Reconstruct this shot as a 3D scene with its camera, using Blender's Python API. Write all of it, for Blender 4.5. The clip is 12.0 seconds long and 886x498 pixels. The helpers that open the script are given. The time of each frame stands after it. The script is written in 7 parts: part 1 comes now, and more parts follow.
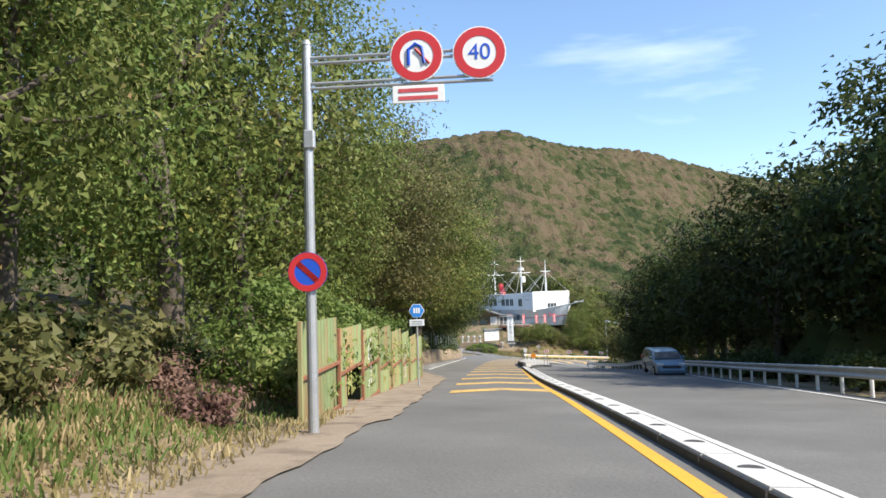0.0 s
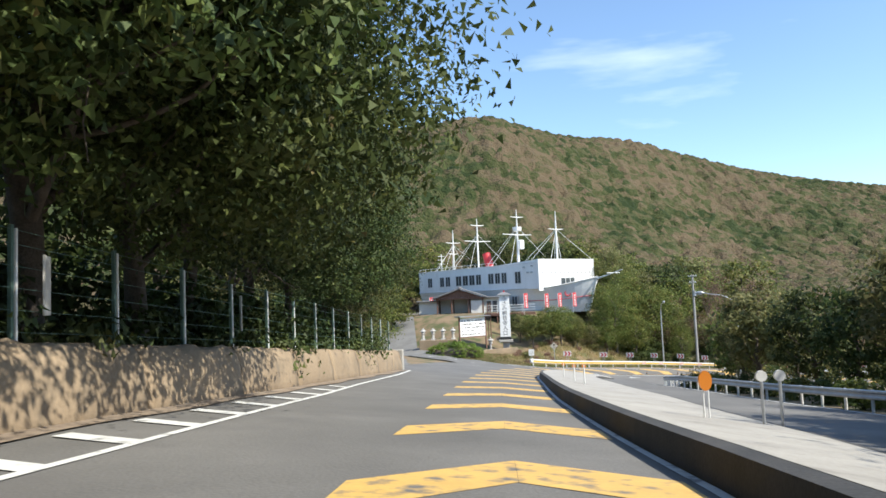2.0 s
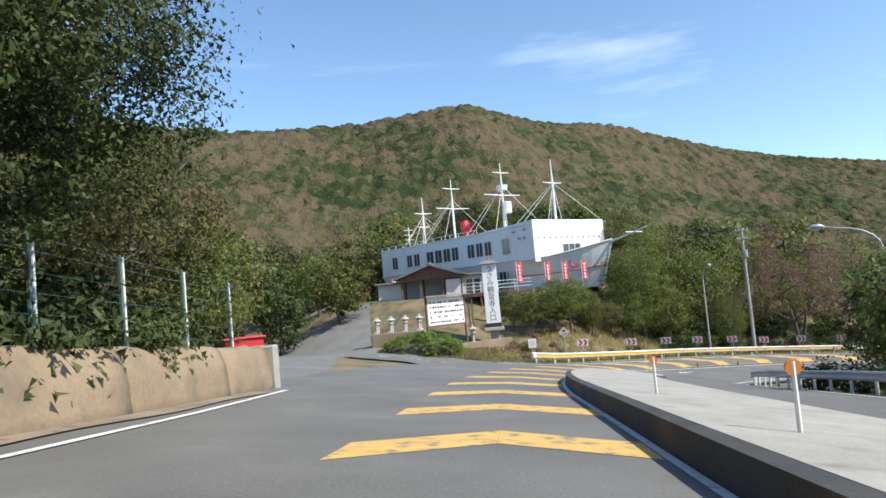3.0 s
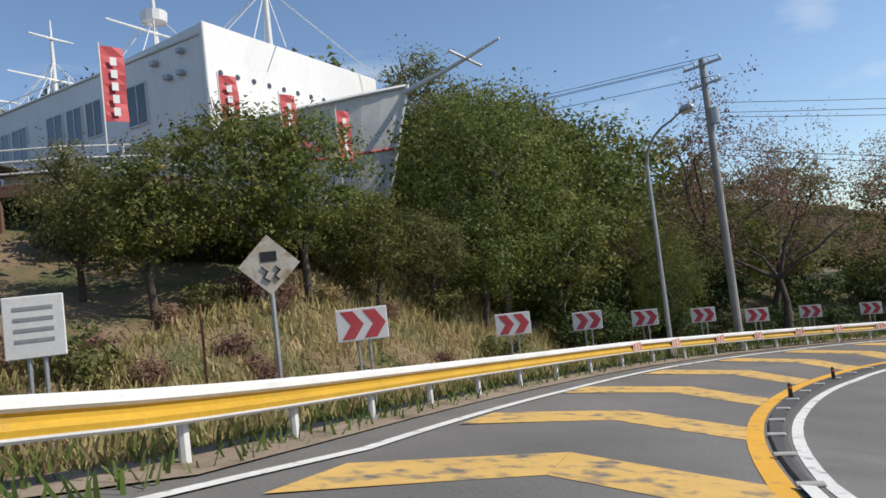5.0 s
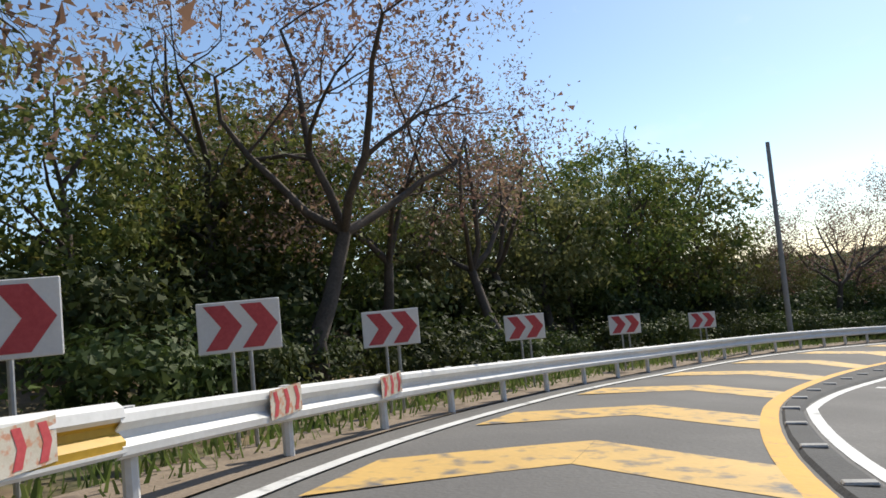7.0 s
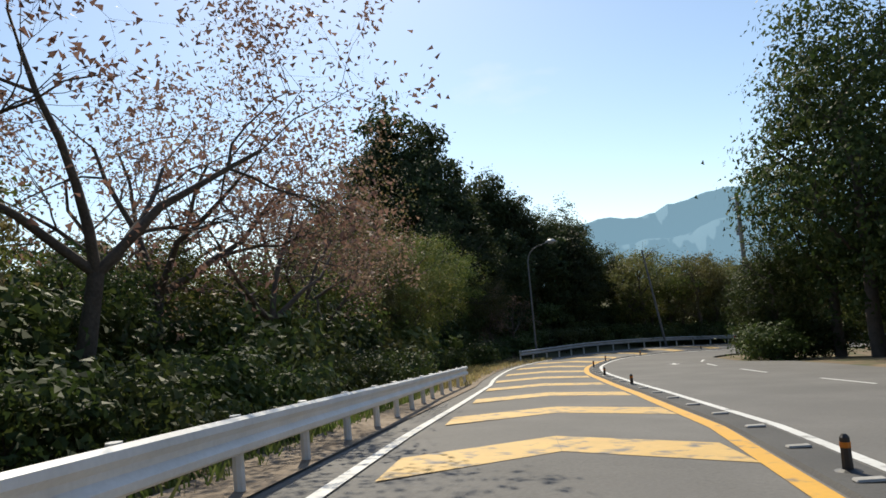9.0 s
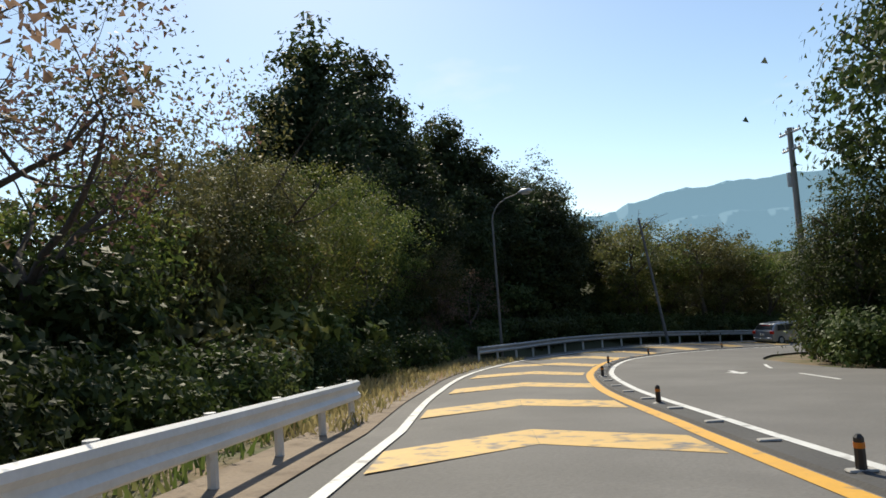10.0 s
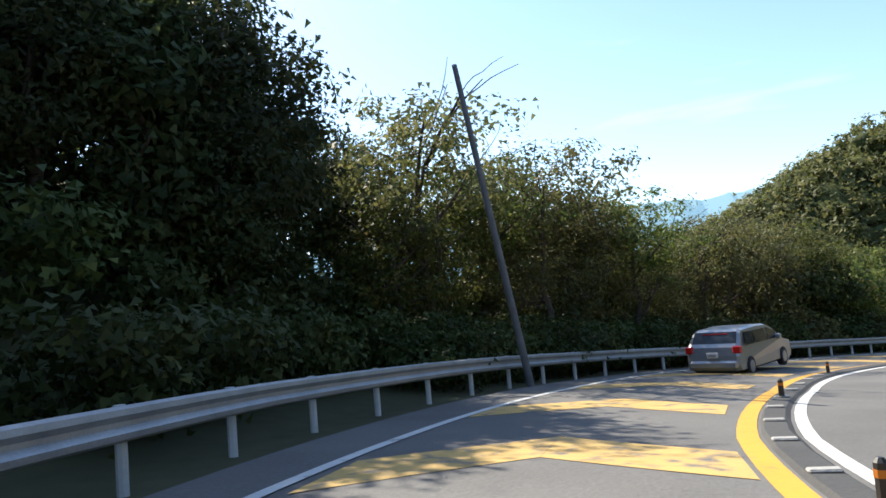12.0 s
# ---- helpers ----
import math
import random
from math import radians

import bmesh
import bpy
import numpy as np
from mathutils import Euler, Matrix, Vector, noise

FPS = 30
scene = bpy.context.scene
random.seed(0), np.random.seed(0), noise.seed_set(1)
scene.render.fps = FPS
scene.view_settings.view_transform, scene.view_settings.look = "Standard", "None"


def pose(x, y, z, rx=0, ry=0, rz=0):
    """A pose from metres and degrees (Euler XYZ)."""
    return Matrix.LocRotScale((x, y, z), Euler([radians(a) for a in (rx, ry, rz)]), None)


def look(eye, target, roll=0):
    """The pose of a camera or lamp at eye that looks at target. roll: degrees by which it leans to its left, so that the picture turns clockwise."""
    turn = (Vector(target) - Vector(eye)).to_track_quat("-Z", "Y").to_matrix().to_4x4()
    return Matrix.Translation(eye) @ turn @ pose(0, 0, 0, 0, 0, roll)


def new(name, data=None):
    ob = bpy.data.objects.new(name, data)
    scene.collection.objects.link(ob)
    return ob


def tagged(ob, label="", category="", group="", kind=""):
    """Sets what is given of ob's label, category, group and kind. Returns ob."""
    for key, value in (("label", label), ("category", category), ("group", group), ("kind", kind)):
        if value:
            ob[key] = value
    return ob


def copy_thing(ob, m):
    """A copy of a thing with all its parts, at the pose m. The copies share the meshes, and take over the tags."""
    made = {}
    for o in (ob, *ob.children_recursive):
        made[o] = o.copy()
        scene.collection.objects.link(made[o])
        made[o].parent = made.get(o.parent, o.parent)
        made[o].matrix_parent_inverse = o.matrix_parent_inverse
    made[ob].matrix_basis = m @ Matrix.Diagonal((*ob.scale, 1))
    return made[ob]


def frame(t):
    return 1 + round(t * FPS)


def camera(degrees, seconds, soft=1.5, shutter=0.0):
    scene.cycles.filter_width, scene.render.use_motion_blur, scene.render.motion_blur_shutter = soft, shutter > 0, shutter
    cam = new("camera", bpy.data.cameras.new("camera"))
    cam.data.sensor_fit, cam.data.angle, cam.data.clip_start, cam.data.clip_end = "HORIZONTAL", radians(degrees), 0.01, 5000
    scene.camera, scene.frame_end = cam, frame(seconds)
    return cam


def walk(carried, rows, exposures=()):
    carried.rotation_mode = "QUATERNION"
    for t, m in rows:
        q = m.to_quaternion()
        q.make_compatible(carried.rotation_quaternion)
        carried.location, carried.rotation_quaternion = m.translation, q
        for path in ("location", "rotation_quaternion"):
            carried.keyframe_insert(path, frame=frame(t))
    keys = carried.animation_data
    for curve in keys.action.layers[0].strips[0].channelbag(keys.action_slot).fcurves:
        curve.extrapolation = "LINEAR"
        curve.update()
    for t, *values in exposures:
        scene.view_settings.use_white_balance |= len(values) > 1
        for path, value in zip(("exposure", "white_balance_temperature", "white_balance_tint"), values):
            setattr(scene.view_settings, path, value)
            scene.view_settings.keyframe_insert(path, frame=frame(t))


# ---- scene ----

cam = camera(64.5, 12.0, soft=1.6)
PATH = [
    (0.0, pose(-0.42, 0.13, 1.37, 93.66, 1.80, -0.37)),
    (0.5, pose(0.79, 16.15, 0.03, 93.81, 1.37, -0.38)),
    (1.0, pose(1.78, 32.06, -1.35, 93.85, 1.64, -0.67)),
    (1.5, pose(3.00, 47.23, -2.56, 93.61, 1.51, -1.34)),
    (2.0, pose(4.37, 61.48, -3.83, 93.99, 2.35, -1.70)),
    (2.5, pose(5.56, 74.99, -5.02, 94.11, 3.97, -2.17)),
    (2.7, pose(6.18, 79.86, -5.47, 93.97, 4.55, -2.30)),
    (4.3, pose(12.25, 118.93, -8.92, 92.76, 6.68, -10.73)),
    (4.5, pose(13.13, 123.82, -9.33, 92.52, 5.48, -14.83)),
    (5.0, pose(17.63, 133.38, -10.60, 93.18, 6.58, -24.14)),
    (5.5, pose(23.56, 141.07, -11.71, 93.94, 6.38, -36.94)),
    (6.0, pose(30.63, 146.84, -12.57, 93.84, 6.45, -51.78)),
    (6.5, pose(38.07, 150.41, -13.39, 94.03, 6.23, -66.26)),
    (7.0, pose(45.83, 152.05, -14.03, 93.57, 5.31, -80.07)),
    (7.5, pose(54.06, 151.52, -14.73, 93.37, 3.33, -94.33)),
    (7.7, pose(57.59, 151.04, -15.04, 93.23, 3.30, -101.60)),
    (9.3, pose(79.97, 136.32, -17.05, 94.31, 4.85, -131.18)),
    (9.5, pose(82.13, 134.07, -17.31, 94.16, 4.59, -131.59)),
    (10.0, pose(87.63, 128.43, -17.90, 93.66, 4.07, -132.72)),
    (10.5, pose(93.29, 122.64, -18.58, 94.16, 4.65, -133.78)),
    (11.0, pose(98.95, 116.43, -19.16, 94.43, 4.55, -135.75)),
    (11.5, pose(103.94, 109.57, -19.77, 95.28, 5.18, -142.69)),
    (12.0, pose(107.67, 101.57, -20.26, 95.01, 5.05, -155.58)),
]
walk(cam, PATH, exposures=((0.0, 1.08, 6600, 8), (1.5, 1.05, 6500, 7), (2.7, 0.95, 6400, 6), (4.4, -0.1, 6250, 6), (5.2, 0.35, 6700, 10), (6.0, 0.5, 6600, 8), (6.5, 0.4, 6600, 8), (8.0, 0.35, 7000, 8), (9.6, 0.3, 7100, 6), (10.6, 0.55, 7000, 6), (11.0, 0.78, 6800, 7), (11.4, 1.15, 6700, 8), (12.0, 1.2, 6700, 8)))

# ---- light: clear autumn day, sun to the south-east of the bend ----
SUN_AZ, SUN_EL = 122.0, 44.0
world = bpy.data.worlds.new("sky")
scene.world = world
world.use_nodes = True
wn, wl = world.node_tree.nodes, world.node_tree.links
sky = wn.new("ShaderNodeTexSky")
sky.sky_type = "NISHITA"
sky.sun_disc = False
sky.sun_elevation, sky.sun_rotation = radians(SUN_EL), radians(SUN_AZ)
sky.air_density, sky.dust_density, sky.ozone_density = 0.95, 0.4, 3.2
wn["Background"].inputs["Strength"].default_value = 0.13
# thin streaks of high cloud
wtc, wmp, wns, wrp, wmx = (wn.new("ShaderNode" + k) for k in ("TexCoord", "Mapping", "TexNoise", "ValToRGB", "MixRGB"))
wmp.inputs["Rotation"].default_value = (0, 0, 0.5)
wmp.inputs["Scale"].default_value = (1.2, 4.5, 9.0)
wns.inputs["Scale"].default_value, wns.inputs["Detail"].default_value = 1.6, 6
wrp.color_ramp.elements[0].position, wrp.color_ramp.elements[1].position = 0.60, 0.78
wrp.color_ramp.elements[1].color = (0.4, 0.4, 0.4, 1)
wmx.inputs[2].default_value = (5.5, 6.0, 6.4, 1)
wl.new(wtc.outputs["Generated"], wmp.inputs["Vector"])
wl.new(wmp.outputs[0], wns.inputs["Vector"])
wl.new(wns.outputs[0], wrp.inputs[0])
wl.new(wrp.outputs[0], wmx.inputs[0])
wl.new(sky.outputs[0], wmx.inputs[1])
wl.new(wmx.outputs[0], wn["Background"].inputs["Color"])
sun_data = bpy.data.lights.new("sun", "SUN")
sun_data.energy, sun_data.angle, sun_data.color = 4.0, radians(0.53), (1.0, 0.93, 0.82)
sun = new("sun", sun_data)
sun_way = Vector((math.sin(radians(SUN_AZ)) * math.cos(radians(SUN_EL)), math.cos(radians(SUN_AZ)) * math.cos(radians(SUN_EL)), math.sin(radians(SUN_EL))))
sun.matrix_world = look(sun_way * 300, (0, 0, 0))


# ---- materials ----
def ramp(nt, stops):
    node = nt.nodes.new("ShaderNodeValToRGB")
    els = node.color_ramp.elements
    while len(els) < len(stops):
        els.new(0.5)
    for el, (p, c) in zip(els, stops):
        el.position, el.color = p, (*c, 1)
    return node


def surface(name, dark, light, scale=1.0, rough=0.7, bump=0.2, metal=0.0, fine=14.0, stain=None, stain_at=(0.55, 0.7), rand=0.0, streak=None):
    """Two scales of noise between two colours, an optional third colour in patches, and fine relief."""
    m = bpy.data.materials.new(name)
    m.use_nodes = True
    nt = m.node_tree
    b = nt.nodes["Principled BSDF"]
    tc = nt.nodes.new("ShaderNodeTexCoord")
    mp = nt.nodes.new("ShaderNodeMapping")
    nt.links.new(tc.outputs["Object"], mp.inputs["Vector"])
    if streak:
        mp.inputs["Scale"].default_value = streak
    big, small = nt.nodes.new("ShaderNodeTexNoise"), nt.nodes.new("ShaderNodeTexNoise")
    big.inputs["Scale"].default_value, big.inputs["Detail"].default_value = scale, 5
    small.inputs["Scale"].default_value, small.inputs["Detail"].default_value = scale * fine, 4
    for n in (big, small):
        nt.links.new(mp.outputs[0], n.inputs["Vector"])
    mixf = nt.nodes.new("ShaderNodeMath")
    mixf.operation = "MULTIPLY_ADD"
    mixf.inputs[1].default_value = 0.6
    nt.links.new(big.outputs[0], mixf.inputs[0])
    half = nt.nodes.new("ShaderNodeMath")
    half.operation = "MULTIPLY"
    half.inputs[1].default_value = 0.4
    nt.links.new(small.outputs[0], half.inputs[0])
    nt.links.new(half.outputs[0], mixf.inputs[2])
    r = ramp(nt, ((0.3, dark), (0.7, light)))
    nt.links.new(mixf.outputs[0], r.inputs[0])
    col = r.outputs[0]
    if stain:
        big2 = nt.nodes.new("ShaderNodeTexNoise")
        big2.inputs["Scale"].default_value, big2.inputs["Detail"].default_value = scale * 2.3, 7
        nt.links.new(mp.outputs[0], big2.inputs["Vector"])
        k = ramp(nt, ((stain_at[0], (0, 0, 0)), (stain_at[1], (1, 1, 1))))
        nt.links.new(big2.outputs[0], k.inputs[0])
        mx = nt.nodes.new("ShaderNodeMixRGB")
        nt.links.new(k.outputs[0], mx.inputs[0])
        nt.links.new(col, mx.inputs[1])
        mx.inputs[2].default_value = (*stain, 1)
        col = mx.outputs[0]
    if rand:
        oi = nt.nodes.new("ShaderNodeObjectInfo")
        hs = nt.nodes.new("ShaderNodeHueSaturation")
        vr = nt.nodes.new("ShaderNodeMapRange")
        vr.inputs[3].default_value, vr.inputs[4].default_value = 1 - rand, 1 + rand
        nt.links.new(oi.outputs["Random"], vr.inputs[0])
        nt.links.new(vr.outputs[0], hs.inputs["Value"])
        nt.links.new(col, hs.inputs["Color"])
        col = hs.outputs[0]
    nt.links.new(col, b.inputs["Base Color"])
    b.inputs["Roughness"].default_value, b.inputs["Metallic"].default_value = rough, metal
    if bump:
        bp = nt.nodes.new("ShaderNodeBump")
        bp.inputs["Strength"].default_value, bp.inputs["Distance"].default_value = bump, 0.02
        nt.links.new(small.outputs[0], bp.inputs["Height"])
        nt.links.new(bp.outputs[0], b.inputs["Normal"])
    return m


def paint_on_road(name, light, dark, wear=(0.42, 0.6), scale=1.5):
    """Road paint that has worn through to the asphalt in patches."""
    return surface(name, dark, light, scale, 0.65, 0.25, fine=9.0, stain=(0.13, 0.125, 0.12), stain_at=wear)


def foliage(name, stops, through_light=0.4):
    m = bpy.data.materials.new(name)
    m.use_nodes = True
    nt = m.node_tree
    b = nt.nodes["Principled BSDF"]
    geo, oi = nt.nodes.new("ShaderNodeNewGeometry"), nt.nodes.new("ShaderNodeObjectInfo")
    r = ramp(nt, stops)
    tc, patch, half, mixf = (nt.nodes.new("ShaderNode" + k) for k in ("TexCoord", "TexNoise", "MapRange", "Math"))
    patch.inputs["Scale"].default_value, patch.inputs["Detail"].default_value = 0.75, 3
    nt.links.new(tc.outputs["Object"], patch.inputs["Vector"])
    half.inputs[1].default_value, half.inputs[2].default_value, half.inputs[4].default_value = 0.33, 0.68, 0.62
    nt.links.new(patch.outputs[0], half.inputs[0])
    mixf.operation = "MULTIPLY_ADD"
    mixf.inputs[1].default_value = 0.4
    nt.links.new(geo.outputs["Random Per Island"], mixf.inputs[0])
    nt.links.new(half.outputs[0], mixf.inputs[2])
    nt.links.new(mixf.outputs[0], r.inputs[0])
    hs = nt.nodes.new("ShaderNodeHueSaturation")
    vr = nt.nodes.new("ShaderNodeMapRange")
    vr.inputs[3].default_value, vr.inputs[4].default_value = 0.75, 1.25
    hr = nt.nodes.new("ShaderNodeMapRange")
    hr.inputs[3].default_value, hr.inputs[4].default_value = 0.485, 0.52
    nt.links.new(oi.outputs["Random"], vr.inputs[0])
    nt.links.new(oi.outputs["Random"], hr.inputs[0])
    nt.links.new(vr.outputs[0], hs.inputs["Value"])
    nt.links.new(hr.outputs[0], hs.inputs["Hue"])
    nt.links.new(r.outputs[0], hs.inputs["Color"])
    nt.links.new(hs.outputs[0], b.inputs["Base Color"])
    b.inputs["Roughness"].default_value, b.inputs["Specular IOR Level"].default_value = 0.6, 0.25
    tr = nt.nodes.new("ShaderNodeBsdfTranslucent")
    nt.links.new(hs.outputs[0], tr.inputs["Color"])
    mx = nt.nodes.new("ShaderNodeMixShader")
    mx.inputs[0].default_value = through_light
    nt.links.new(b.outputs[0], mx.inputs[1])
    nt.links.new(tr.outputs[0], mx.inputs[2])
    nt.links.new(mx.outputs[0], nt.nodes["Material Output"].inputs["Surface"])
    return m


def plain(name, c, rough=0.5, metal=0.0, emit=0.0):
    return surface(name, tuple(v * 0.86 for v in c), c, 3.0, rough, 0.05, metal)


def glass(name, tint=(0.05, 0.06, 0.07)):
    m = bpy.data.materials.new(name)
    m.use_nodes = True
    b = m.node_tree.nodes["Principled BSDF"]
    b.inputs["Base Color"].default_value = (*tint, 1)
    b.inputs["Roughness"].default_value, b.inputs["Coat Weight"].default_value = 0.06, 0.6
    return m


ASPHALT = surface("asphalt", (0.092, 0.089, 0.084), (0.178, 0.171, 0.161), 0.35, 0.85, 0.5, fine=60.0, stain=(0.12, 0.115, 0.11), stain_at=(0.5, 0.75))
ASPHALT_DARK = surface("asphalt_dark", (0.045, 0.045, 0.047), (0.085, 0.083, 0.08), 0.6, 0.85, 0.5, fine=40.0)
YELLOW_PAINT = paint_on_road("yellow_road_paint", (0.66, 0.42, 0.12), (0.52, 0.33, 0.10), (0.52, 0.70))
YELLOW_LINE = paint_on_road("yellow_line_paint", (0.72, 0.38, 0.03), (0.6, 0.31, 0.03), (0.62, 0.78))
WHITE_PAINT = paint_on_road("white_road_paint", (0.72, 0.72, 0.70), (0.55, 0.55, 0.53), (0.58, 0.75))
CONCRETE = surface("concrete", (0.26, 0.245, 0.22), (0.40, 0.38, 0.345), 0.7, 0.9, 0.4, fine=25.0, stain=(0.2, 0.185, 0.165), stain_at=(0.55, 0.8))
WALL_EARTH = surface("weathered_concrete_wall", (0.19, 0.14, 0.09), (0.31, 0.235, 0.155), 0.5, 0.95, 0.6, fine=22.0, stain=(0.17, 0.135, 0.095), stain_at=(0.52, 0.75))
KERB_DARK = surface("kerb_black", (0.03, 0.03, 0.03), (0.075, 0.07, 0.065), 1.2, 0.8, 0.3, fine=20.0)
KERB_WHITE = surface("kerb_white", (0.46, 0.45, 0.43), (0.62, 0.61, 0.59), 1.0, 0.7, 0.25, fine=18.0, stain=(0.38, 0.36, 0.33), stain_at=(0.6, 0.85))
SOIL = surface("ground_soil_grass", (0.12, 0.085, 0.05), (0.25, 0.18, 0.105), 0.25, 0.95, 0.8, fine=30.0, stain=(0.075, 0.085, 0.03), stain_at=(0.45, 0.62))
DIRT = surface("dirt_verge", (0.19, 0.145, 0.105), (0.30, 0.24, 0.18), 0.8, 0.95, 0.7, fine=25.0, stain=(0.14, 0.105, 0.075), stain_at=(0.5, 0.7))
BARK = surface("bark", (0.05, 0.04, 0.03), (0.13, 0.105, 0.085), 3.0, 0.95, 0.8, fine=8.0)
STEEL = surface("galvanised_steel", (0.34, 0.35, 0.36), (0.52, 0.53, 0.54), 2.0, 0.45, 0.1, metal=0.6)
STEEL_DARK = surface("dull_dark_steel", (0.10, 0.105, 0.11), (0.19, 0.195, 0.2), 2.0, 0.7, 0.1, stain=(0.14, 0.10, 0.07), stain_at=(0.6, 0.8))
FADED_YELLOW = surface("faded_yellow_paint", (0.36, 0.32, 0.09), (0.52, 0.46, 0.15), 3.0, 0.8, 0.1, stain=(0.3, 0.24, 0.12), stain_at=(0.5, 0.62))
STEEL_WHITE = surface("white_painted_steel", (0.60, 0.60, 0.58), (0.78, 0.78, 0.77), 1.2, 0.45, 0.08, stain=(0.42, 0.36, 0.29), stain_at=(0.66, 0.82))
RAIL_YELLOW = surface("yellow_painted_steel", (0.42, 0.245, 0.02), (0.58, 0.35, 0.03), 1.1, 0.5, 0.1, stain=(0.30, 0.20, 0.08), stain_at=(0.62, 0.8))
POST_CONC = surface("concrete_pole", (0.24, 0.235, 0.225), (0.36, 0.35, 0.335), 1.5, 0.85, 0.25, fine=12.0)
HULL = surface("white_hull_paint", (0.66, 0.66, 0.65), (0.82, 0.82, 0.81), 0.4, 0.5, 0.08, fine=20.0, stain=(0.58, 0.56, 0.53), stain_at=(0.6, 0.85), streak=(1, 1, 0.3))
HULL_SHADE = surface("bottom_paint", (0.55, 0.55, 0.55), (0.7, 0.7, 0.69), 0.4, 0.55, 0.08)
WINDOW = glass("dark_window_glass")
RED = plain("red_paint", (0.55, 0.03, 0.035), 0.45)
RED_FADED = surface("faded_red", (0.42, 0.04, 0.05), (0.62, 0.10, 0.11), 2.0, 0.6, 0.05)
BLUE = plain("sign_blue", (0.02, 0.09, 0.55), 0.4)
BLUE_LIGHT = plain("route_blue", (0.03, 0.22, 0.65), 0.4)
WHITE = plain("white_paint", (0.80, 0.80, 0.79), 0.45)
BLACK = plain("black_paint", (0.03, 0.03, 0.032), 0.5)
ORANGE = plain("orange_reflector", (0.62, 0.20, 0.02), 0.3)
BROWN = surface("brown_timber", (0.10, 0.05, 0.035), (0.19, 0.10, 0.07), 1.5, 0.7, 0.3)
ROOF = surface("grey_roof", (0.12, 0.12, 0.125), (0.22, 0.22, 0.225), 1.0, 0.7, 0.3)
PLASTER = surface("pale_plaster", (0.50, 0.48, 0.44), (0.66, 0.64, 0.6), 0.7, 0.85, 0.15)
STONE = surface("lantern_stone", (0.30, 0.29, 0.27), (0.48, 0.47, 0.45), 2.0, 0.9, 0.4)
SHEET_GREEN = surface("green_sheet_rust", (0.14, 0.19, 0.085), (0.265, 0.315, 0.145), 0.9, 0.6, 0.12, fine=6.0, stain=(0.27, 0.16, 0.08), stain_at=(0.46, 0.68), rand=0.18, streak=(1, 1, 0.22))
RUST = surface("rust", (0.16, 0.06, 0.03), (0.30, 0.13, 0.07), 3.0, 0.85, 0.4)
FENCE_GREEN = surface("green_fence_steel", (0.045, 0.085, 0.07), (0.10, 0.17, 0.14), 2.0, 0.5, 0.1)
SILVER = surface("silver_car_paint", (0.32, 0.335, 0.36), (0.38, 0.395, 0.42), 0.6, 0.28, 0.0, metal=0.55)
CAR_BLUE = surface("blue_car_paint", (0.10, 0.17, 0.24), (0.13, 0.21, 0.29), 0.6, 0.28, 0.0, metal=0.4)
TYRE = plain("tyre", (0.025, 0.025, 0.027), 0.8)
TAIL_RED = plain("tail_lamp", (0.55, 0.015, 0.01), 0.15)
PALE_BLUE = plain("sign_white_blue", (0.70, 0.74, 0.78), 0.4)

LEAF_MIX = foliage("leaves_green_yellow", ((0.0, (0.047, 0.074, 0.016)), (0.45, (0.115, 0.142, 0.034)), (0.8, (0.230, 0.230, 0.061)), (1.0, (0.270, 0.176, 0.068))))
LEAF_DARK = foliage("leaves_dark_green", ((0.0, (0.022, 0.041, 0.011)), (0.6, (0.061, 0.084, 0.024)), (1.0, (0.142, 0.155, 0.054))), 0.4)
LEAF_IVY = foliage("leaves_ivy", ((0.0, (0.061, 0.101, 0.020)), (0.5, (0.149, 0.189, 0.047)), (0.85, (0.270, 0.284, 0.095)), (1.0, (0.311, 0.203, 0.081))))
LEAF_BROWN = foliage("leaves_autumn_brown", ((0.0, (0.135, 0.081, 0.054)), (0.5, (0.257, 0.155, 0.115)), (0.8, (0.324, 0.203, 0.162)), (1.0, (0.176, 0.176, 0.068))))
LEAF_OLIVE = foliage("leaves_olive", ((0.0, (0.068, 0.074, 0.023)), (0.5, (0.149, 0.149, 0.054)), (1.0, (0.243, 0.203, 0.088))))
GRASS = foliage("dry_grass", ((0.0, (0.149, 0.135, 0.047)), (0.4, (0.297, 0.230, 0.115)), (0.75, (0.405, 0.311, 0.176)), (1.0, (0.351, 0.176, 0.121))))
GRASS_GREEN = foliage("green_grass", ((0.0, (0.068, 0.115, 0.024)), (0.6, (0.149, 0.203, 0.054)), (1.0, (0.270, 0.257, 0.108))))
LEAF_HEDGE = foliage("leaves_hedge", ((0.0, (0.10, 0.19, 0.03)), (0.5, (0.19, 0.31, 0.055)), (1.0, (0.30, 0.38, 0.10))), 0.35)
# darkened copies of the leaf greens: canopy shade is put into the colour
LEAF_DEEP_SHADE = foliage("leaves_deep_shade", ((0.0, (0.022, 0.036, 0.011)), (0.6, (0.05, 0.07, 0.02)), (0.92, (0.11, 0.125, 0.035)), (1.0, (0.15, 0.125, 0.045))), 0.2)
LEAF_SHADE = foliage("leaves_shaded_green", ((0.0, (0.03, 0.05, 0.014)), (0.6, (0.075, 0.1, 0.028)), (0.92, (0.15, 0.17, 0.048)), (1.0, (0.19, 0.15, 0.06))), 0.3)


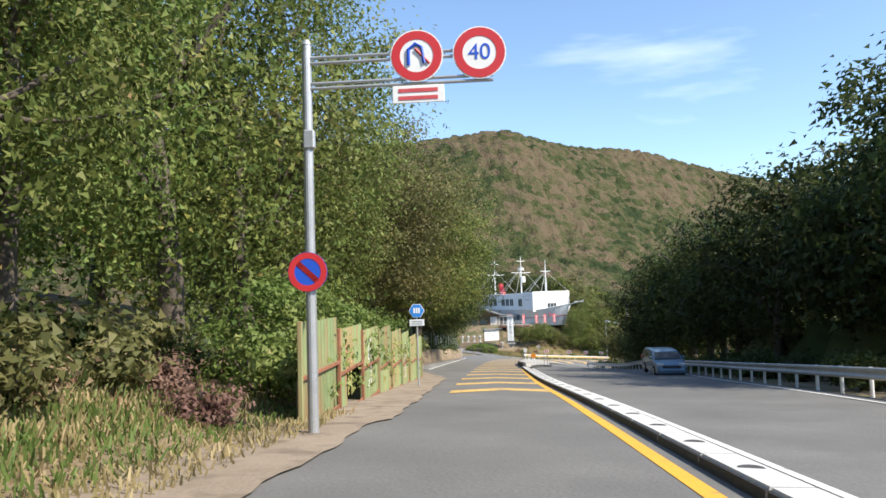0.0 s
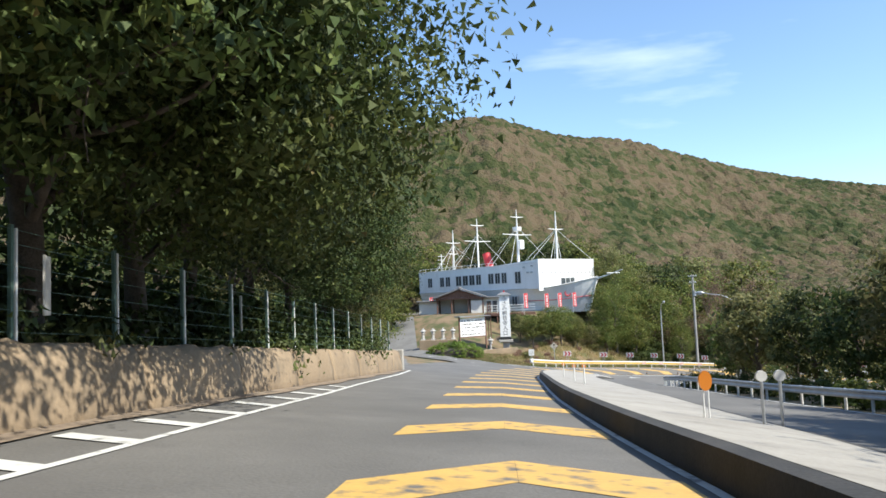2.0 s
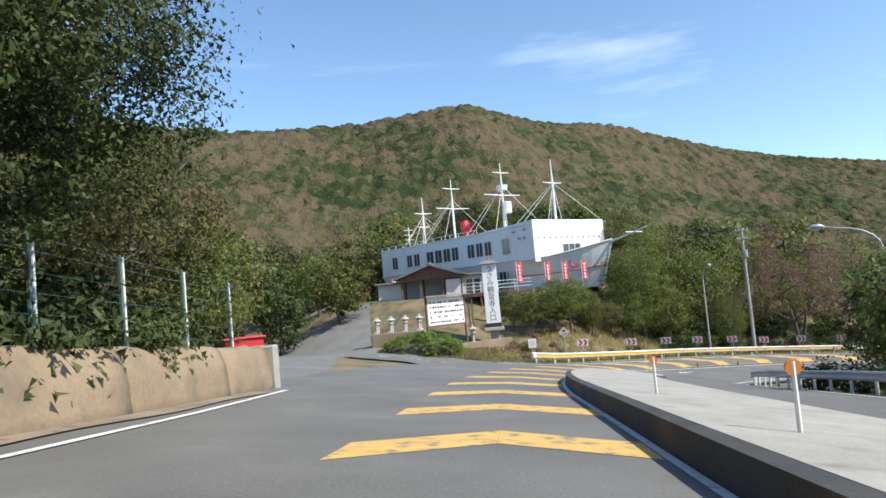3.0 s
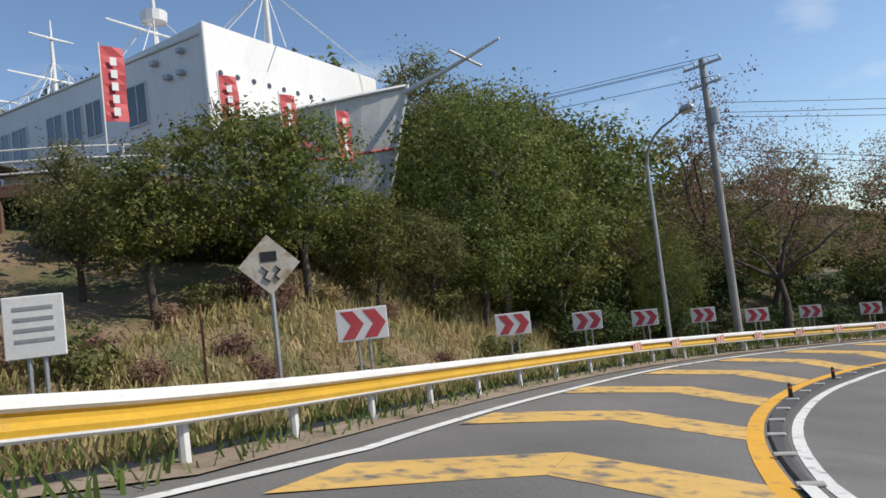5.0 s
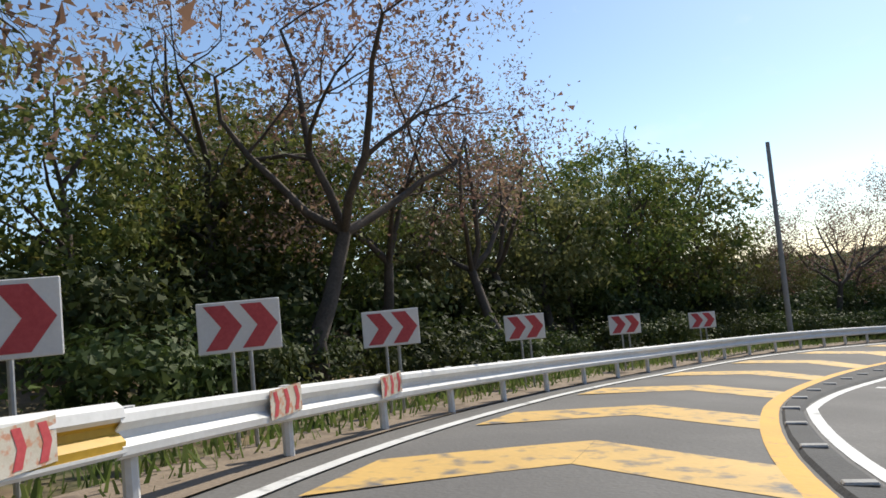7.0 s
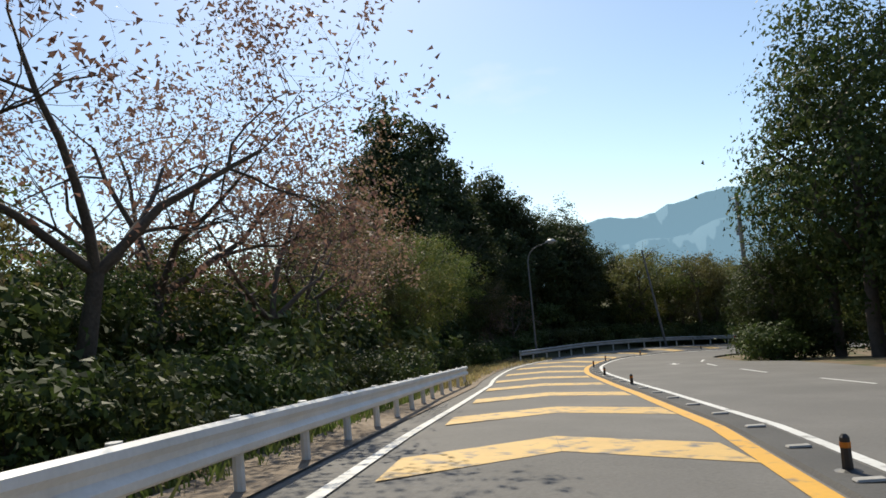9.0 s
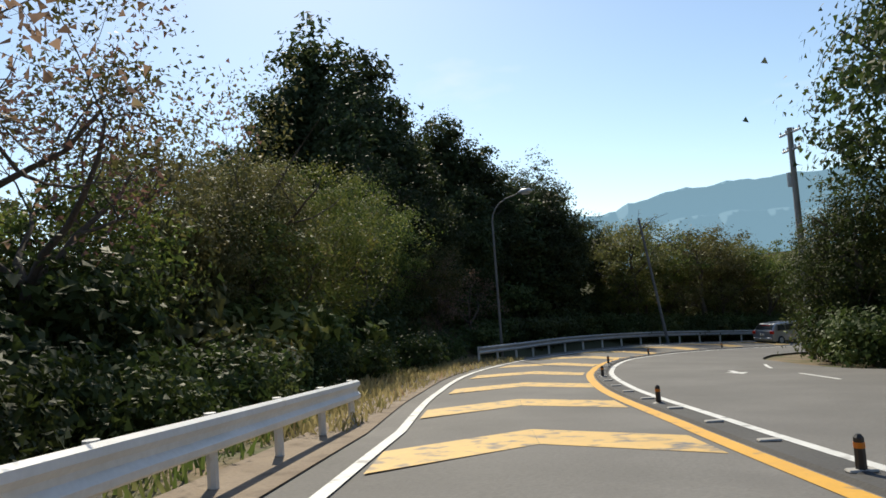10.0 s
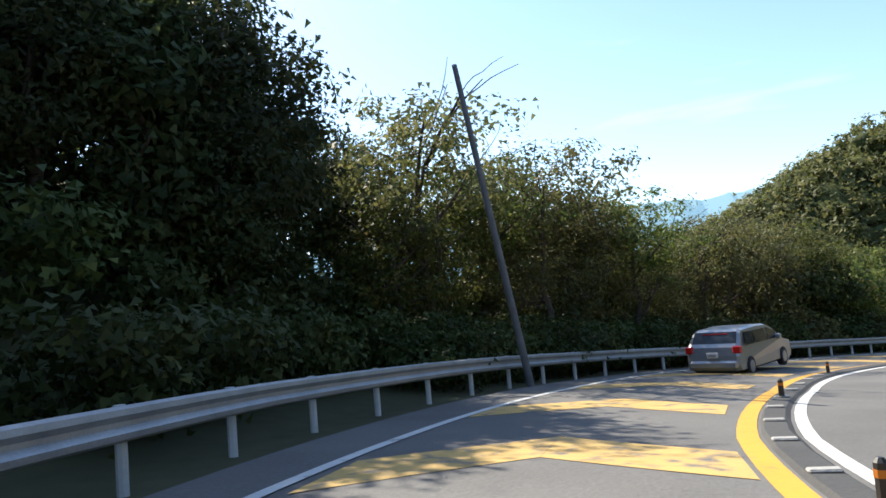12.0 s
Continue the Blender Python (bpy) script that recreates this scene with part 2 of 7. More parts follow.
def canopy(name, stops):
    """Distant tree crowns: one tone a crown, broken by leaf-sized light and dark and a rough relief."""
    m = surface(name, (0.7, 0.7, 0.7), (1.2, 1.2, 1.2), 0.5, 0.9, 0.0, fine=4.0)
    nt = m.node_tree
    b = nt.nodes["Principled BSDF"]
    geo, mx = nt.nodes.new("ShaderNodeNewGeometry"), nt.nodes.new("ShaderNodeMixRGB")
    r = ramp(nt, stops)
    nt.links.new(geo.outputs["Random Per Island"], r.inputs[0])
    mx.blend_type = "MULTIPLY"
    mx.inputs[0].default_value = 1.0
    nt.links.new(b.inputs["Base Color"].links[0].from_socket, mx.inputs[1])
    nt.links.new(r.outputs[0], mx.inputs[2])
    nt.links.new(mx.outputs[0], b.inputs["Base Color"])
    ns, bp = nt.nodes.new("ShaderNodeTexNoise"), nt.nodes.new("ShaderNodeBump")
    tc = nt.nodes.new("ShaderNodeTexCoord")
    nt.links.new(tc.outputs["Object"], ns.inputs["Vector"])
    ns.inputs["Scale"].default_value, ns.inputs["Detail"].default_value = 1.3, 5
    bp.inputs["Strength"].default_value, bp.inputs["Distance"].default_value = 0.35, 0.6
    nt.links.new(ns.outputs[0], bp.inputs["Height"])
    nt.links.new(bp.outputs[0], b.inputs["Normal"])
    b.inputs["Specular IOR Level"].default_value = 0.1
    return m


def wood(name):
    """A continuous canopy seen from far off: crown-sized cells inside broad patches of brown, olive and green."""
    m = canopy(name, ((0.0, (0.05, 0.06, 0.02)), (1.0, (0.05, 0.06, 0.02))))
    nt = m.node_tree
    b = nt.nodes["Principled BSDF"]
    tc, vo, big, mid = (nt.nodes.new("ShaderNode" + k) for k in ("TexCoord", "TexVoronoi", "TexNoise", "TexNoise"))
    vo.inputs["Scale"].default_value = 0.116
    big.inputs["Scale"].default_value, big.inputs["Detail"].default_value = 0.012, 4
    mid.inputs["Scale"].default_value, mid.inputs["Detail"].default_value = 0.35, 6
    for n in (vo, big, mid):
        nt.links.new(tc.outputs["Object"], n.inputs["Vector"])
    sep = nt.nodes.new("ShaderNodeSeparateColor")
    nt.links.new(vo.outputs["Color"], sep.inputs[0])
    a, c = nt.nodes.new("ShaderNodeMath"), nt.nodes.new("ShaderNodeMath")
    half = nt.nodes.new("ShaderNodeMath")
    half.operation = "MULTIPLY"
    half.inputs[1].default_value = 0.9
    nt.links.new(big.outputs[0], half.inputs[0])
    for n, k in ((a, 0.38), (c, 0.45)):
        n.operation = "MULTIPLY_ADD"
        n.inputs[1].default_value = k
    nt.links.new(sep.outputs[0], a.inputs[0])
    nt.links.new(half.outputs[0], a.inputs[2])
    nt.links.new(mid.outputs[0], c.inputs[0])
    nt.links.new(a.outputs[0], c.inputs[2])
    r = ramp(nt, ((0.62, (0.022, 0.034, 0.012)), (0.76, (0.045, 0.054, 0.02)), (0.88, (0.075, 0.068, 0.035)), (1.0, (0.105, 0.08, 0.05))))
    nt.links.new(c.outputs[0], r.inputs[0])
    nt.links.new(r.outputs[0], b.inputs["Base Color"])
    bp = b.inputs["Normal"].links[0].from_node
    bp.inputs["Strength"].default_value, bp.inputs["Distance"].default_value = 1.0, 3.0
    bp.inputs["Height"].links[0].from_node.inputs["Scale"].default_value = 0.4
    return m


WOOD = wood("far_wood")
HILL_GREEN = canopy("green_canopy", ((0.0, (0.05, 0.065, 0.022)), (0.6, (0.08, 0.09, 0.032)), (1.0, (0.11, 0.11, 0.04))))
CEDAR_LEAF = foliage("cedar_needles", ((0.0, (0.03, 0.045, 0.018)), (0.6, (0.06, 0.08, 0.03)), (1.0, (0.11, 0.125, 0.05))), 0.4)


# ---- mesh helpers ----
def mesh_object(name, verts, faces, material, parent=None, label="", smooth=False):
    me = bpy.data.meshes.new(name)
    me.from_pydata([tuple(v) for v in verts], [], [tuple(f) for f in faces])
    me.materials.append(material)
    if smooth:
        me.polygons.foreach_set("use_smooth", [True] * len(me.polygons))
    ob = new(name, me)
    if parent:
        ob.parent = parent
    if label:
        ob["label"] = label
    return ob


def quad_cloud(name, quads, material, parent=None):
    """Many loose leaves or blades of three or four corners, from an array of shape (n, corners, 3)."""
    n, k = quads.shape[:2]
    me = bpy.data.meshes.new(name)
    me.vertices.add(k * n)
    me.vertices.foreach_set("co", np.ascontiguousarray(quads, dtype=np.float32).ravel())
    me.loops.add(k * n)
    me.loops.foreach_set("vertex_index", np.arange(k * n, dtype=np.int32))
    me.polygons.add(n)
    me.polygons.foreach_set("loop_start", np.arange(0, k * n, k, dtype=np.int32))
    me.update(calc_edges=True)
    me.materials.append(material)
    ob = new(name, me)
    if parent:
        ob.parent = parent
    return ob


class Build:
    """Collects boxes, tubes and prisms into one mesh."""

    def __init__(self):
        self.v, self.f = [], []

    def add(self, verts, faces, m=None):
        k = len(self.v)
        self.v += [tuple(m @ Vector(p)) if m else tuple(p) for p in verts]
        self.f += [tuple(i + k for i in f) for f in faces]
        return self

    def box(self, x0, x1, y0, y1, z0, z1, m=None, bevel=0.0):
        b = min(bevel, 0.45 * min(x1 - x0, y1 - y0, z1 - z0))
        if b > 0:
            vs, ring = [], []
            for z, i in ((z0, b), (z0 + b, 0), (z1 - b, 0), (z1, b)):
                a = (x0 + i, x1 - i, y0 + i, y1 - i)
                c = b if i == 0 else 0
                ring.append(len(vs))
                vs += [(a[0] + c, a[2], z), (a[1] - c, a[2], z), (a[1], a[2] + c, z), (a[1], a[3] - c, z), (a[1] - c, a[3], z), (a[0] + c, a[3], z), (a[0], a[3] - c, z), (a[0], a[2] + c, z)]
            fs = [tuple(range(7, -1, -1)), tuple(range(24, 32))]
            for r in range(3):
                fs += [(8 * r + i, 8 * r + (i + 1) % 8, 8 * r + 8 + (i + 1) % 8, 8 * r + 8 + i) for i in range(8)]
            return self.add(vs, fs, m)
        vs = [(x, y, z) for z in (z0, z1) for x, y in ((x0, y0), (x1, y0), (x1, y1), (x0, y1))]
        return self.add(vs, [(3, 2, 1, 0), (4, 5, 6, 7), (0, 1, 5, 4), (1, 2, 6, 5), (2, 3, 7, 6), (3, 0, 4, 7)], m)

    def tube(self, pts, radii, n=8, cap=True, m=None):
        pts = [Vector(p) for p in pts]
        if not hasattr(radii, "__len__"):
            radii = [radii] * len(pts)
        vs, fs = [], []
        side = None
        for i, p in enumerate(pts):
            d = (pts[min(i + 1, len(pts) - 1)] - pts[max(i - 1, 0)]).normalized()
            side = (side - d * side.dot(d)) if side else d.orthogonal()
            side.normalize()
            up = d.cross(side)
            vs += [p + (side * math.cos(2 * math.pi * j / n) + up * math.sin(2 * math.pi * j / n)) * radii[i] for j in range(n)]
        for i in range(len(pts) - 1):
            fs += [(i * n + j, i * n + (j + 1) % n, (i + 1) * n + (j + 1) % n, (i + 1) * n + j) for j in range(n)]
        if cap:
            fs += [tuple(range(n - 1, -1, -1)), tuple(range((len(pts) - 1) * n, len(pts) * n))]
        return self.add(vs, fs, m)

    def prism(self, outline, y0, y1, m=None):
        """An outline in x and z, pushed along y."""
        n = len(outline)
        vs = [(x, y, z) for y in (y0, y1) for x, z in outline]
        fs = [tuple(range(n)), tuple(range(2 * n - 1, n - 1, -1))] + [(i, n + i, n + (i + 1) % n, (i + 1) % n) for i in range(n)]
        return self.add(vs, fs, m)

    def sweep(self, profile, frames, closed=True, caps=True):
        """A profile of (across, up) points along frames of (place, across, up)."""
        n, vs, fs = len(profile), [], []
        for p, a, u in frames:
            vs += [Vector(p) + a * x + u * z for x, z in profile]
        k = n if closed else n - 1
        for i in range(len(frames) - 1):
            fs += [(i * n + j, i * n + (j + 1) % n, (i + 1) * n + (j + 1) % n, (i + 1) * n + j) for j in range(k)]
        if caps and closed:
            fs += [tuple(range(n - 1, -1, -1)), tuple(range((len(frames) - 1) * n, len(frames) * n))]
        return self.add(vs, fs)

    def part(self, name, material, parent=None, label="", smooth=False):
        return mesh_object(name, self.v, self.f, material, parent, label, smooth)


def thing(name, label, category, m=None, group=""):
    ob = new(name)
    ob.empty_display_size = 0.2
    if m:
        ob.matrix_world = m
    return tagged(ob, label, category, group)


# ---- the road's line: x, y, height of the surface, cross fall to the right in degrees ----
CENTRE = [
    (-3.40, -45.00, 3.90, 1.30), (-0.40, 0.10, 0.12, 1.30), (0.80, 16.10, -1.22, 1.30), (1.80, 32.10, -2.60, 1.30), (4.30, 61.50, -5.05, 2.30), (5.65, 75.00, -6.27, 3.80),
    (8.60, 97.00, -8.25, 5.00), (12.20, 118.90, -10.17, 5.80), (17.40, 133.22, -11.71, 6.66), (22.11, 139.71, -12.68, 6.23), (28.01, 145.09, -13.52, 5.87), (34.90, 149.08, -14.24, 5.21),
    (42.46, 151.46, -14.94, 4.49), (50.37, 152.01, -15.58, 3.46), (58.09, 150.47, -16.26, 2.39), (65.39, 147.39, -16.96, 2.52), (72.05, 143.21, -17.59, 3.11), (77.96, 137.86, -18.13, 2.45),
    (83.62, 132.20, -18.73, 2.06), (89.22, 126.48, -19.37, 1.75), (94.84, 120.79, -19.98, 1.49), (100.31, 114.92, -20.53, 1.19), (105.11, 108.42, -21.01, 1.33), (108.44, 101.05, -21.47, 0.98),
    (110.14, 93.18, -21.93, 1.68), (110.21, 85.22, -22.43, 1.79), (108.84, 77.58, -23.01, 1.03), (106.06, 70.42, -23.60, 0.06), (102.31, 63.50, -24.18, 0.30), (98.10, 56.83, -24.77, 0.56),
    (86.50, 38.00, -25.90, 1.20),
]


def centre_line(points):
    p = np.array(points, float)
    out, n = [], len(p)
    for i in range(n - 1):
        p1, p2 = p[i], p[i + 1]
        p0, p3 = (p[i - 1] if i else 2 * p1 - p2), (p[i + 2] if i + 2 < n else 2 * p2 - p1)
        d = [max(np.linalg.norm((b - a)[:2]), 1e-6) ** 0.5 for a, b in ((p0, p1), (p1, p2), (p2, p3))]
        t1 = d[0]
        t2, t3 = t1 + d[1], t1 + d[1] + d[2]
        for t in np.linspace(t1, t2, max(2, int(4 * np.linalg.norm((p2 - p1)[:2]))), endpoint=False):
            a1, a2, a3 = (t1 - t) / t1 * p0 + t / t1 * p1, (t2 - t) / (t2 - t1) * p1 + (t - t1) / (t2 - t1) * p2, (t3 - t) / (t3 - t2) * p2 + (t - t2) / (t3 - t2) * p3
            b1, b2 = (t2 - t) / t2 * a1 + t / t2 * a2, (t3 - t) / (t3 - t1) * a2 + (t - t1) / (t3 - t1) * a3
            out.append((t2 - t) / (t2 - t1) * b1 + (t - t1) / (t2 - t1) * b2)
    out = np.array(out + [p[-1]])
    s = np.r_[0, np.cumsum(np.hypot(*np.diff(out[:, :2], axis=0).T))]
    grid = np.arange(0, s[-1], 0.5)
    return grid, np.stack([np.interp(grid, s, out[:, k]) for k in range(4)], 1)


LINE_S, LINE = centre_line(CENTRE)
LINE_T = np.gradient(LINE[:, :2], axis=0)
LINE_T /= np.linalg.norm(LINE_T, axis=1)[:, None]
S_END = float(LINE_S[-1])


def on_road(s, u, up=0.0):
    """The point s metres along the road's line and u metres to the right of it, up above the surface."""
    x, y, z, b = (float(np.interp(s, LINE_S, LINE[:, k])) for k in range(4))
    tx, ty = (float(np.interp(s, LINE_S, LINE_T[:, k])) for k in range(2))
    n = math.hypot(tx, ty)
    return Vector((x + u * ty / n, y - u * tx / n, z - max(-9, min(16, u)) * math.tan(radians(b)) + up))


def heading(s):
    tx, ty = (float(np.interp(s, LINE_S, LINE_T[:, k])) for k in range(2))
    return math.degrees(math.atan2(-tx, ty))


def at_road(s, u, up=0.0, turn=0.0):
    """An upright pose there: y ahead along the road, x to its right."""
    p = on_road(s, u, up)
    return pose(p.x, p.y, p.z, 0, 0, heading(s) + turn)


def road_su(x, y):
    d = np.hypot(LINE[:, 0] - x, LINE[:, 1] - y)
    i = int(np.argmin(d))
    dx, dy, (tx, ty) = x - LINE[i, 0], y - LINE[i, 1], LINE_T[i]
    return float(LINE_S[i] + dx * tx + dy * ty), float(dx * ty - dy * tx)


def steps(s0, s1, step=1.0):
    return list(np.linspace(s0, s1, max(2, int(math.ceil((s1 - s0) / step)) + 1)))


def strip(b, s0, s1, left, right, up, step=1.0):
    """A flat ribbon on the road between two offsets, which may be functions of s."""
    k = len(b.v)
    fl = left if callable(left) else (lambda s: left)
    fr = right if callable(right) else (lambda s: right)
    ss = steps(s0, s1, step)
    for s in ss:
        b.v += [tuple(on_road(s, fl(s), up)), tuple(on_road(s, fr(s), up))]
    b.f += [(k + 2 * i, k + 2 * i + 1, k + 2 * i + 3, k + 2 * i + 2) for i in range(len(ss) - 1)]
    return b


def curve_of(*pairs):
    xs, ys = [p[0] for p in pairs], [p[1] for p in pairs]
    return lambda s: float(np.interp(s, xs, ys))


EDGE_L = curve_of((0, -2.5), (62, -2.45), (80, -2.6), (86, -3.6), (95, -6.4), (128, -6.7), (150, -7.3), (156, -9), (172, -9), (180, -6.6), (186, -3.5), (196, -3.3), (240, -3.05), (255, -2.95), (268, -2.5), (276, -2.1), (284, -2.2), (292, -2.5), (300, -3.3), (400, -3.5))
EDGE_R = curve_of((0, 9.8), (60, 9.8), (75, 11.0), (90, 12.2), (130, 13.0), (170, 11.0), (200, 9.5), (250, 10), (270, 12.5), (286, 12.5), (300, 8.4), (310, 7.0), (330, 6.6), (400, 7))
WALL_U = curve_of((80, -5.2), (88, -6.2), (100, -6.9), (128, -6.9), (153, -7.4), (156, -7.5))
LINE_WL = curve_of((95, -4.5), (115, -4.7), (127, -5.1), (134, -5.6), (146, -6.2), (153, -6.7))
LINE_WC = curve_of((176, -6.3), (180, -4.6), (184, -3.4), (188, -2.74), (196, -2.57), (204, -2.64), (212, -2.62), (220, -2.65), (228, -2.48), (236, -2.34), (244, -2.47), (252, -2.3), (260, -2.15), (268, -1.88), (276, -1.55), (284, -1.68), (292, -1.95), (300, -2.3), (308, -2.06), (316, -1.91), (324, -2.12), (331, -2.23), (339, -2.3), (347, -2.32), (400, -2.32))
LINE_Y = curve_of((0, 1.75), (60, 1.85), (90, 2.1), (104, 2.2))
LINE_YC = curve_of((180, 1.53), (188, 1.65), (196, 1.65), (204, 1.65), (212, 1.48), (220, 1.54), (228, 1.44), (236, 1.51), (244, 1.48), (252, 1.71), (260, 2.48), (268, 2.61), (276, 2.65), (284, 2.53), (292, 2.48), (300, 2.06), (308, 2.16), (316, 2.57), (324, 2.45), (331, 2.34), (339, 2.36), (347, 2.38), (400, 2.38))
LINE_WI = curve_of((180, 2.34), (188, 2.1), (196, 2.34), (204, 2.46), (212, 2.16), (220, 2.25), (228, 2.01), (236, 2.67), (244, 3.17), (252, 2.69), (260, 3.33), (268, 3.42), (276, 3.42), (284, 3.31), (292, 3.16), (300, 2.72), (308, 2.82), (316, 3.27), (324, 3.27), (331, 3.16), (339, 3.21), (347, 3.23), (400, 3.23))
ISLE_L = curve_of((101, 2.3), (114, 2.3), (130, 1.95), (155, 1.78), (165, 1.9), (174.5, 2.3), (180, 5.6))
ISLE_R = curve_of((101, 3.0), (104, 3.45), (118, 5.2), (133, 6.0), (150, 6.0), (165, 6.1), (180, 6.1))


# ---- ground: one sheet ----
RIDGE_X = (-1500, -900, -230, -110, -25, 80, 325, 630, 920, 1230, 1540)
RIDGE_Y = (760, 750, 770, 790, 820, 835, 980, 990, 945, 920, 900)
RIDGE_H = (150, 160, 176, 178, 182, 194, 176, 121, 72, 24, 0)


def smooth01(v):
    v = np.clip(v, 0, 1)
    return v * v * (3 - 2 * v)


def ground_height(x, y):
    x, y = np.atleast_1d(np.asarray(x, float)), np.atleast_1d(np.asarray(y, float))
    out = np.empty(len(x))
    sub = LINE[::3]
    for a in range(0, len(x), 4000):
        xx, yy = x[a:a + 4000], y[a:a + 4000]
        d2 = (xx[:, None] - LINE[None, ::2, 0]) ** 2 + (yy[:, None] - LINE[None, ::2, 1]) ** 2
        i = 2 * np.argmin(d2, axis=1)
        dx, dy = xx - LINE[i, 0], yy - LINE[i, 1]
        s = LINE_S[i] + dx * LINE_T[i, 0] + dy * LINE_T[i, 1]
        u = dx * LINE_T[i, 1] - dy * LINE_T[i, 0]
        w = 1 / (d2 + 30) ** 1.5
        base = (w * LINE[None, ::2, 2]).sum(1) / w.sum(1)
        near = np.interp(s, LINE_S, LINE[:, 2]) - np.clip(u, -9, 16) * np.tan(np.radians(np.interp(s, LINE_S, LINE[:, 3])))
        z = near + (base - near) * smooth01((np.abs(u) - 14) / 20) - 0.12
        bank = np.interp(s, (0, 84, 88, 152, 158, 176, 186, 200, 222, 236, 260, 300), (1, 1, 0, 0, 0, 0, 0, 0, 0, 0, 0, 0)) * 0.32 * np.clip(-u - 4.3, 0, 12)
        wall = np.interp(s, (84, 88, 152, 155), (0, 1, 1, 0)) * (1.12 * smooth01((-u - 9.2) / 0.8) + 0.10 * np.clip(-u - 8, 0, 20))
        lot = np.interp(s, (150, 160, 178, 186), (0, 1, 1, 0)) * 0.09 * np.clip(-u - 8, 0, 50)
        rise = np.interp(s, (182, 190, 225, 260, 300), (0, 1, 1, 0.4, 0.1)) * 0.30 * np.clip(-u - 6.5, 0, 12)
        rise = rise + np.interp(s, (191, 195, 200, 206), (0, 1, 1, 0)) * 0.5 * np.clip(-u - 5.8, 0, 3.6)
        right = 0.16 * np.clip(u - 15, 0, 14) * np.interp(s, (0, 120, 165, 400), (1, 1, 0, 0))
        z = z + bank + wall + lot + rise + right
        # terrace under the ship
        dist = np.hypot((xx - 16) / 1.0, (yy - 178) / 1.0)
        side = (xx - 16) * 0.45 - (yy - 178) * 0.89
        flat = smooth01((27 - dist) / 9) * smooth01((20 - side) / 5)
        z = z + (-6.3 - z) * flat
        # mound with cedars outside the last bend
        z = z + 9.0 * np.exp(-(((xx - 134) / 17) ** 2 + ((yy - 93) / 17) ** 2)) * smooth01((-u - 6) / 8)
        # the ground falls away beyond the last bend, and a wooded hill stands inside it
        z = z - 0.30 * np.clip(-u - 16, 0, 110) * np.interp(s, (322, 345), (0, 1))
        z = z + 28.0 * np.exp(-(((xx - 72) / 30) ** 2 + ((yy + 8) / 38) ** 2)) * smooth01((np.abs(u) - 10) / 26)
        # wooded knoll beyond the last bend
        z = z + 8.0 * np.clip(1 - ((xx - 121) ** 2 + (yy - 2) ** 2) / 36 ** 2, 0, 1) ** 2 * smooth01((np.abs(u) - 12) / 14)
        ry, rh = np.interp(xx, RIDGE_X, RIDGE_Y), np.interp(xx, RIDGE_X, RIDGE_H)
        span = np.where(yy < ry, 230.0, 300.0)
        z = z + rh * np.exp(-((yy - ry) / span) ** 2) * (1 + 0.05 * np.sin(xx / 61) * np.cos(yy / 57))
        out[a:a + 4000] = z
    return out


def gz(x, y):
    return float(ground_height(x, y)[0])


def grid_lines(lo, hi, a, b, fine):
    core = list(np.arange(a, b, fine))
    up, down, step = [b], [a], fine
    while up[-1] < hi:
        step = min(step * 1.25, 18 if up[-1] < b + 950 else 200)
        up.append(up[-1] + step)
    step = fine
    while down[-1] > lo:
        step = min(step * 1.25, 18 if down[-1] > a - 500 else 200)
        down.append(down[-1] - step)
    return np.array(sorted(set(down[1:] + core + up)))


gx, gy = grid_lines(-2600, 2600, -40, 150, 2.5), grid_lines(-2200, 2600, -50, 212, 2.5)
mx_, my_ = np.meshgrid(gx, gy)
gzz = ground_height(mx_.ravel(), my_.ravel())
nx = len(gx)
faces = [(j * nx + i, j * nx + i + 1, (j + 1) * nx + i + 1, (j + 1) * nx + i) for j in range(len(gy) - 1) for i in range(nx - 1)]
ground = mesh_object("ground", np.stack([mx_.ravel(), my_.ravel(), gzz], 1).tolist(), faces, SOIL, smooth=True)
FLOOR = surface("forest_floor", (0.04, 0.043, 0.018), (0.085, 0.08, 0.035), 0.12, 1.0, 0.3, fine=20.0)
ground.data.materials.append(FLOOR)
centre = np.array([p.center[:2] for p in ground.data.polygons])
ground.data.polygons.foreach_set("material_index", ((centre[:, 1] > 206) | (centre[:, 0] > 122) | ((centre[:, 0] > 113) & (centre[:, 1] < 100)) | (centre[:, 0] < -42) | ((centre[:, 0] > 24) & (centre[:, 1] < 62))).astype(np.int32))
tagged(ground, "earth and dry grass ground rising to a wooded hill", "ground", kind="structure")

# ---- road surface and markings ----
b = Build()
ss = steps(0, S_END, 1.0)
for s in ss:
    l, r = EDGE_L(s), EDGE_R(s)
    b.v += [tuple(on_road(s, l + (r - l) * k / 6, 0.0 if 0 < k < 6 else -0.02)) for k in range(7)]
b.f += [(7 * i + k, 7 * i + k + 1, 7 * i + k + 8, 7 * i + k + 7) for i in range(len(ss) - 1) for k in range(6)]
road = tagged(b.part("road", ASPHALT), "worn grey asphalt road curving downhill", "road", kind="structure")

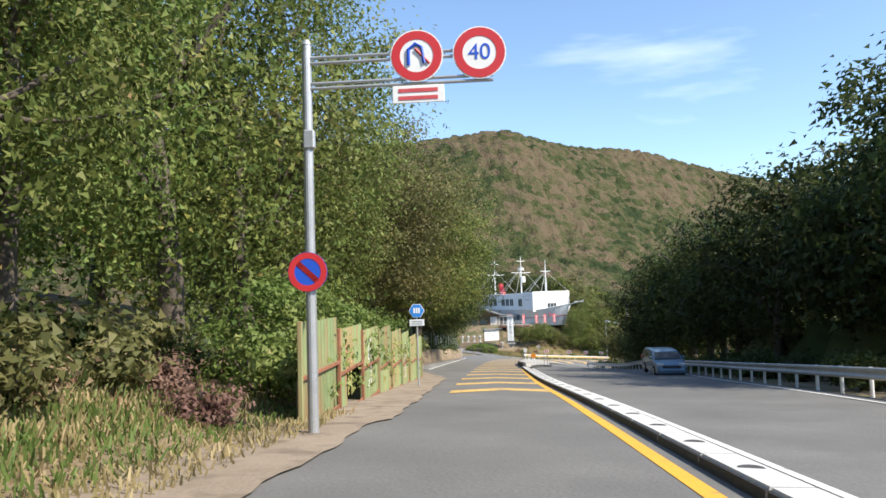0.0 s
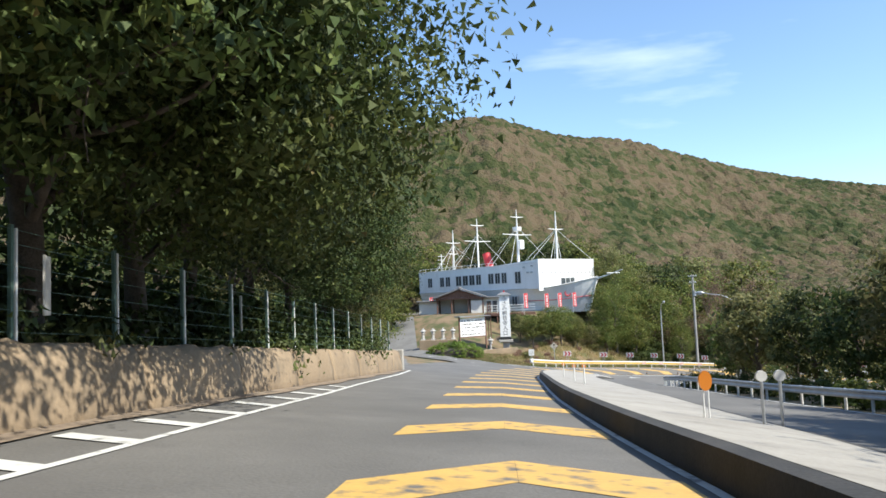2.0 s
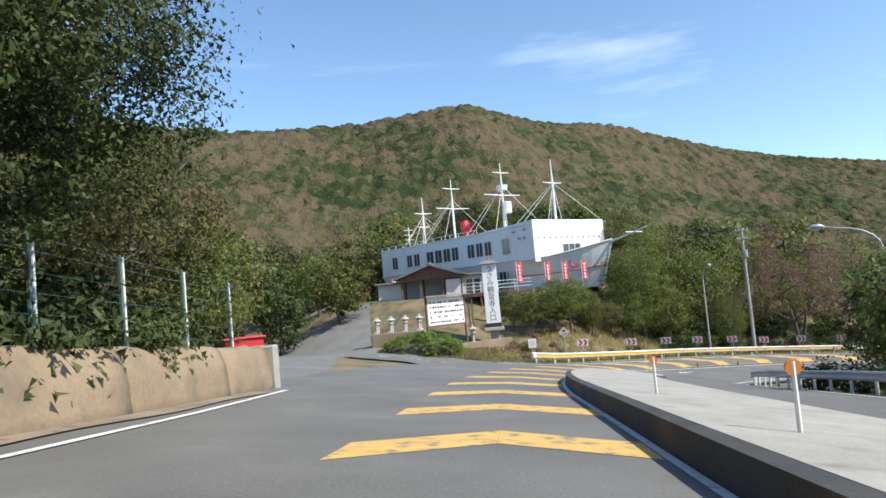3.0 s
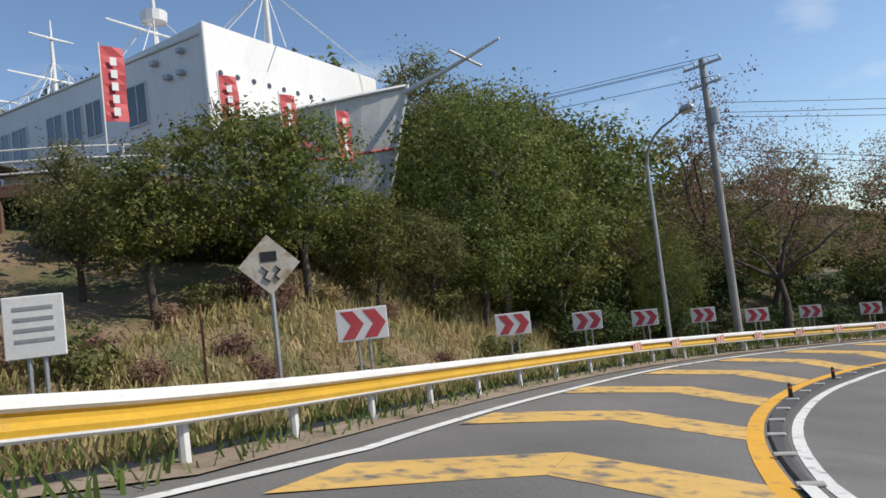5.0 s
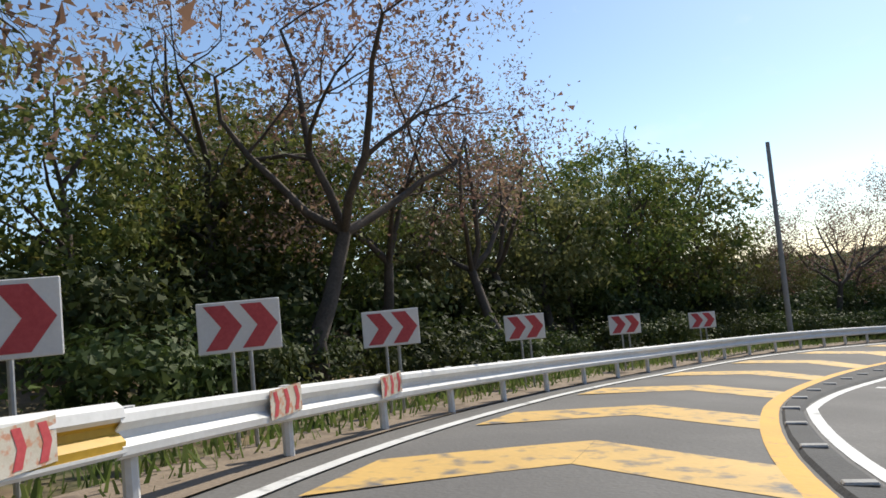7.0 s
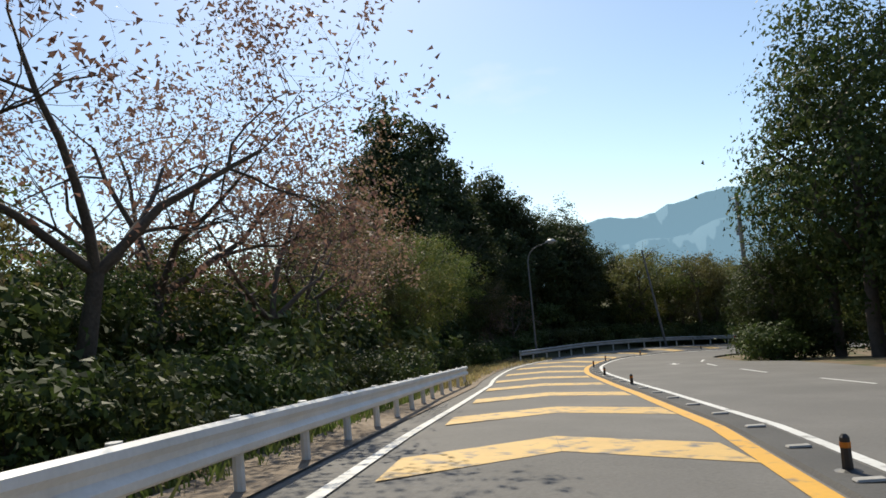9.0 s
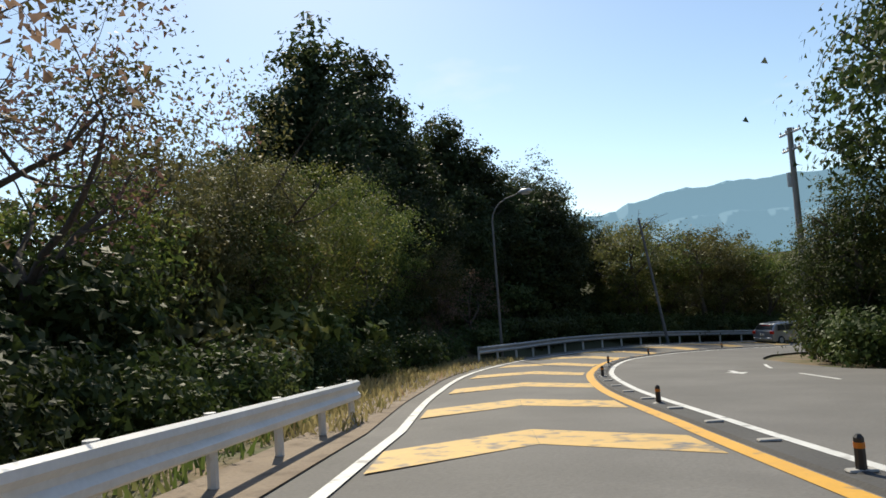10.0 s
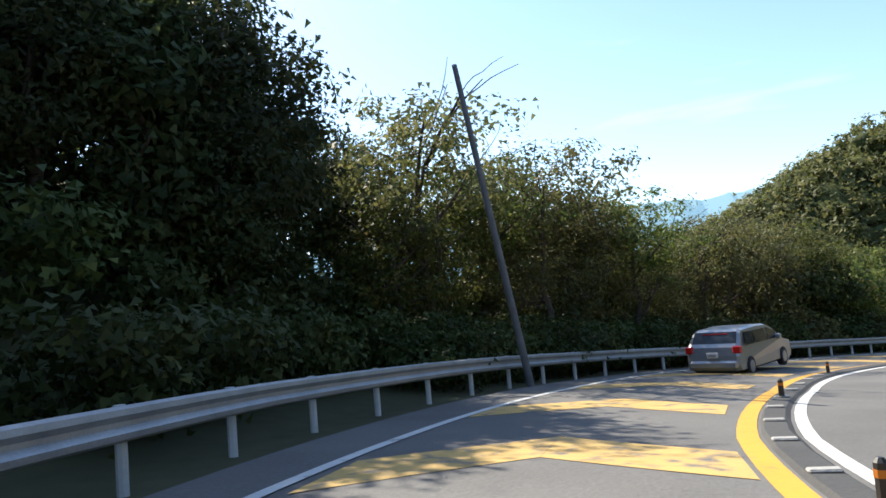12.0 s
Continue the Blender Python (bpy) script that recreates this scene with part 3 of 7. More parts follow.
CHEV_L = curve_of((60, -1.35), (112, -1.4), (129, -1.85), (142, -2.3), (165, -2.5), (185, -2.5), (212, -2.4), (225, -2.2), (245, -2.1), (262, -1.7), (285, -1.3), (300, -1.9), (400, -2))
CHEV_R = curve_of((60, 1.95), (104, 2.0), (114, 2.0), (130, 1.7), (160, 1.6), (245, 1.4), (262, 2.4), (284, 2.4), (300, 1.95), (400, 2.1))
CHEV_S = curve_of((0, 67.15), (21, 185.5), (22, 190.5), (25, 206.2), (26, 210.9), (28, 220.4), (29, 224.6), (30, 229.3), (52, 348))
for k in range(52):
    s = CHEV_S(k)
    b = Build()
    for (ua, sa), (ub, sb) in (((CHEV_L(s), 0.0), ((CHEV_L(s) + CHEV_R(s)) / 2, 1.75)), (((CHEV_L(s) + CHEV_R(s)) / 2 + 0.004, 1.75), (CHEV_R(s), 0.55))):
        q = len(b.v)
        for i in range(5):
            u, ds = ua + (ub - ua) * i / 4, sa + (sb - sa) * i / 4
            b.v += [tuple(on_road(s + ds, u, 0.006)), tuple(on_road(s + ds + 1.55, u, 0.006))]
        b.f += [(q + 2 * i, q + 2 * i + 2, q + 2 * i + 3, q + 2 * i + 1) for i in range(4)]
    b.part("chevron_marking", YELLOW_PAINT, road)


def road_line(name, s0, s1, mid, width, material, up=0.007):
    f = mid if callable(mid) else (lambda q: mid)
    return strip(Build(), s0, s1, lambda q: f(q) - width / 2, lambda q: f(q) + width / 2, up).part(name, material, road)


road_line("yellow_line", 20, 104, LINE_Y, 0.20, YELLOW_LINE)
road_line("yellow_line", 184, S_END - 1, LINE_YC, 0.24, YELLOW_LINE)
road_line("edge_line", 95, 153, LINE_WL, 0.16, WHITE_PAINT)
road_line("edge_line", 183, S_END - 1, LINE_WC, 0.16, WHITE_PAINT)
road_line("island_line", 103, 174, lambda q: ISLE_L(q) - 0.12, 0.13, WHITE_PAINT)
road_line("opposite_line", 20, 101, 2.98, 0.12, WHITE_PAINT)
road_line("opposite_line", 184, S_END - 1, LINE_WI, 0.16, WHITE_PAINT)
road_line("opposite_edge_line", 20, 260, lambda q: EDGE_R(q) - 0.8, 0.14, WHITE_PAINT)
# slanted bars between the edge line and the wall
s = 96.5
while s < 131:
    b = Build()
    k0, k1 = LINE_WL(s), WALL_U(s) + 0.75
    for i in range(5):
        u = k0 + (k1 - k0) * i / 4
        b.v += [tuple(on_road(s + 0.5 * i / 4, u, 0.006)), tuple(on_road(s + 0.45 + 0.5 * i / 4, u, 0.006))]
    b.f += [(2 * i, 2 * i + 1, 2 * i + 3, 2 * i + 2) for i in range(4)]
    b.part("hatch_bar", WHITE_PAINT, road)
    s += 2.15
for s in (268, 276, 284, 292):
    strip(Build(), s, s + 3.2, 8.4, 8.52, 0.006).part("lane_dash", WHITE_PAINT, road)
for i in range(6):
    strip(Build(), 233.5 + 2.1 * i, 233.5 + 2.1 * i + 0.35, lambda q: LINE_WI(q) + 0.35 - 0.9 * 0, lambda q: LINE_WI(q) + 1.25, 0.006, 0.35).part("hatch_bar", WHITE_PAINT, road)


def road_arrow(s, u, sc=1.0):
    b = Build()
    pts = [(-0.09, 1.2), (0.09, 1.2), (0.09, -0.2), (0.35, -0.2), (0, -1.3), (-0.35, -0.2), (-0.09, -0.2)]
    b.v += [tuple(on_road(s + y * sc, u + x * sc, 0.006)) for x, y in pts]
    b.f += [(6, 2, 1, 0), (5, 4, 3)]
    b.part("arrow_marking", WHITE_PAINT, road)


road_arrow(192.2, 3.9)
road_arrow(289, 7.0)
# old crack sealed with tar across the mouth of the bend
strip(Build(), 160, 184, lambda q: 1.7 + 0.02 * math.sin(q), lambda q: 1.75 + 0.03 * math.sin(q * 1.7), 0.004).part("crack_seal", ASPHALT_DARK, road)

# dirt verge on the near side
verge = tagged(strip(Build(), 5, 92, lambda q: -4.4, lambda q: EDGE_L(q) + (0.45 if 58 < q < 84 else 0.25) + 0.05 * math.sin(q * 1.3) + 0.04 * math.sin(q * 3.7), 0.012, 0.5).part("verge", DIRT), "brown dirt verge beside the asphalt", "verge", kind="structure")
strip(Build(), 84, 152, lambda q: WALL_U(q) - 0.05, lambda q: WALL_U(q) + 0.55 + 0.1 * math.sin(q), 0.014).part("dirt_strip", DIRT, verge)
shoulder = tagged(strip(Build(), 182, 300, lambda q: EDGE_L(q) - 1.0, lambda q: EDGE_L(q) + 0.03, 0.004).part("shoulder", DIRT), "dusty road shoulder under the guard rail", "verge", kind="structure")

# road up to the temple
LANE_GREY = surface("old_pale_asphalt", (0.12, 0.117, 0.11), (0.20, 0.195, 0.185), 0.4, 0.9, 0.4, fine=40.0, stain=(0.13, 0.125, 0.115), stain_at=(0.5, 0.75))
b = Build()
lane = [(8.5, 114.5, 8), (5.0, 126, 8.5), (1.5, 140, 6.5), (-1.5, 152, 5.0), (-2, 164, 5), (1, 174, 7)]
for x, y, w in lane:
    for k in range(5):
        px = x + (k / 2 - 1) * w
        sx_, ux_ = road_su(px, y)
        b.v.append((px, y, gz(px, y) + 0.13 if ux_ < EDGE_L(sx_) - 0.3 else on_road(sx_, ux_).z - 0.15))
b.f += [(5 * i + k, 5 * i + k + 1, 5 * i + k + 6, 5 * i + k + 5) for i in range(len(lane) - 1) for k in range(4)]
tagged(b.part("side_road", LANE_GREY, smooth=True), "pale grey lane climbing to the temple", "road", kind="structure")

# mouth of the lane: asphalt out to a curved white edge line
MOUTH = ((4.0, 145.6), (5.8, 143.2), (7.57, 141.24), (9.03, 139.82), (10.49, 138.4), (11.73, 137.45), (12.71, 137.08), (14.01, 137.16), (15.82, 137.72), (18.0, 139.25))
MOUTH_Y = curve_of(*MOUTH)


def flat_z(x, y):
    return max(on_road(*road_su(x, y)).z, gz(x, y) + 0.10) + 0.004


def world_ribbon(name, pts, offset, width, material, parent, lift):
    b = Build()
    for i, (x, y) in enumerate(pts):
        x0, y0 = pts[max(0, i - 1)]
        x1, y1 = pts[min(len(pts) - 1, i + 1)]
        n = math.hypot(x1 - x0, y1 - y0)
        nx_, ny_ = (y1 - y0) / n, -(x1 - x0) / n
        for k in (offset - width / 2, offset + width / 2):
            px_, py_ = x + nx_ * k * -1, y + ny_ * k * -1
            b.v.append((px_, py_, flat_z(px_, py_) + lift))
    b.f += [(2 * i, 2 * i + 1, 2 * i + 3, 2 * i + 2) for i in range(len(pts) - 1)]
    return b.part(name, material, parent)


fine_mouth = [(x, MOUTH_Y(x)) for x in np.arange(4.0, 18.01, 0.5)]
b = Build()
for x, y in fine_mouth:
    for k in range(9):
        yy = y - 9.0 * k / 8
        xx = x - 1.6 * k / 8
        b.v.append((xx, yy, flat_z(xx, yy) if road_su(xx, yy)[1] < EDGE_L(road_su(xx, yy)[0]) + 0.4 else on_road(*road_su(xx, yy)).z - 0.06))
b.f += [(9 * i + k, 9 * i + k + 1, 9 * i + k + 10, 9 * i + k + 9) for i in range(len(fine_mouth) - 1) for k in range(8)]
apron = tagged(b.part("lane_mouth", ASPHALT, smooth=True), "grey asphalt mouth of the temple lane", "road", kind="structure")
world_ribbon("edge_line", fine_mouth[:25], -0.15, 0.14, WHITE_PAINT, apron, 0.008)

# worn marks on the lane mouth
WORN_WHITE = paint_on_road("worn_white_paint", (0.55, 0.55, 0.54), (0.42, 0.42, 0.41), (0.42, 0.6))
for pts in ([(4.8, 137.5), (6.1, 136.3), (7.4, 134.95), (8.5, 133.7), (9.5, 132.7)], [(10.4, 126.5), (10.75, 126.45), (11.1, 126.4)], [(8.7, 127.65), (9.1, 127.62), (9.5, 127.6)]):
    world_ribbon("worn_mark", pts, 0.0, 0.13, WORN_WHITE, apron, 0.03)

# ---- median: kerb blocks, then the raised island ----
kerb = thing("median_kerb", "low white-topped kerb blocks along the median", "kerb")
kerb["kind"] = "structure"
s = 24.0
while s < 101:
    b = Build()
    fr = []
    for q in (s, s + 0.95, s + 1.9):
        a = on_road(q, 2.4)
        side = (on_road(q, 3.4) - a).normalized()
        fr.append((a, side, Vector((0, 0, 1))))
    b.sweep([(-0.24, -0.05), (-0.22, 0.11), (0.22, 0.11), (0.24, -0.05)], fr)
    blk = b.part("kerb_block", KERB_DARK, kerb)
    b = Build().sweep([(-0.20, 0.10), (-0.18, 0.14), (0.18, 0.14), (0.20, 0.10)], fr)
    b.part("white_cap", KERB_WHITE, blk)
    b = Build()
    c = on_road(s + 0.95, 2.4)
    b.tube([c + Vector((0, 0, 0.12)), c + Vector((0, 0, 0.142))], 0.13, 12)
    b.part("reflector_base", KERB_DARK, blk)
    s += 1.95

isle = thing("traffic_island", "raised concrete traffic island with a dark kerb face", "island")
isle["kind"] = "structure"
b, t = Build(), Build()
ss = steps(101, 180, 1.0)
for s in ss:
    h = 0.42 * min(1, (s - 100.2) / 2.0) * min(1, (180.5 - s) / 12 + 0.35)
    for u, up in ((ISLE_L(s) - 0.05, -0.1), (ISLE_L(s), h - 0.03), (ISLE_L(s) + 0.2, h), (ISLE_R(s) - 0.2, h * 0.5), (ISLE_R(s), h * 0.45), (ISLE_R(s) + 0.04, -0.1)):
        b.v.append(tuple(on_road(s, u, up)))
    t.v += [tuple(on_road(s, ISLE_L(s) + 0.21, h + 0.004)), tuple(on_road(s, ISLE_R(s) - 0.2, h * 0.5 + 0.004))]
b.f += [(6 * i + k, 6 * i + k + 1, 6 * i + k + 7, 6 * i + k + 6) for i in range(len(ss) - 1) for k in range(5)]
b.f += [tuple(range(5, -1, -1)), tuple(range(6 * len(ss) - 6, 6 * len(ss)))]
t.f += [(2 * i, 2 * i + 1, 2 * i + 3, 2 * i + 2) for i in range(len(ss) - 1)]
b.part("kerb_face", KERB_DARK, isle)
t.part("top_slab", CONCRETE, isle)

strip_m = Build()
ss = steps(184, S_END - 2, 1.5)
for s in ss:
    for f, up in ((LINE_YC(s) + 0.14, -0.02), (LINE_YC(s) + 0.2, 0.045), (LINE_WI(s) - 0.2, 0.045), (LINE_WI(s) - 0.1, -0.02)):
        strip_m.v.append(tuple(on_road(s, f, up)))
strip_m.f += [(4 * i + k, 4 * i + k + 1, 4 * i + k + 5, 4 * i + k + 4) for i in range(len(ss) - 1) for k in range(3)]
strip_m.f += [(3, 2, 1, 0)]
median = tagged(strip_m.part("median_strip", ASPHALT_DARK), "dark raised asphalt strip between the lanes", "median", kind="structure")
for i in range(70):
    s = 185.5 + 2.0 * i
    u = (LINE_YC(s) + LINE_WI(s)) / 2
    Build().box(-0.13, 0.13, -0.06, 0.06, 0.0, 0.035, at_road(s, u, 0.043), 0.015).part("road_stud", STONE, median)
b = Build()
for sa, sb, ua, ub in ((184.0, 187.5, 1.78, 1.78), (184.0, 187.0, 2.2, 2.2)):
    strip(b, sa, sb, lambda q: ua, lambda q: ua + 0.14, 0.06)
b.part("white_nose", WHITE_PAINT, median)

# flexible posts on the median
post = thing("median_bollard", "short dark flexible marker post on the median strip", "bollard", at_road(197.8, 1.95, 0.02), "median bollards")
Build().tube([(0, 0, 0), (0, 0, 0.03), (0, 0, 0.05)], [0.12, 0.12, 0.06], 10).part("base", BLACK, post)
Build().tube([(0, 0, 0.04), (0, 0, 0.33), (0, 0, 0.36)], [0.05, 0.045, 0.02], 8).part("post", BLACK, post)
Build().tube([(0, 0, 0.24), (0, 0, 0.29)], [0.05, 0.05], 8).part("band", ORANGE, post)
for s in (203.3, 256, 271.5, 278.6, 287.5, 295.5, 304, 313.5, 323, 333):
    copy_thing(post, at_road(s, (LINE_YC(s) + LINE_WI(s)) / 2, 0.02))

disc = thing("delineator", "orange round reflector on twin posts on the island", "marker", at_road(103.8, 3.2, 0.28), "island markers")
for x in (-0.07, 0.07):
    Build().tube([(x, 0, 0), (x, 0, 0.78)], 0.025, 8).part("leg", STEEL_WHITE, disc)
Build().tube([(0, -0.05, 0.72), (0, 0.05, 0.72)], 0.19, 16).part("reflector", ORANGE, disc)
low = copy_thing(disc, at_road(120, 3.85, 0.29))
low.scale = (0.62, 0.62, 0.95)
stake = thing("marker_post", "thin pale marker post on the island", "marker", at_road(137.4, 3.3, 0.33), "island posts")
Build().tube([(0, 0, 0), (0, 0, 0.85)], 0.03, 8).part("post", STEEL_WHITE, stake)
Build().tube([(0, -0.02, 0.78), (0, 0.02, 0.78)], 0.09, 12).part("reflector", ORANGE, stake)
for s, u in ((140.7, 3.1), (148, 3.0)):
    copy_thing(stake, at_road(s, u, 0.3))
pair = thing("delineator_pair", "twin pale reflectors on posts at the island edge", "marker", at_road(120, 5.0, 0.2))
for x in (-0.16, 0.16):
    Build().tube([(x, 0, 0), (x, 0, 0.9)], 0.03, 8).part("leg", STEEL, pair)
    Build().tube([(x, -0.03, 0.9), (x, 0.03, 0.9)], 0.1, 14).part("reflector", KERB_WHITE, pair)


# ---- guard rails ----
W_PROFILE = [(0.0, 0.0), (0.05, 0.03), (0.06, 0.09), (0.0, 0.15), (0.0, 0.2), (0.06, 0.26), (0.05, 0.32), (0.0, 0.35), (-0.012, 0.35), (0.035, 0.31), (0.045, 0.26), (-0.015, 0.2), (-0.015, 0.15), (0.045, 0.09), (0.035, 0.04), (-0.012, 0.0)]


def rail_frames(s0, s1, off, up, side):
    out = []
    for q in steps(s0, s1, 1.0):
        a = on_road(q, off(q), up)
        across = (on_road(q, off(q) + side) - on_road(q, off(q)))
        across.z = 0
        out.append((a, across.normalized(), Vector((0, 0, 1))))
    return out


def guard_rail(label, s0, s1, off, beam, side=1, length=4.0, posts=2.0, edges=None, post_mat=STEEL_WHITE, up=0.42):
    rail = thing("guard_rail", label, "guard rail")
    s = s0
    while s < s1 - 0.1:
        e = min(s + length, s1)
        fr = rail_frames(s, e + 0.03, off, up, side)
        bm = Build().sweep(W_PROFILE, fr).part("beam", beam(s) if callable(beam) else beam, rail)
        if edges and edges(s):
            Build().sweep([(-0.02, 0.225), (0.03, 0.225), (0.066, 0.258), (0.057, 0.325), (0.004, 0.364), (-0.02, 0.364)], fr).part("upper_band", STEEL_WHITE, bm)
            Build().sweep([(-0.02, -0.014), (0.03, -0.014), (0.058, 0.012), (0.06, 0.034), (-0.02, 0.034)], fr).part("lower_band", STEEL_WHITE, bm)
        s = e
    s = s0 + 0.25
    while s < s1:
        m = at_road(s, off(s) - side * 0.12, -0.25)
        p = Build().tube([(0, 0, 0), (0, 0, up + 0.6)], 0.06, 8, m=m).part("post", post_mat, rail)
        s += posts
    return rail


RAIL_U = curve_of((184, -4.3), (186, -3.85), (189, -3.8), (196, -3.68), (204, -3.62), (212, -3.36), (220, -3.22), (228, -3.0), (236, -2.9), (244, -3.0), (252, -3.05), (262, -2.85), (270, -2.85), (278, -2.55))
yellow = guard_rail("yellow and white guard rail round the bend on white posts", 184.2, 219.7, RAIL_U, RAIL_YELLOW, edges=lambda s: True)
white_rail = guard_rail("white corrugated guard rail along the outer bend", 219.7, 278, RAIL_U, STEEL_WHITE, up=0.38)
RAIL2_U = curve_of((296, -3.6), (302, -3.5), (308, -4.0), (400, -4.0))
guard_rail("grey guard rail below the wooded mound", 297, S_END - 3, RAIL2_U, STEEL)
guard_rail("shaded grey guard rail beside the opposite lane", 30, 172, lambda q: EDGE_R(q) + 0.45, STEEL, side=-1)
guard_rail("grey guard rail inside the bend", 172, 262, lambda q: EDGE_R(q) + 0.45, STEEL, side=-1, posts=4.0)
m = at_road(184.2, RAIL_U(184.2), 0.42)
Build().box(-0.14, 0.12, -0.32, 0.1, -0.03, 0.39, m, 0.06).part("end_cap", STEEL_WHITE, yellow)
# stickers with red bars at the joints
STICKER = surface("faded_sticker", (0.50, 0.44, 0.34), (0.66, 0.62, 0.54), 6.0, 0.5, 0.0, stain=(0.55, 0.28, 0.18), stain_at=(0.5, 0.6))
for s in (203.2, 205.7, 208.6, 211.1, 213.8, 216.3, 218.9, 221.7, 223.9):
    rl = yellow if s < 219.6 else white_rail
    m = at_road(s, RAIL_U(s) + 0.066, 0.44)
    st = Build().box(0.0, 0.006, -0.3, 0.3, 0.02, 0.30, m).part("sticker", STICKER, rl)
    for y in (-0.2, 0.0, 0.2):
        Build().add([(0.009, y - 0.05, 0.04), (0.009, y + 0.02, 0.04), (0.009, y + 0.06, 0.16), (0.009, y + 0.02, 0.28), (0.009, y - 0.05, 0.28), (0.009, y - 0.01, 0.16)], [(0, 1, 2, 5), (5, 2, 3, 4)], m).part("red_bar", RED_FADED, st)


# ---- arrow boards round the bend ----
def arrow_board(m):
    t = thing("arrow_board", "white board with red chevrons on two posts behind the guard rail", "road sign", m, "curve arrow boards")
    Build().box(-0.46, 0.46, -0.012, 0.012, -0.29, 0.29, None, 0.008).part("panel", WHITE, t)
    for x in (-0.16, 0.24):
        Build().add([(x - 0.22, -0.016, -0.25), (x + 0.01, -0.016, -0.25), (x + 0.19, -0.016, 0), (x + 0.01, -0.016, 0.25), (x - 0.22, -0.016, 0.25), (x - 0.04, -0.016, 0)], [(0, 1, 2, 5), (5, 2, 3, 4)]).part("chevron", RED_FADED, t)
    for x in (-0.1, 0.1):
        Build().tube([(x, 0.035, -1.7), (x, 0.035, 0.25)], 0.025, 8).part("post", STEEL, t)
    return t


def facing_back(s, u, up, back):
    p, q = on_road(s, u, up), on_road(s - back, 0)
    return pose(p.x, p.y, p.z, 0, 0, math.degrees(math.atan2(p.x - q.x, p.y - q.y)) * -1)


BOARDS = ((191.6, -4.6), (197.6, -4.42), (201.8, -4.41), (205.4, -4.4), (209.1, -4.3), (212.2, -4.0), (216.0, -4.2), (219.6, -4.1), (222.3, -4.05), (225.6, -3.95), (230.6, -3.8), (236.2, -3.7), (241.9, -3.75))
board = arrow_board(facing_back(*BOARDS[0], 1.5, 11))
for s, u in BOARDS[1:]:
    copy_thing(board, facing_back(s, u, 1.47 if s < 212 else 1.37, 9))

# ---- signs by the bend ----
p = on_road(189.35, -4.7)
dia = thing("diamond_sign", "weathered white diamond warning sign on a post", "road sign", facing_back(189.35, -4.7, 0, 12))
Build().tube([(0, 0.03, -0.3), (0, 0.03, 2.75)], 0.035, 8).part("post", STEEL, dia)
Build().add([(0, -0.01, 1.9), (0.45, -0.01, 2.35), (0, -0.01, 2.8), (-0.45, -0.01, 2.35), (0, 0.012, 1.9), (0.45, 0.012, 2.35), (0, 0.012, 2.8), (-0.45, 0.012, 2.35)], [(0, 1, 2, 3), (7, 6, 5, 4), (0, 4, 5, 1), (1, 5, 6, 2), (2, 6, 7, 3), (3, 7, 4, 0)]).part("plate", surface("weathered_sign", (0.42, 0.37, 0.28), (0.66, 0.63, 0.56), 2.5, 0.6, 0.1, stain=(0.36, 0.26, 0.15), stain_at=(0.5, 0.7)), dia)
mark = Build()
mark.box(-0.12, 0.12, -0.018, -0.011, 2.4, 2.55, None, 0.003)
mark.part("car_mark", BLACK, dia)
Build().tube([(-0.11, -0.015, 2.34), (-0.03, -0.015, 2.26), (-0.09, -0.015, 2.17), (0.0, -0.015, 2.1)], 0.018, 6).part("skid_mark", BLACK, dia)
Build().tube([(0.09, -0.015, 2.34), (0.15, -0.015, 2.27), (0.07, -0.015, 2.19), (0.13, -0.015, 2.12)], 0.018, 6).part("skid_mark", BLACK, dia)
Build().tube([(-1.1, 0.4, -0.4), (-1.1, 0.4, 1.9)], 0.022, 6).part("stake", RUST, dia)
box_sign = thing("notice_plate", "small white notice plate on two steel legs by the rail end", "sign", facing_back(186.6, -5.9, 0, 12))
for x in (-0.08, 0.08):
    Build().tube([(x, 0.03, -0.3), (x, 0.03, 1.65)], 0.025, 8).part("post", STEEL, box_sign)
Build().box(-0.31, 0.31, -0.02, 0.005, 1.0, 1.7, None, 0.01).part("plate", STEEL_WHITE, box_sign)
for z in (1.56, 1.44, 1.32, 1.2):
    Build().box(-0.2, 0.2, -0.026, -0.021, z - 0.02, z + 0.02).part("bar", STEEL, box_sign)


# ---- street lamps, poles, wires ----
def street_lamp(m, height=8.2, reach=2.6, label="grey curved street lamp behind the guard rail", thick=1.0, metal=STEEL):
    t = thing("street_lamp", label, "street lamp", m, "street lamps")
    pts = [(0, 0, -0.6), (0, 0, height * 0.5), (0, 0, height - 1.3)] + [(reach * (1 - math.cos(a)) * 0.8, 0, height - 1.3 + 1.2 * math.sin(a)) for a in (0.3, 0.6, 0.9, 1.2, 1.5)] + [(reach, 0, height + 0.05)]
    Build().tube(pts, [thick * k for k in (0.1, 0.085, 0.07, 0.06, 0.055, 0.05, 0.045, 0.04, 0.035)], 10).part("pole", metal, t)
    h = Build()
    h.tube([(reach - 0.1, 0, height + 0.03), (reach + 0.15, 0, height + 0.08), (reach + 0.5, 0, height + 0.06), (reach + 0.68, 0, height + 0.02)], [0.05, 0.13, 0.15, 0.05], 10)
    hd = h.part("lamp_head", STEEL, t, smooth=True)
    Build().tube([(reach + 0.12, 0, height - 0.02), (reach + 0.5, 0, height - 0.03)], [0.09, 0.1], 8).part("lens", KERB_WHITE, hd)
    Build().box(-0.14, 0.14, -0.14, 0.14, -0.6, 0.05, None, 0.03).part("footing", CONCRETE, t)
    return t


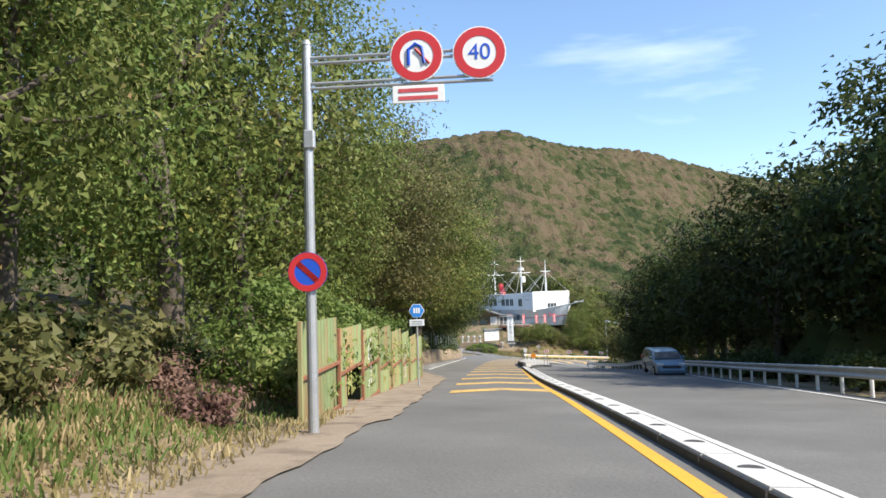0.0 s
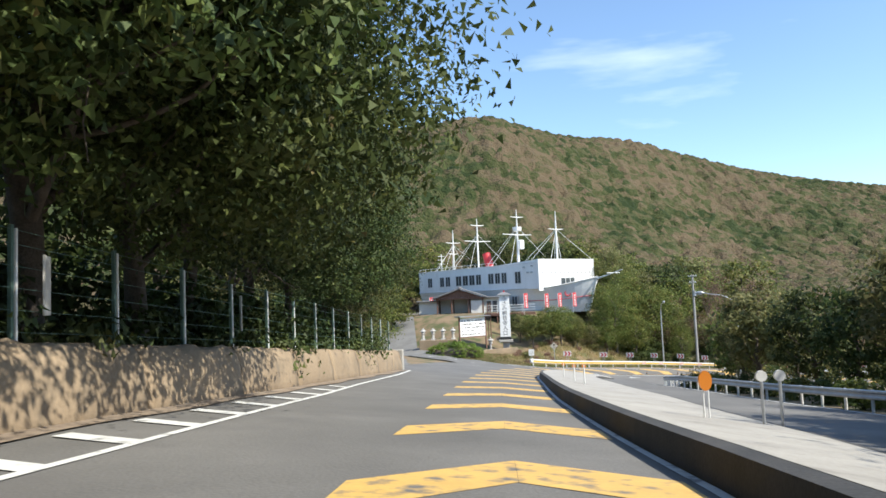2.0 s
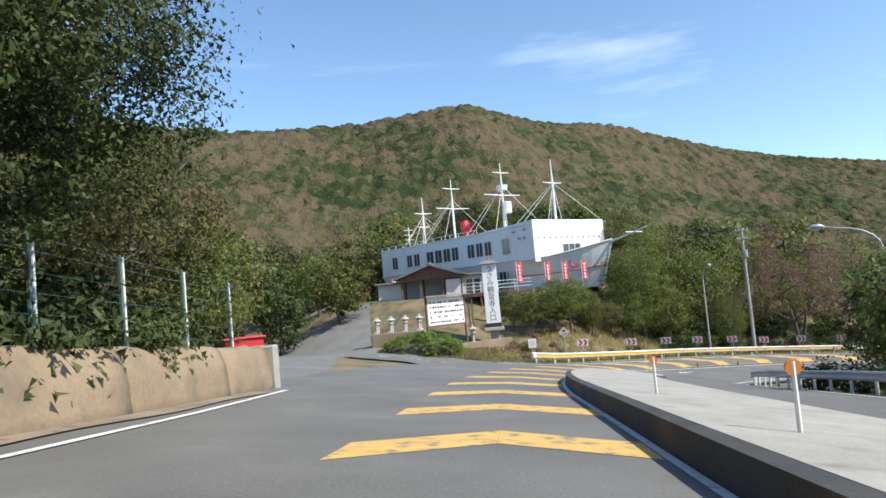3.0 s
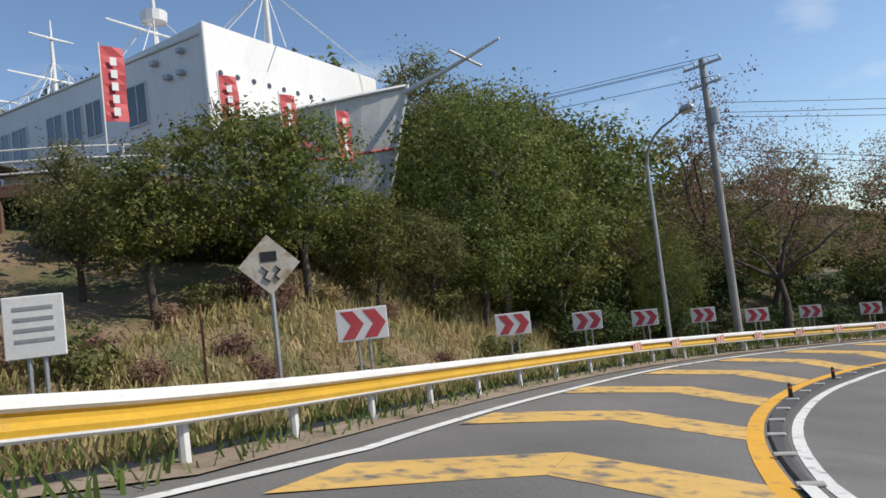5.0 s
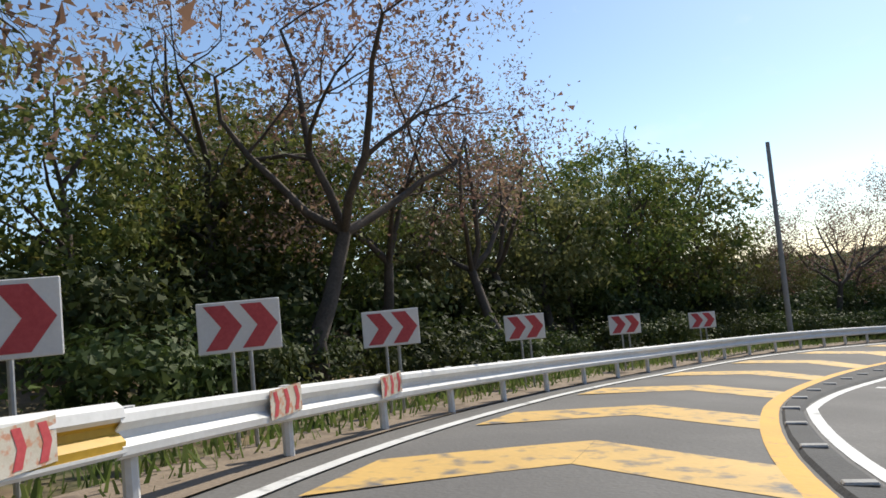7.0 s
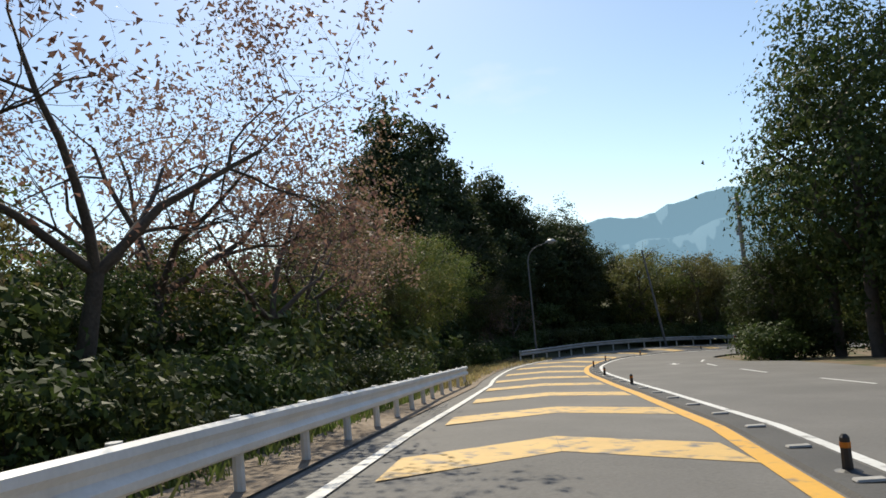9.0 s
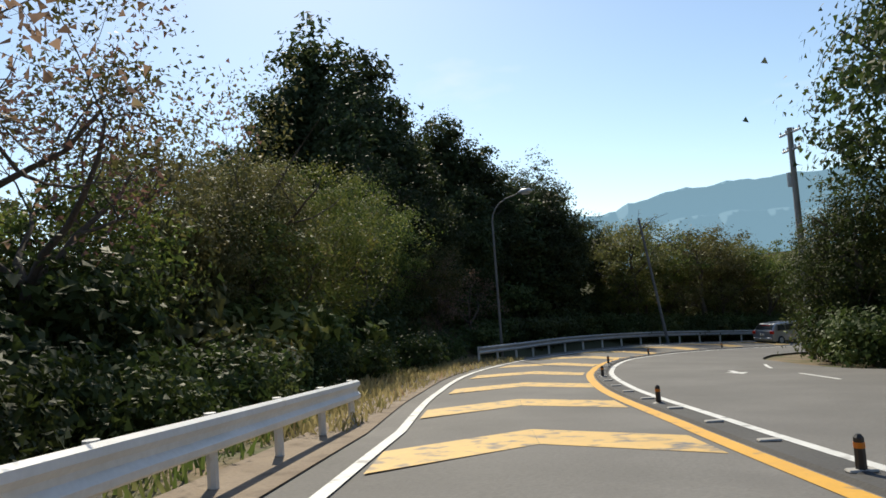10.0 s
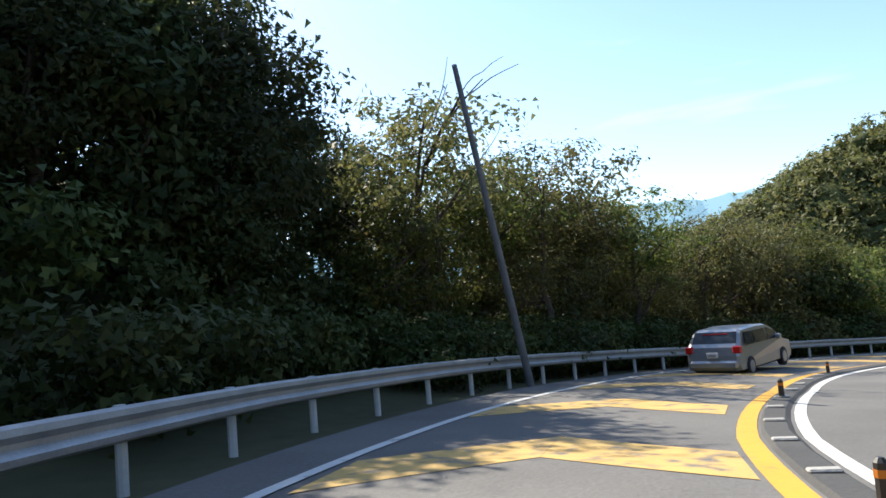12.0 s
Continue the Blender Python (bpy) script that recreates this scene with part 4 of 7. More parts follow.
lamp = street_lamp(at_road(206.7, -4.3, 0.35, -30))
street_lamp(at_road(300.8, -4.2, 0.0, 0), 8.45, 1.7, "dull grey curved street lamp before the wooded mound", 0.75, STEEL_DARK)
copy_thing(lamp, at_road(174, 17.6, 0.3, 180))["label"] = "grey curved street lamp inside the bend"


def utility_pole(m, height, label, arms=True, lean=0.0, thick=1.0, skin=POST_CONC):
    t = thing("utility_pole", label, "utility pole", m @ pose(0, 0, 0, 0, lean, 0))
    Build().tube([(0, 0, -1.5), (0, 0, height * 0.5), (0, 0, height)], [0.19 * thick, 0.165 * thick, 0.13 * thick], 12).part("pole", skin, t)
    if arms:
        for z, w in ((height - 0.25, 0.95), (height - 1.1, 0.8)):
            ca = Build().box(-w, w, -0.05, 0.05, z - 0.05, z + 0.05, None, 0.01).part("crossarm", STEEL, t)
            for x in (-w + 0.1, -0.35, 0.35, w - 0.1):
                Build().tube([(x, 0, z + 0.05), (x, 0, z + 0.13), (x, 0, z + 0.2)], [0.03, 0.055, 0.03], 8).part("insulator", WHITE, ca)
        Build().tube([(0.28, 0, height - 2.9), (0.28, 0, height - 2.2)], 0.2, 12).part("transformer", STEEL, t)
    return t


up_m = at_road(211.5, -4.45, -0.1)
utility_pole(up_m, 12.6, "tall grey concrete utility pole with crossarms and wires")
utility_pole(at_road(250.0, -4.6, -0.3), 9.6, "plain dark utility pole behind the guard rail", arms=False, thick=0.7)
utility_pole(pose(113.5, 83.3, -23.0, 0, 0, 24), 9.6, "leaning utility pole at the foot of the mound", arms=False, lean=8.0, thick=0.58, skin=STEEL_DARK)
utility_pole(pose(100.9, 92.0, -22.9, 0, 0, -40), 12.0, "dark utility pole with crossarms beside the far lane")
TOP = [up_m @ Vector((x, 0, z)) for x, z in ((-0.85, 12.55), (-0.35, 12.55), (0.85, 12.55), (0.7, 11.7))]


def wire(a, b, sag):
    a, b = Vector(a), Vector(b)
    pts = [a.lerp(b, k / 12) - Vector((0, 0, sag * 4 * (k / 12) * (1 - k / 12))) for k in range(13)]
    w = Build().tube(pts, 0.014, 5, cap=False).part("wire", BLACK)
    return tagged(w, "thin black overhead wire between utility poles", "wire", "overhead wires")


for k, p in enumerate(TOP):
    wire(p, (-4 + k * 1.2, 214 + k, 4.0 + 0.5 * k), 1.6)
for x, z, end in ((0.7, 10.5, (82, 129, -8.6)), (-0.4, 10.35, (80, 128, -9.2)), (0.6, 9.9, (81, 128.5, -9.8)), (0.2, 8.6, (66, 134, -11.4)), (-0.2, 8.45, (65.6, 133.6, -11.6))):
    wire(up_m @ Vector((x, 0, z)), end, 0.5)


# ---- trees and plants ----
def leaf_quads(pts, size, rng, flat=0.5, long=1.6, pointed=True):
    """Leaves at the points: pointed, or four-sided and slightly folded; where the points carry a way out of their clump, they lie across it."""
    n = len(pts)
    nrm = rng.normal(size=(n, 3))
    if pts.shape[1] == 6:
        nrm = nrm * 0.55 + pts[:, 3:] + np.array((0, 0, 0.35))
        pts = pts[:, :3]
    else:
        nrm[:, 2] *= 1 + flat
    nrm /= np.linalg.norm(nrm, axis=1)[:, None]
    a = rng.normal(size=(n, 3))
    a -= nrm * (a * nrm).sum(1)[:, None]
    a /= np.linalg.norm(a, axis=1)[:, None]
    b = np.cross(nrm, a)
    sz = size * rng.uniform(0.55, 1.4, n)[:, None]
    la, lb = a * sz * long / 2, b * sz / 2
    c = nrm * sz * 0.14
    if pointed:
        return np.stack([pts + la - c, pts - la * 0.9 + lb, pts - la * 0.9 - lb], 1)
    return np.stack([pts - la - c, pts + lb, pts + la - c, pts - lb], 1)


def clump_points(rng, centre, radii, clumps, each, spread, shell=0.55, low=-1.0):
    """Points in tufts over a crown, each with the way that points out of its tuft."""
    d = rng.normal(size=(clumps, 3))
    d /= np.linalg.norm(d, axis=1)[:, None]
    d[:, 2] = np.maximum(d[:, 2], low)
    r = rng.uniform(shell, 1.0, clumps)[:, None]
    r[: clumps // 8] *= rng.uniform(1.0, 1.12, (clumps // 8, 1))
    c = np.array(centre) + d * r * np.array(radii)
    sp = spread * rng.uniform(0.5, 1.35, clumps)[:, None, None]
    off = rng.normal(size=(clumps, each, 3))
    way = off / np.linalg.norm(off, axis=2)[:, :, None] * 0.8 + d[:, None, :] * 0.45
    p = c[:, None, :] + off * sp * np.array((1, 1, 0.62))
    return np.concatenate([p, way], 2).reshape(-1, 6)


def limbs(b, rng, start, way, length, radius, depth, tips, wander=0.25, kids=(2, 4)):
    pts, rad = [Vector(start)], [radius]
    d = Vector(way).normalized()
    n = 5
    for i in range(n):
        d = (d + Vector(rng.normal(size=3)) * wander * 0.5 + Vector((0, 0, 0.05))).normalized()
        pts.append(pts[-1] + d * length / n)
        rad.append(radius * (1 - 0.65 * (i + 1) / n))
    b.tube(pts, rad, 6 if radius > 0.04 else 3, cap=False)
    tips.append(np.array(pts[-1]))
    if depth:
        for k in range(int(rng.integers(kids[0], kids[1] + 1))):
            i = int(rng.integers(2, n + 1))
            side = (d + Vector(rng.normal(size=3)) * 0.75).normalized()
            limbs(b, rng, pts[i], side, length * rng.uniform(0.5, 0.75), rad[i] * 0.7, depth - 1, tips, wander, kids)


def make_tree(seed, label, height, radius, leaf, bark, base=0.25, clumps=120, each=55, size=0.26, spread=0.5, shell=0.45, depth=1, trunk=0.2, kind="tree", flat=0.5, squash=1.0, shift=0.0):
    rng = np.random.default_rng(seed)
    t = thing(kind, label, "tree", group="roadside trees")
    b, tips = Build(), []
    pts = [Vector((0, 0, -0.6))]
    for i in range(6):
        k = (i + 1) / 6
        pts.append(Vector((0.35 * k * rng.normal(), 0.35 * k * rng.normal(), height * 0.72 * k)))
    b.tube(pts, [trunk * (1.25 - k / 6) for k in range(7)], 9, cap=False)
    for i in range(7):
        q = pts[2 + i % 5]
        a = rng.uniform(0, 6.28)
        limbs(b, rng, q, (math.cos(a), math.sin(a), 0.7), radius * 0.8, trunk * 0.45, depth, tips)
    b.part("trunk", bark, t, smooth=True)
    mid = height * (1 + base) / 2
    p = clump_points(rng, (shift, 0, mid), (radius, radius, height * (1 - base) / 2 * squash), clumps, each, spread, shell)
    quad_cloud("crown", leaf_quads(p, size, rng, flat), leaf, t)
    return t


def make_bare(seed, label, height, leaves=1800, size=0.065, spread=0.22, leaf=LEAF_BROWN):
    rng = np.random.default_rng(seed)
    t = thing("tree", label, "tree", group="roadside trees")
    b, tips = Build(), []
    fork = Vector((0.5 * rng.normal(), 0.5 * rng.normal(), height * 0.32))
    b.tube([(0, 0, -0.6), (0.1, 0.05, height * 0.12), fork * 0.6 + Vector((0.15, 0, 0)), fork], [0.22, 0.16, 0.13, 0.11], 9, cap=False)
    n0 = 4
    for i in range(n0):
        a = 6.28 * i / n0 + rng.uniform(-0.4, 0.4)
        limbs(b, rng, fork, (math.cos(a), math.sin(a), rng.uniform(0.5, 1.3)), height * 0.42, 0.085, 4, tips, 0.4, (2, 3))
    b.part("trunk", BARK, t, smooth=True)
    tp = np.array(tips)
    p = tp[rng.integers(0, len(tp), leaves)] + rng.normal(size=(leaves, 3)) * spread
    quad_cloud("crown", leaf_quads(p, size, rng, 0.2), leaf, t)
    return t


def make_bush(seed, label, leaf, radius=1.3, height=1.6, clumps=34, each=50, size=0.15, group="roadside bushes"):
    rng = np.random.default_rng(seed)
    t = thing("bush", label, "bush", group=group)
    b, tips = Build(), []
    for i in range(5):
        a = rng.uniform(0, 6.28)
        limbs(b, rng, (0, 0, -0.2), (math.cos(a) * 0.6, math.sin(a) * 0.6, 1), height * 0.6, 0.035, 0, tips)
    b.part("stem", BARK, t)
    p = clump_points(rng, (0, 0, height * 0.48), (radius, radius, height * 0.5), clumps, each, 0.24, 0.4, -0.8)
    quad_cloud("foliage", leaf_quads(p, size, rng), leaf, t)
    return t


used = {}
placed_rng = random.Random(5)


def plant(kinds, x, y, scale=1.0, dz=0.0, tall=1.0, turn=None):
    """Puts a tree or bush of one of the kinds on the ground there."""
    src = placed_rng.choice(kinds)
    m = pose(x, y, gz(x, y) - 0.05 + dz, 0, 0, placed_rng.uniform(0, 360) if turn is None else turn)
    if src not in used:
        used[src] = True
        src.matrix_basis = m
        ob = src
    else:
        ob = copy_thing(src, m)
    k = scale * placed_rng.uniform(0.9, 1.1)
    ob.scale = (k, k, k * tall)
    return ob


def plant_su(kinds, s, u, scale=1.0, dz=0.0, tall=1.0):
    p = on_road(s, u)
    return plant(kinds, p.x, p.y, scale, dz, tall)


def fine(seed, label, h, r, leaf, base, size=0.14, n=150, each=58, **k):
    return make_tree(seed, label, h, r, leaf, BARK, base, n, each, size, 0.5, k.pop("shell", 0.5), **k)


def light(seed, label, h, r, leaf, base, size=0.26, n=84, each=42, **k):
    k["depth"] = 0
    return make_tree(seed, label, h, r, leaf, BARK, base, n, each, size, 0.55, k.pop("shell", 0.5), **k)


IVY = [fine(11, "tall tree smothered in green and yellow climbing leaves", 11, 3.6, LEAF_IVY, 0.05, 0.075, 240, 90, shell=0.62), fine(12, "tall tree hung with yellowing vines to the ground", 10, 3.4, LEAF_MIX, 0.05, 0.075, 240, 90, shell=0.6)]
IVY_FAR = [light(13, "tall tree overgrown with climbing leaves on the bank", 11, 3.6, LEAF_IVY, 0.05, 0.115, 190, 80), light(14, "tall olive tree on the bank", 10, 3.4, LEAF_OLIVE, 0.1, 0.115, 190, 80)]
GREEN = [fine(21, "broadleaf roadside tree with a dense green crown", 9.5, 3.9, LEAF_MIX, 0.25, 0.14), fine(22, "tall leafy tree with drooping olive branches", 10.5, 3.6, LEAF_OLIVE, 0.22, 0.13), fine(23, "dark evergreen tree behind the roadside fence", 9.0, 3.7, LEAF_DARK, 0.2, 0.14)]
GREEN_FAR = [light(24, "broadleaf tree with a green crown", 9.5, 3.9, LEAF_MIX, 0.2), light(25, "leafy tree with an olive crown", 10.0, 3.6, LEAF_OLIVE, 0.2), light(26, "dark green broadleaf tree", 9.0, 3.7, LEAF_DARK, 0.15)]
GREEN_MID = [light(27, "brownish green tree with fine leaves", 9.0, 3.6, LEAF_OLIVE, 0.12, 0.165, 130, 48), light(28, "green tree with fine leaves behind the bend", 9.5, 3.5, LEAF_MIX, 0.1, 0.165, 130, 48)]
DARK = [light(31, "dark evergreen tree with a heavy rounded crown", 9.5, 3.8, LEAF_DARK, 0.1, 0.155, 135, 58), light(32, "dark broadleaf tree shading the opposite lane", 8.5, 3.5, LEAF_DARK, 0.08, 0.155, 135, 58)]
BARE = [make_bare(41, "thinly leaved brown cherry tree with crooked limbs", 8.5, 3400), make_bare(42, "half-bare autumn cherry tree with dark branches", 8.0, 3200), make_bare(43, "sparse brown roadside tree against the sky", 7.5, 4200)]
WISPY = [make_bare(44, "thin feathery tree with pale autumn leaves", 8.0, 5200, 0.075, 0.28, LEAF_OLIVE)]
CEDAR = [light(51, "dark conical cedar on the mound", 13, 2.6, CEDAR_LEAF, 0.04, 0.27, 130, 42, shell=0.35, trunk=0.24), light(52, "dark rounded cedar on the mound", 12, 3.2, CEDAR_LEAF, 0.04, 0.27, 130, 42, shell=0.4, trunk=0.24)]
CEDAR_NEAR = [light(53, "dark cedar with fine needles at the foot of the mound", 12.5, 2.9, CEDAR_LEAF, 0.04, 0.16, 160, 66, shell=0.4, trunk=0.24)]
BUSH = [make_bush(61, "green roadside bush with dense leaves", LEAF_MIX, clumps=32, each=44, size=0.125), make_bush(62, "low dark green roadside bush", LEAF_DARK, clumps=32, each=44, size=0.125), make_bush(63, "olive bush with dry leaves", LEAF_OLIVE, 1.5, 1.9, 32, 44, 0.125)]
DRY = [make_bush(71, "dry reddish brown shrub on the verge", LEAF_BROWN, 0.9, 1.1, 24, 50, 0.09), make_bush(72, "dry grassy shrub on the verge", GRASS, 0.9, 0.9, 24, 50, 0.10)]

# these two and OVER_DEEP carry painted shade in their leaves; OVER_LIT has the usual greens
OVER = [make_tree(81, "large tree with shade-darkened leaves overhanging the wall and fence", 14, 6.2, LEAF_SHADE, BARK, 0.22, 400, 120, 0.11, 0.62, 0.35, trunk=0.28, shift=2.2), make_tree(82, "large broadleaf tree with shade-darkened leaves overhanging the fence", 13.5, 6.4, LEAF_SHADE, BARK, 0.22, 400, 120, 0.11, 0.62, 0.35, trunk=0.28, shift=2.6)]
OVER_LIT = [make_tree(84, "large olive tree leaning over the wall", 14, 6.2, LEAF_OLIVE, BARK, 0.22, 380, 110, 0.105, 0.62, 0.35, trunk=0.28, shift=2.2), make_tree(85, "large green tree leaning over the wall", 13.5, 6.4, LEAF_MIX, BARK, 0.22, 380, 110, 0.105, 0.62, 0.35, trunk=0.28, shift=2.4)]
OVER_DEEP = [make_tree(86, "large tree hanging over the fence, its leaves darkened to deep shade", 13.5, 6.3, LEAF_DEEP_SHADE, BARK, 0.2, 400, 120, 0.11, 0.6, 0.3, trunk=0.28, shift=2.5)]
SPREAD = [make_tree(91, "spreading roadside tree with layered feathery boughs", 9.0, 4.2, LEAF_OLIVE, BARK, 0.5, 60, 90, 0.12, 0.5, 0.3, flat=0.9), make_tree(92, "spreading green roadside tree with open boughs", 9.0, 3.8, LEAF_MIX, BARK, 0.42, 70, 90, 0.12, 0.5, 0.3, flat=0.9)]
DARK_NEAR = [make_tree(83, "tall dark evergreen beside the far lane", 14, 4.2, LEAF_DARK, BARK, 0.06, 280, 56, 0.14, 0.5, 0.5, trunk=0.25)]
# the second bush takes the leaf colour with shade mixed in
BUSH_NEAR = [make_bush(64, "dense green bush with small leaves behind the rail", LEAF_DARK, 1.35, 1.7, 46, 62, 0.085), make_bush(65, "green bush with small shade-darkened leaves behind the rail", LEAF_SHADE, 1.4, 1.6, 46, 62, 0.085)]
# leaf colour painted dark for the shade behind the fence
BUSH_DEEP = [make_bush(67, "bush behind the fence with leaves darkened to deep shade", LEAF_DEEP_SHADE, 1.5, 2.0, 50, 64, 0.105)]
CREEPER = [make_bush(66, "green creeper hanging over the sheet fence", LEAF_IVY, 1.4, 2.2, 44, 100, 0.065)]

R = random.Random(3)
# line of the sheet fence: it swings out past the lay-by
SHEET_U = curve_of((50, -3.5), (81, -3.5), (83.5, -4.0), (88.5, -5.35), (95.3, -7.1))
# near bank with climbers, from behind the camera to the end of the sheet fence
for s in range(44, 86, 5):
    plant_su(IVY, s + R.uniform(-1, 1), -8.2 - R.uniform(0, 1.2), 1.0 if s < 62 else 1.5 if s < 76 else 1.2, 0, 1.08)
for s in range(24, 90, 6):
    plant_su(IVY_FAR, s + R.uniform(-1, 1), (-13 if s > 38 else -8) - R.uniform(0, 2.5), 1.4)
for s in range(60, 85, 3):
    plant_su(CREEPER, s + R.uniform(-0.7, 0.7), SHEET_U(s) - 1.4 - R.uniform(0, 0.4), R.uniform(1.2, 1.45))
for s in (52, 53.5, 55.5, 57, 58.5):
    plant_su(BUSH, s, -6.2 - R.uniform(0, 1.0), 0.8)
for s in (50.5, 52.4, 54.2, 56.2, 57.6):
    plant_su(DRY, s, -4.6 - R.uniform(0, 2.2), 0.75)
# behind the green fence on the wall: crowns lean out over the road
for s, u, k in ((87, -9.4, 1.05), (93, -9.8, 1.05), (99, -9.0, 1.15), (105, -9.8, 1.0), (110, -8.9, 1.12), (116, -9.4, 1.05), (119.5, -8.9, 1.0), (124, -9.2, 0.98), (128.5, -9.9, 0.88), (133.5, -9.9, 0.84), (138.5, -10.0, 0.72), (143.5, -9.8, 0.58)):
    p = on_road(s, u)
    # leaf colour steps darker along the row, standing in for canopy shade
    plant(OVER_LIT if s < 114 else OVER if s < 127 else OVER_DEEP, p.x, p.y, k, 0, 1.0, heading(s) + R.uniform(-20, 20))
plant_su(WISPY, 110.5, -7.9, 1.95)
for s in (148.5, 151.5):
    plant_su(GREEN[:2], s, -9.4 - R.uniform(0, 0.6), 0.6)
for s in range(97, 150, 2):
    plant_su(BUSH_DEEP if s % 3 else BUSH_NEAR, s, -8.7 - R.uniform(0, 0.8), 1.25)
for s in range(88, 152, 9):
    plant_su(GREEN_FAR, s + R.uniform(-1, 1), -17 - R.uniform(0, 3), 1.4)
for s in range(88, 152, 4):
    plant_su(BUSH[1:2], s, -9.6 - R.uniform(0, 2), 1.4)
plant_su(GREEN[:1], 152.5, -9.2, 0.5)
# inner side of the road
for s in range(68, 90, 4):
    plant_su(DARK, s + R.uniform(-1, 1), EDGE_R(s) + 8.0 + R.uniform(0, 1.5), R.uniform(1.4, 1.55) if s < 78 else R.uniform(1.15, 1.3))
for s in range(91, 123, 4):
    plant_su(DARK, s + R.uniform(-1, 1), EDGE_R(s) + 5.2 + R.uniform(0, 1.0), R.uniform(1.2, 1.4))
for s, u, k in ((116, 16.2, 1.15), (121, 16.5, 0.9), (126, 16.8, 0.78), (131, 16.6, 0.78)):
    plant_su(DARK, s, u, k)
for s in range(124, 172, 4):
    plant_su(DARK[1:] + GREEN_FAR, s + R.uniform(-1, 1), EDGE_R(s) + 5.0 + R.uniform(0, 2), R.uniform(0.6, 0.75))
for s in range(70, 150, 9):
    plant_su(DARK + GREEN_FAR, s + R.uniform(-1, 1), EDGE_R(s) + 11 + R.uniform(0, 3), 1.4 if s < 100 else 0.75)
for s in range(66, 172, 4):
    plant_su(BUSH[:2], s, EDGE_R(s) + 2.2 + R.uniform(0, 0.8), 0.85)
for s in range(178, 262, 12):
    plant_su(DARK + GREEN_FAR, s, EDGE_R(s) + 6 + R.uniform(0, 4), 0.7)
# bank below the ship
for k in range(34):
    x = R.uniform(16, 37)
    y = 152.6 + (x - 17) * 0.34 + R.uniform(0, 4.5)
    plant(BUSH, x, y, R.uniform(0.9, 1.4))
for x, y, k in ((18.2, 150.4, 0.43), (16.7, 151.6, 0.38), (20.6, 151.0, 0.49), (22.0, 151.6, 0.5), (24.2, 152.6, 0.34), (26.4, 153.8, 0.34), (28.6, 154.6, 0.48), (25.0, 156.0, 0.3), (28.0, 157.5, 0.34), (33.2, 156.6, 0.6)):
    plant(GREEN[:2], x, y, k)
for x, y, k in ((36.5, 164.5, 1.12), (39.5, 162.5, 0.72), (42.0, 166.0, 0.6), (34, 170, 0.98), (36.8, 160.0, 1.0), (33, 162.5, 1.02), (40, 158.5, 0.5), (30.4, 156.4, 0.95), (31.2, 159.2, 0.95)):
    plant(GREEN[:2] + IVY[1:], x, y, k)
for x, y in ((30, 178), (26, 186), (20, 196), (8, 202), (-4, 200), (-10, 190), (34, 188), (14, 206), (-14, 178), (-12, 166), (27, 176), (38, 180), (44, 174), (50, 178)):
    plant(GREEN_FAR, x, y, 1.25)
for x, y in ((24, 192), (17, 190), (5, 194), (40, 190), (33, 200), (47, 196), (54, 190), (60, 182), (62, 196), (-2, 208), (24, 206), (44, 206)):
    plant(GREEN_FAR[:2] + DARK[:1], x, y, 1.35)
for x, y in ((-9, 172), (-14, 160), (-18, 168), (-22, 156), (-26, 164), (-30, 172), (-17, 180), (-25, 182), (-34, 160), (-8, 184), (-20, 146), (-28, 148), (-36, 178), (-12, 192), (-24, 194)):
    plant(GREEN_FAR, x, y, R.uniform(0.95, 1.25))
for x, y in ((-8, 140), (-10, 150), (-7, 130), (-12, 158), (0, 160), (-3, 168), (-5, 155)):
    plant(GREEN_FAR, x, y, 0.8)
# outer side of the bend
for s in range(206, 232, 3):
    plant_su(GREEN_MID, s + R.uniform(-1, 1), -9.5 - R.uniform(0, 2), 0.62)
for s in range(231, 262, 3):
    plant_su(GREEN[:2] + GREEN_MID, s + R.uniform(-1, 1), -9.2 - R.uniform(0, 2), 0.58 if s < 238 else 0.84 if s < 245 else 1.0 if s < 254 else 0.55)
for s in range(210, 256, 5):
    plant_su(GREEN_MID, s + R.uniform(-1, 1), -15 - R.uniform(0, 4), 1.0)
for s, u, k in ((216.5, -5.9, 1.2), (218.5, -8.5, 1.35), (226.9, -6.4, 1.2), (230.5, -8, 1.1), (222, -11, 1.4), (216, -10.5, 1.3), (228, -10.5, 1.25), (211, -11, 1.0), (234, -6.8, 1.25), (237, -8.0, 1.2)):
    plant_su(BARE, s, u, k)
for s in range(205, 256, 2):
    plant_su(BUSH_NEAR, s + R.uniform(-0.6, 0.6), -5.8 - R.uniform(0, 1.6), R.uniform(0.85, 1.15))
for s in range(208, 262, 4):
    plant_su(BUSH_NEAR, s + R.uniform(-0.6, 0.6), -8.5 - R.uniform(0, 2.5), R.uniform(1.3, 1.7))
# dense undergrowth closing the gaps below the crowns
for s in range(228, 288, 3):
    plant_su(BUSH[1:2], s + R.uniform(-1, 1), -12.2 - R.uniform(0, 1.5), R.uniform(1.6, 2.0))
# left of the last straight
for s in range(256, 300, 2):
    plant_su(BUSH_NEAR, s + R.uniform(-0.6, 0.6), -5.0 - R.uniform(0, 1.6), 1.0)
for s in range(262, 284, 4):
    plant_su(GREEN[2:] + GREEN[:1], s, -8 - R.uniform(0, 2), 0.46)
for s, u, k in ((279, -8.2, 0.6), (282.5, -9.2, 0.66), (286, -7.6, 0.6), (302, -8.8, 0.6), (296, -12, 0.7)):
    plant_su(GREEN[:2], s, u, k)
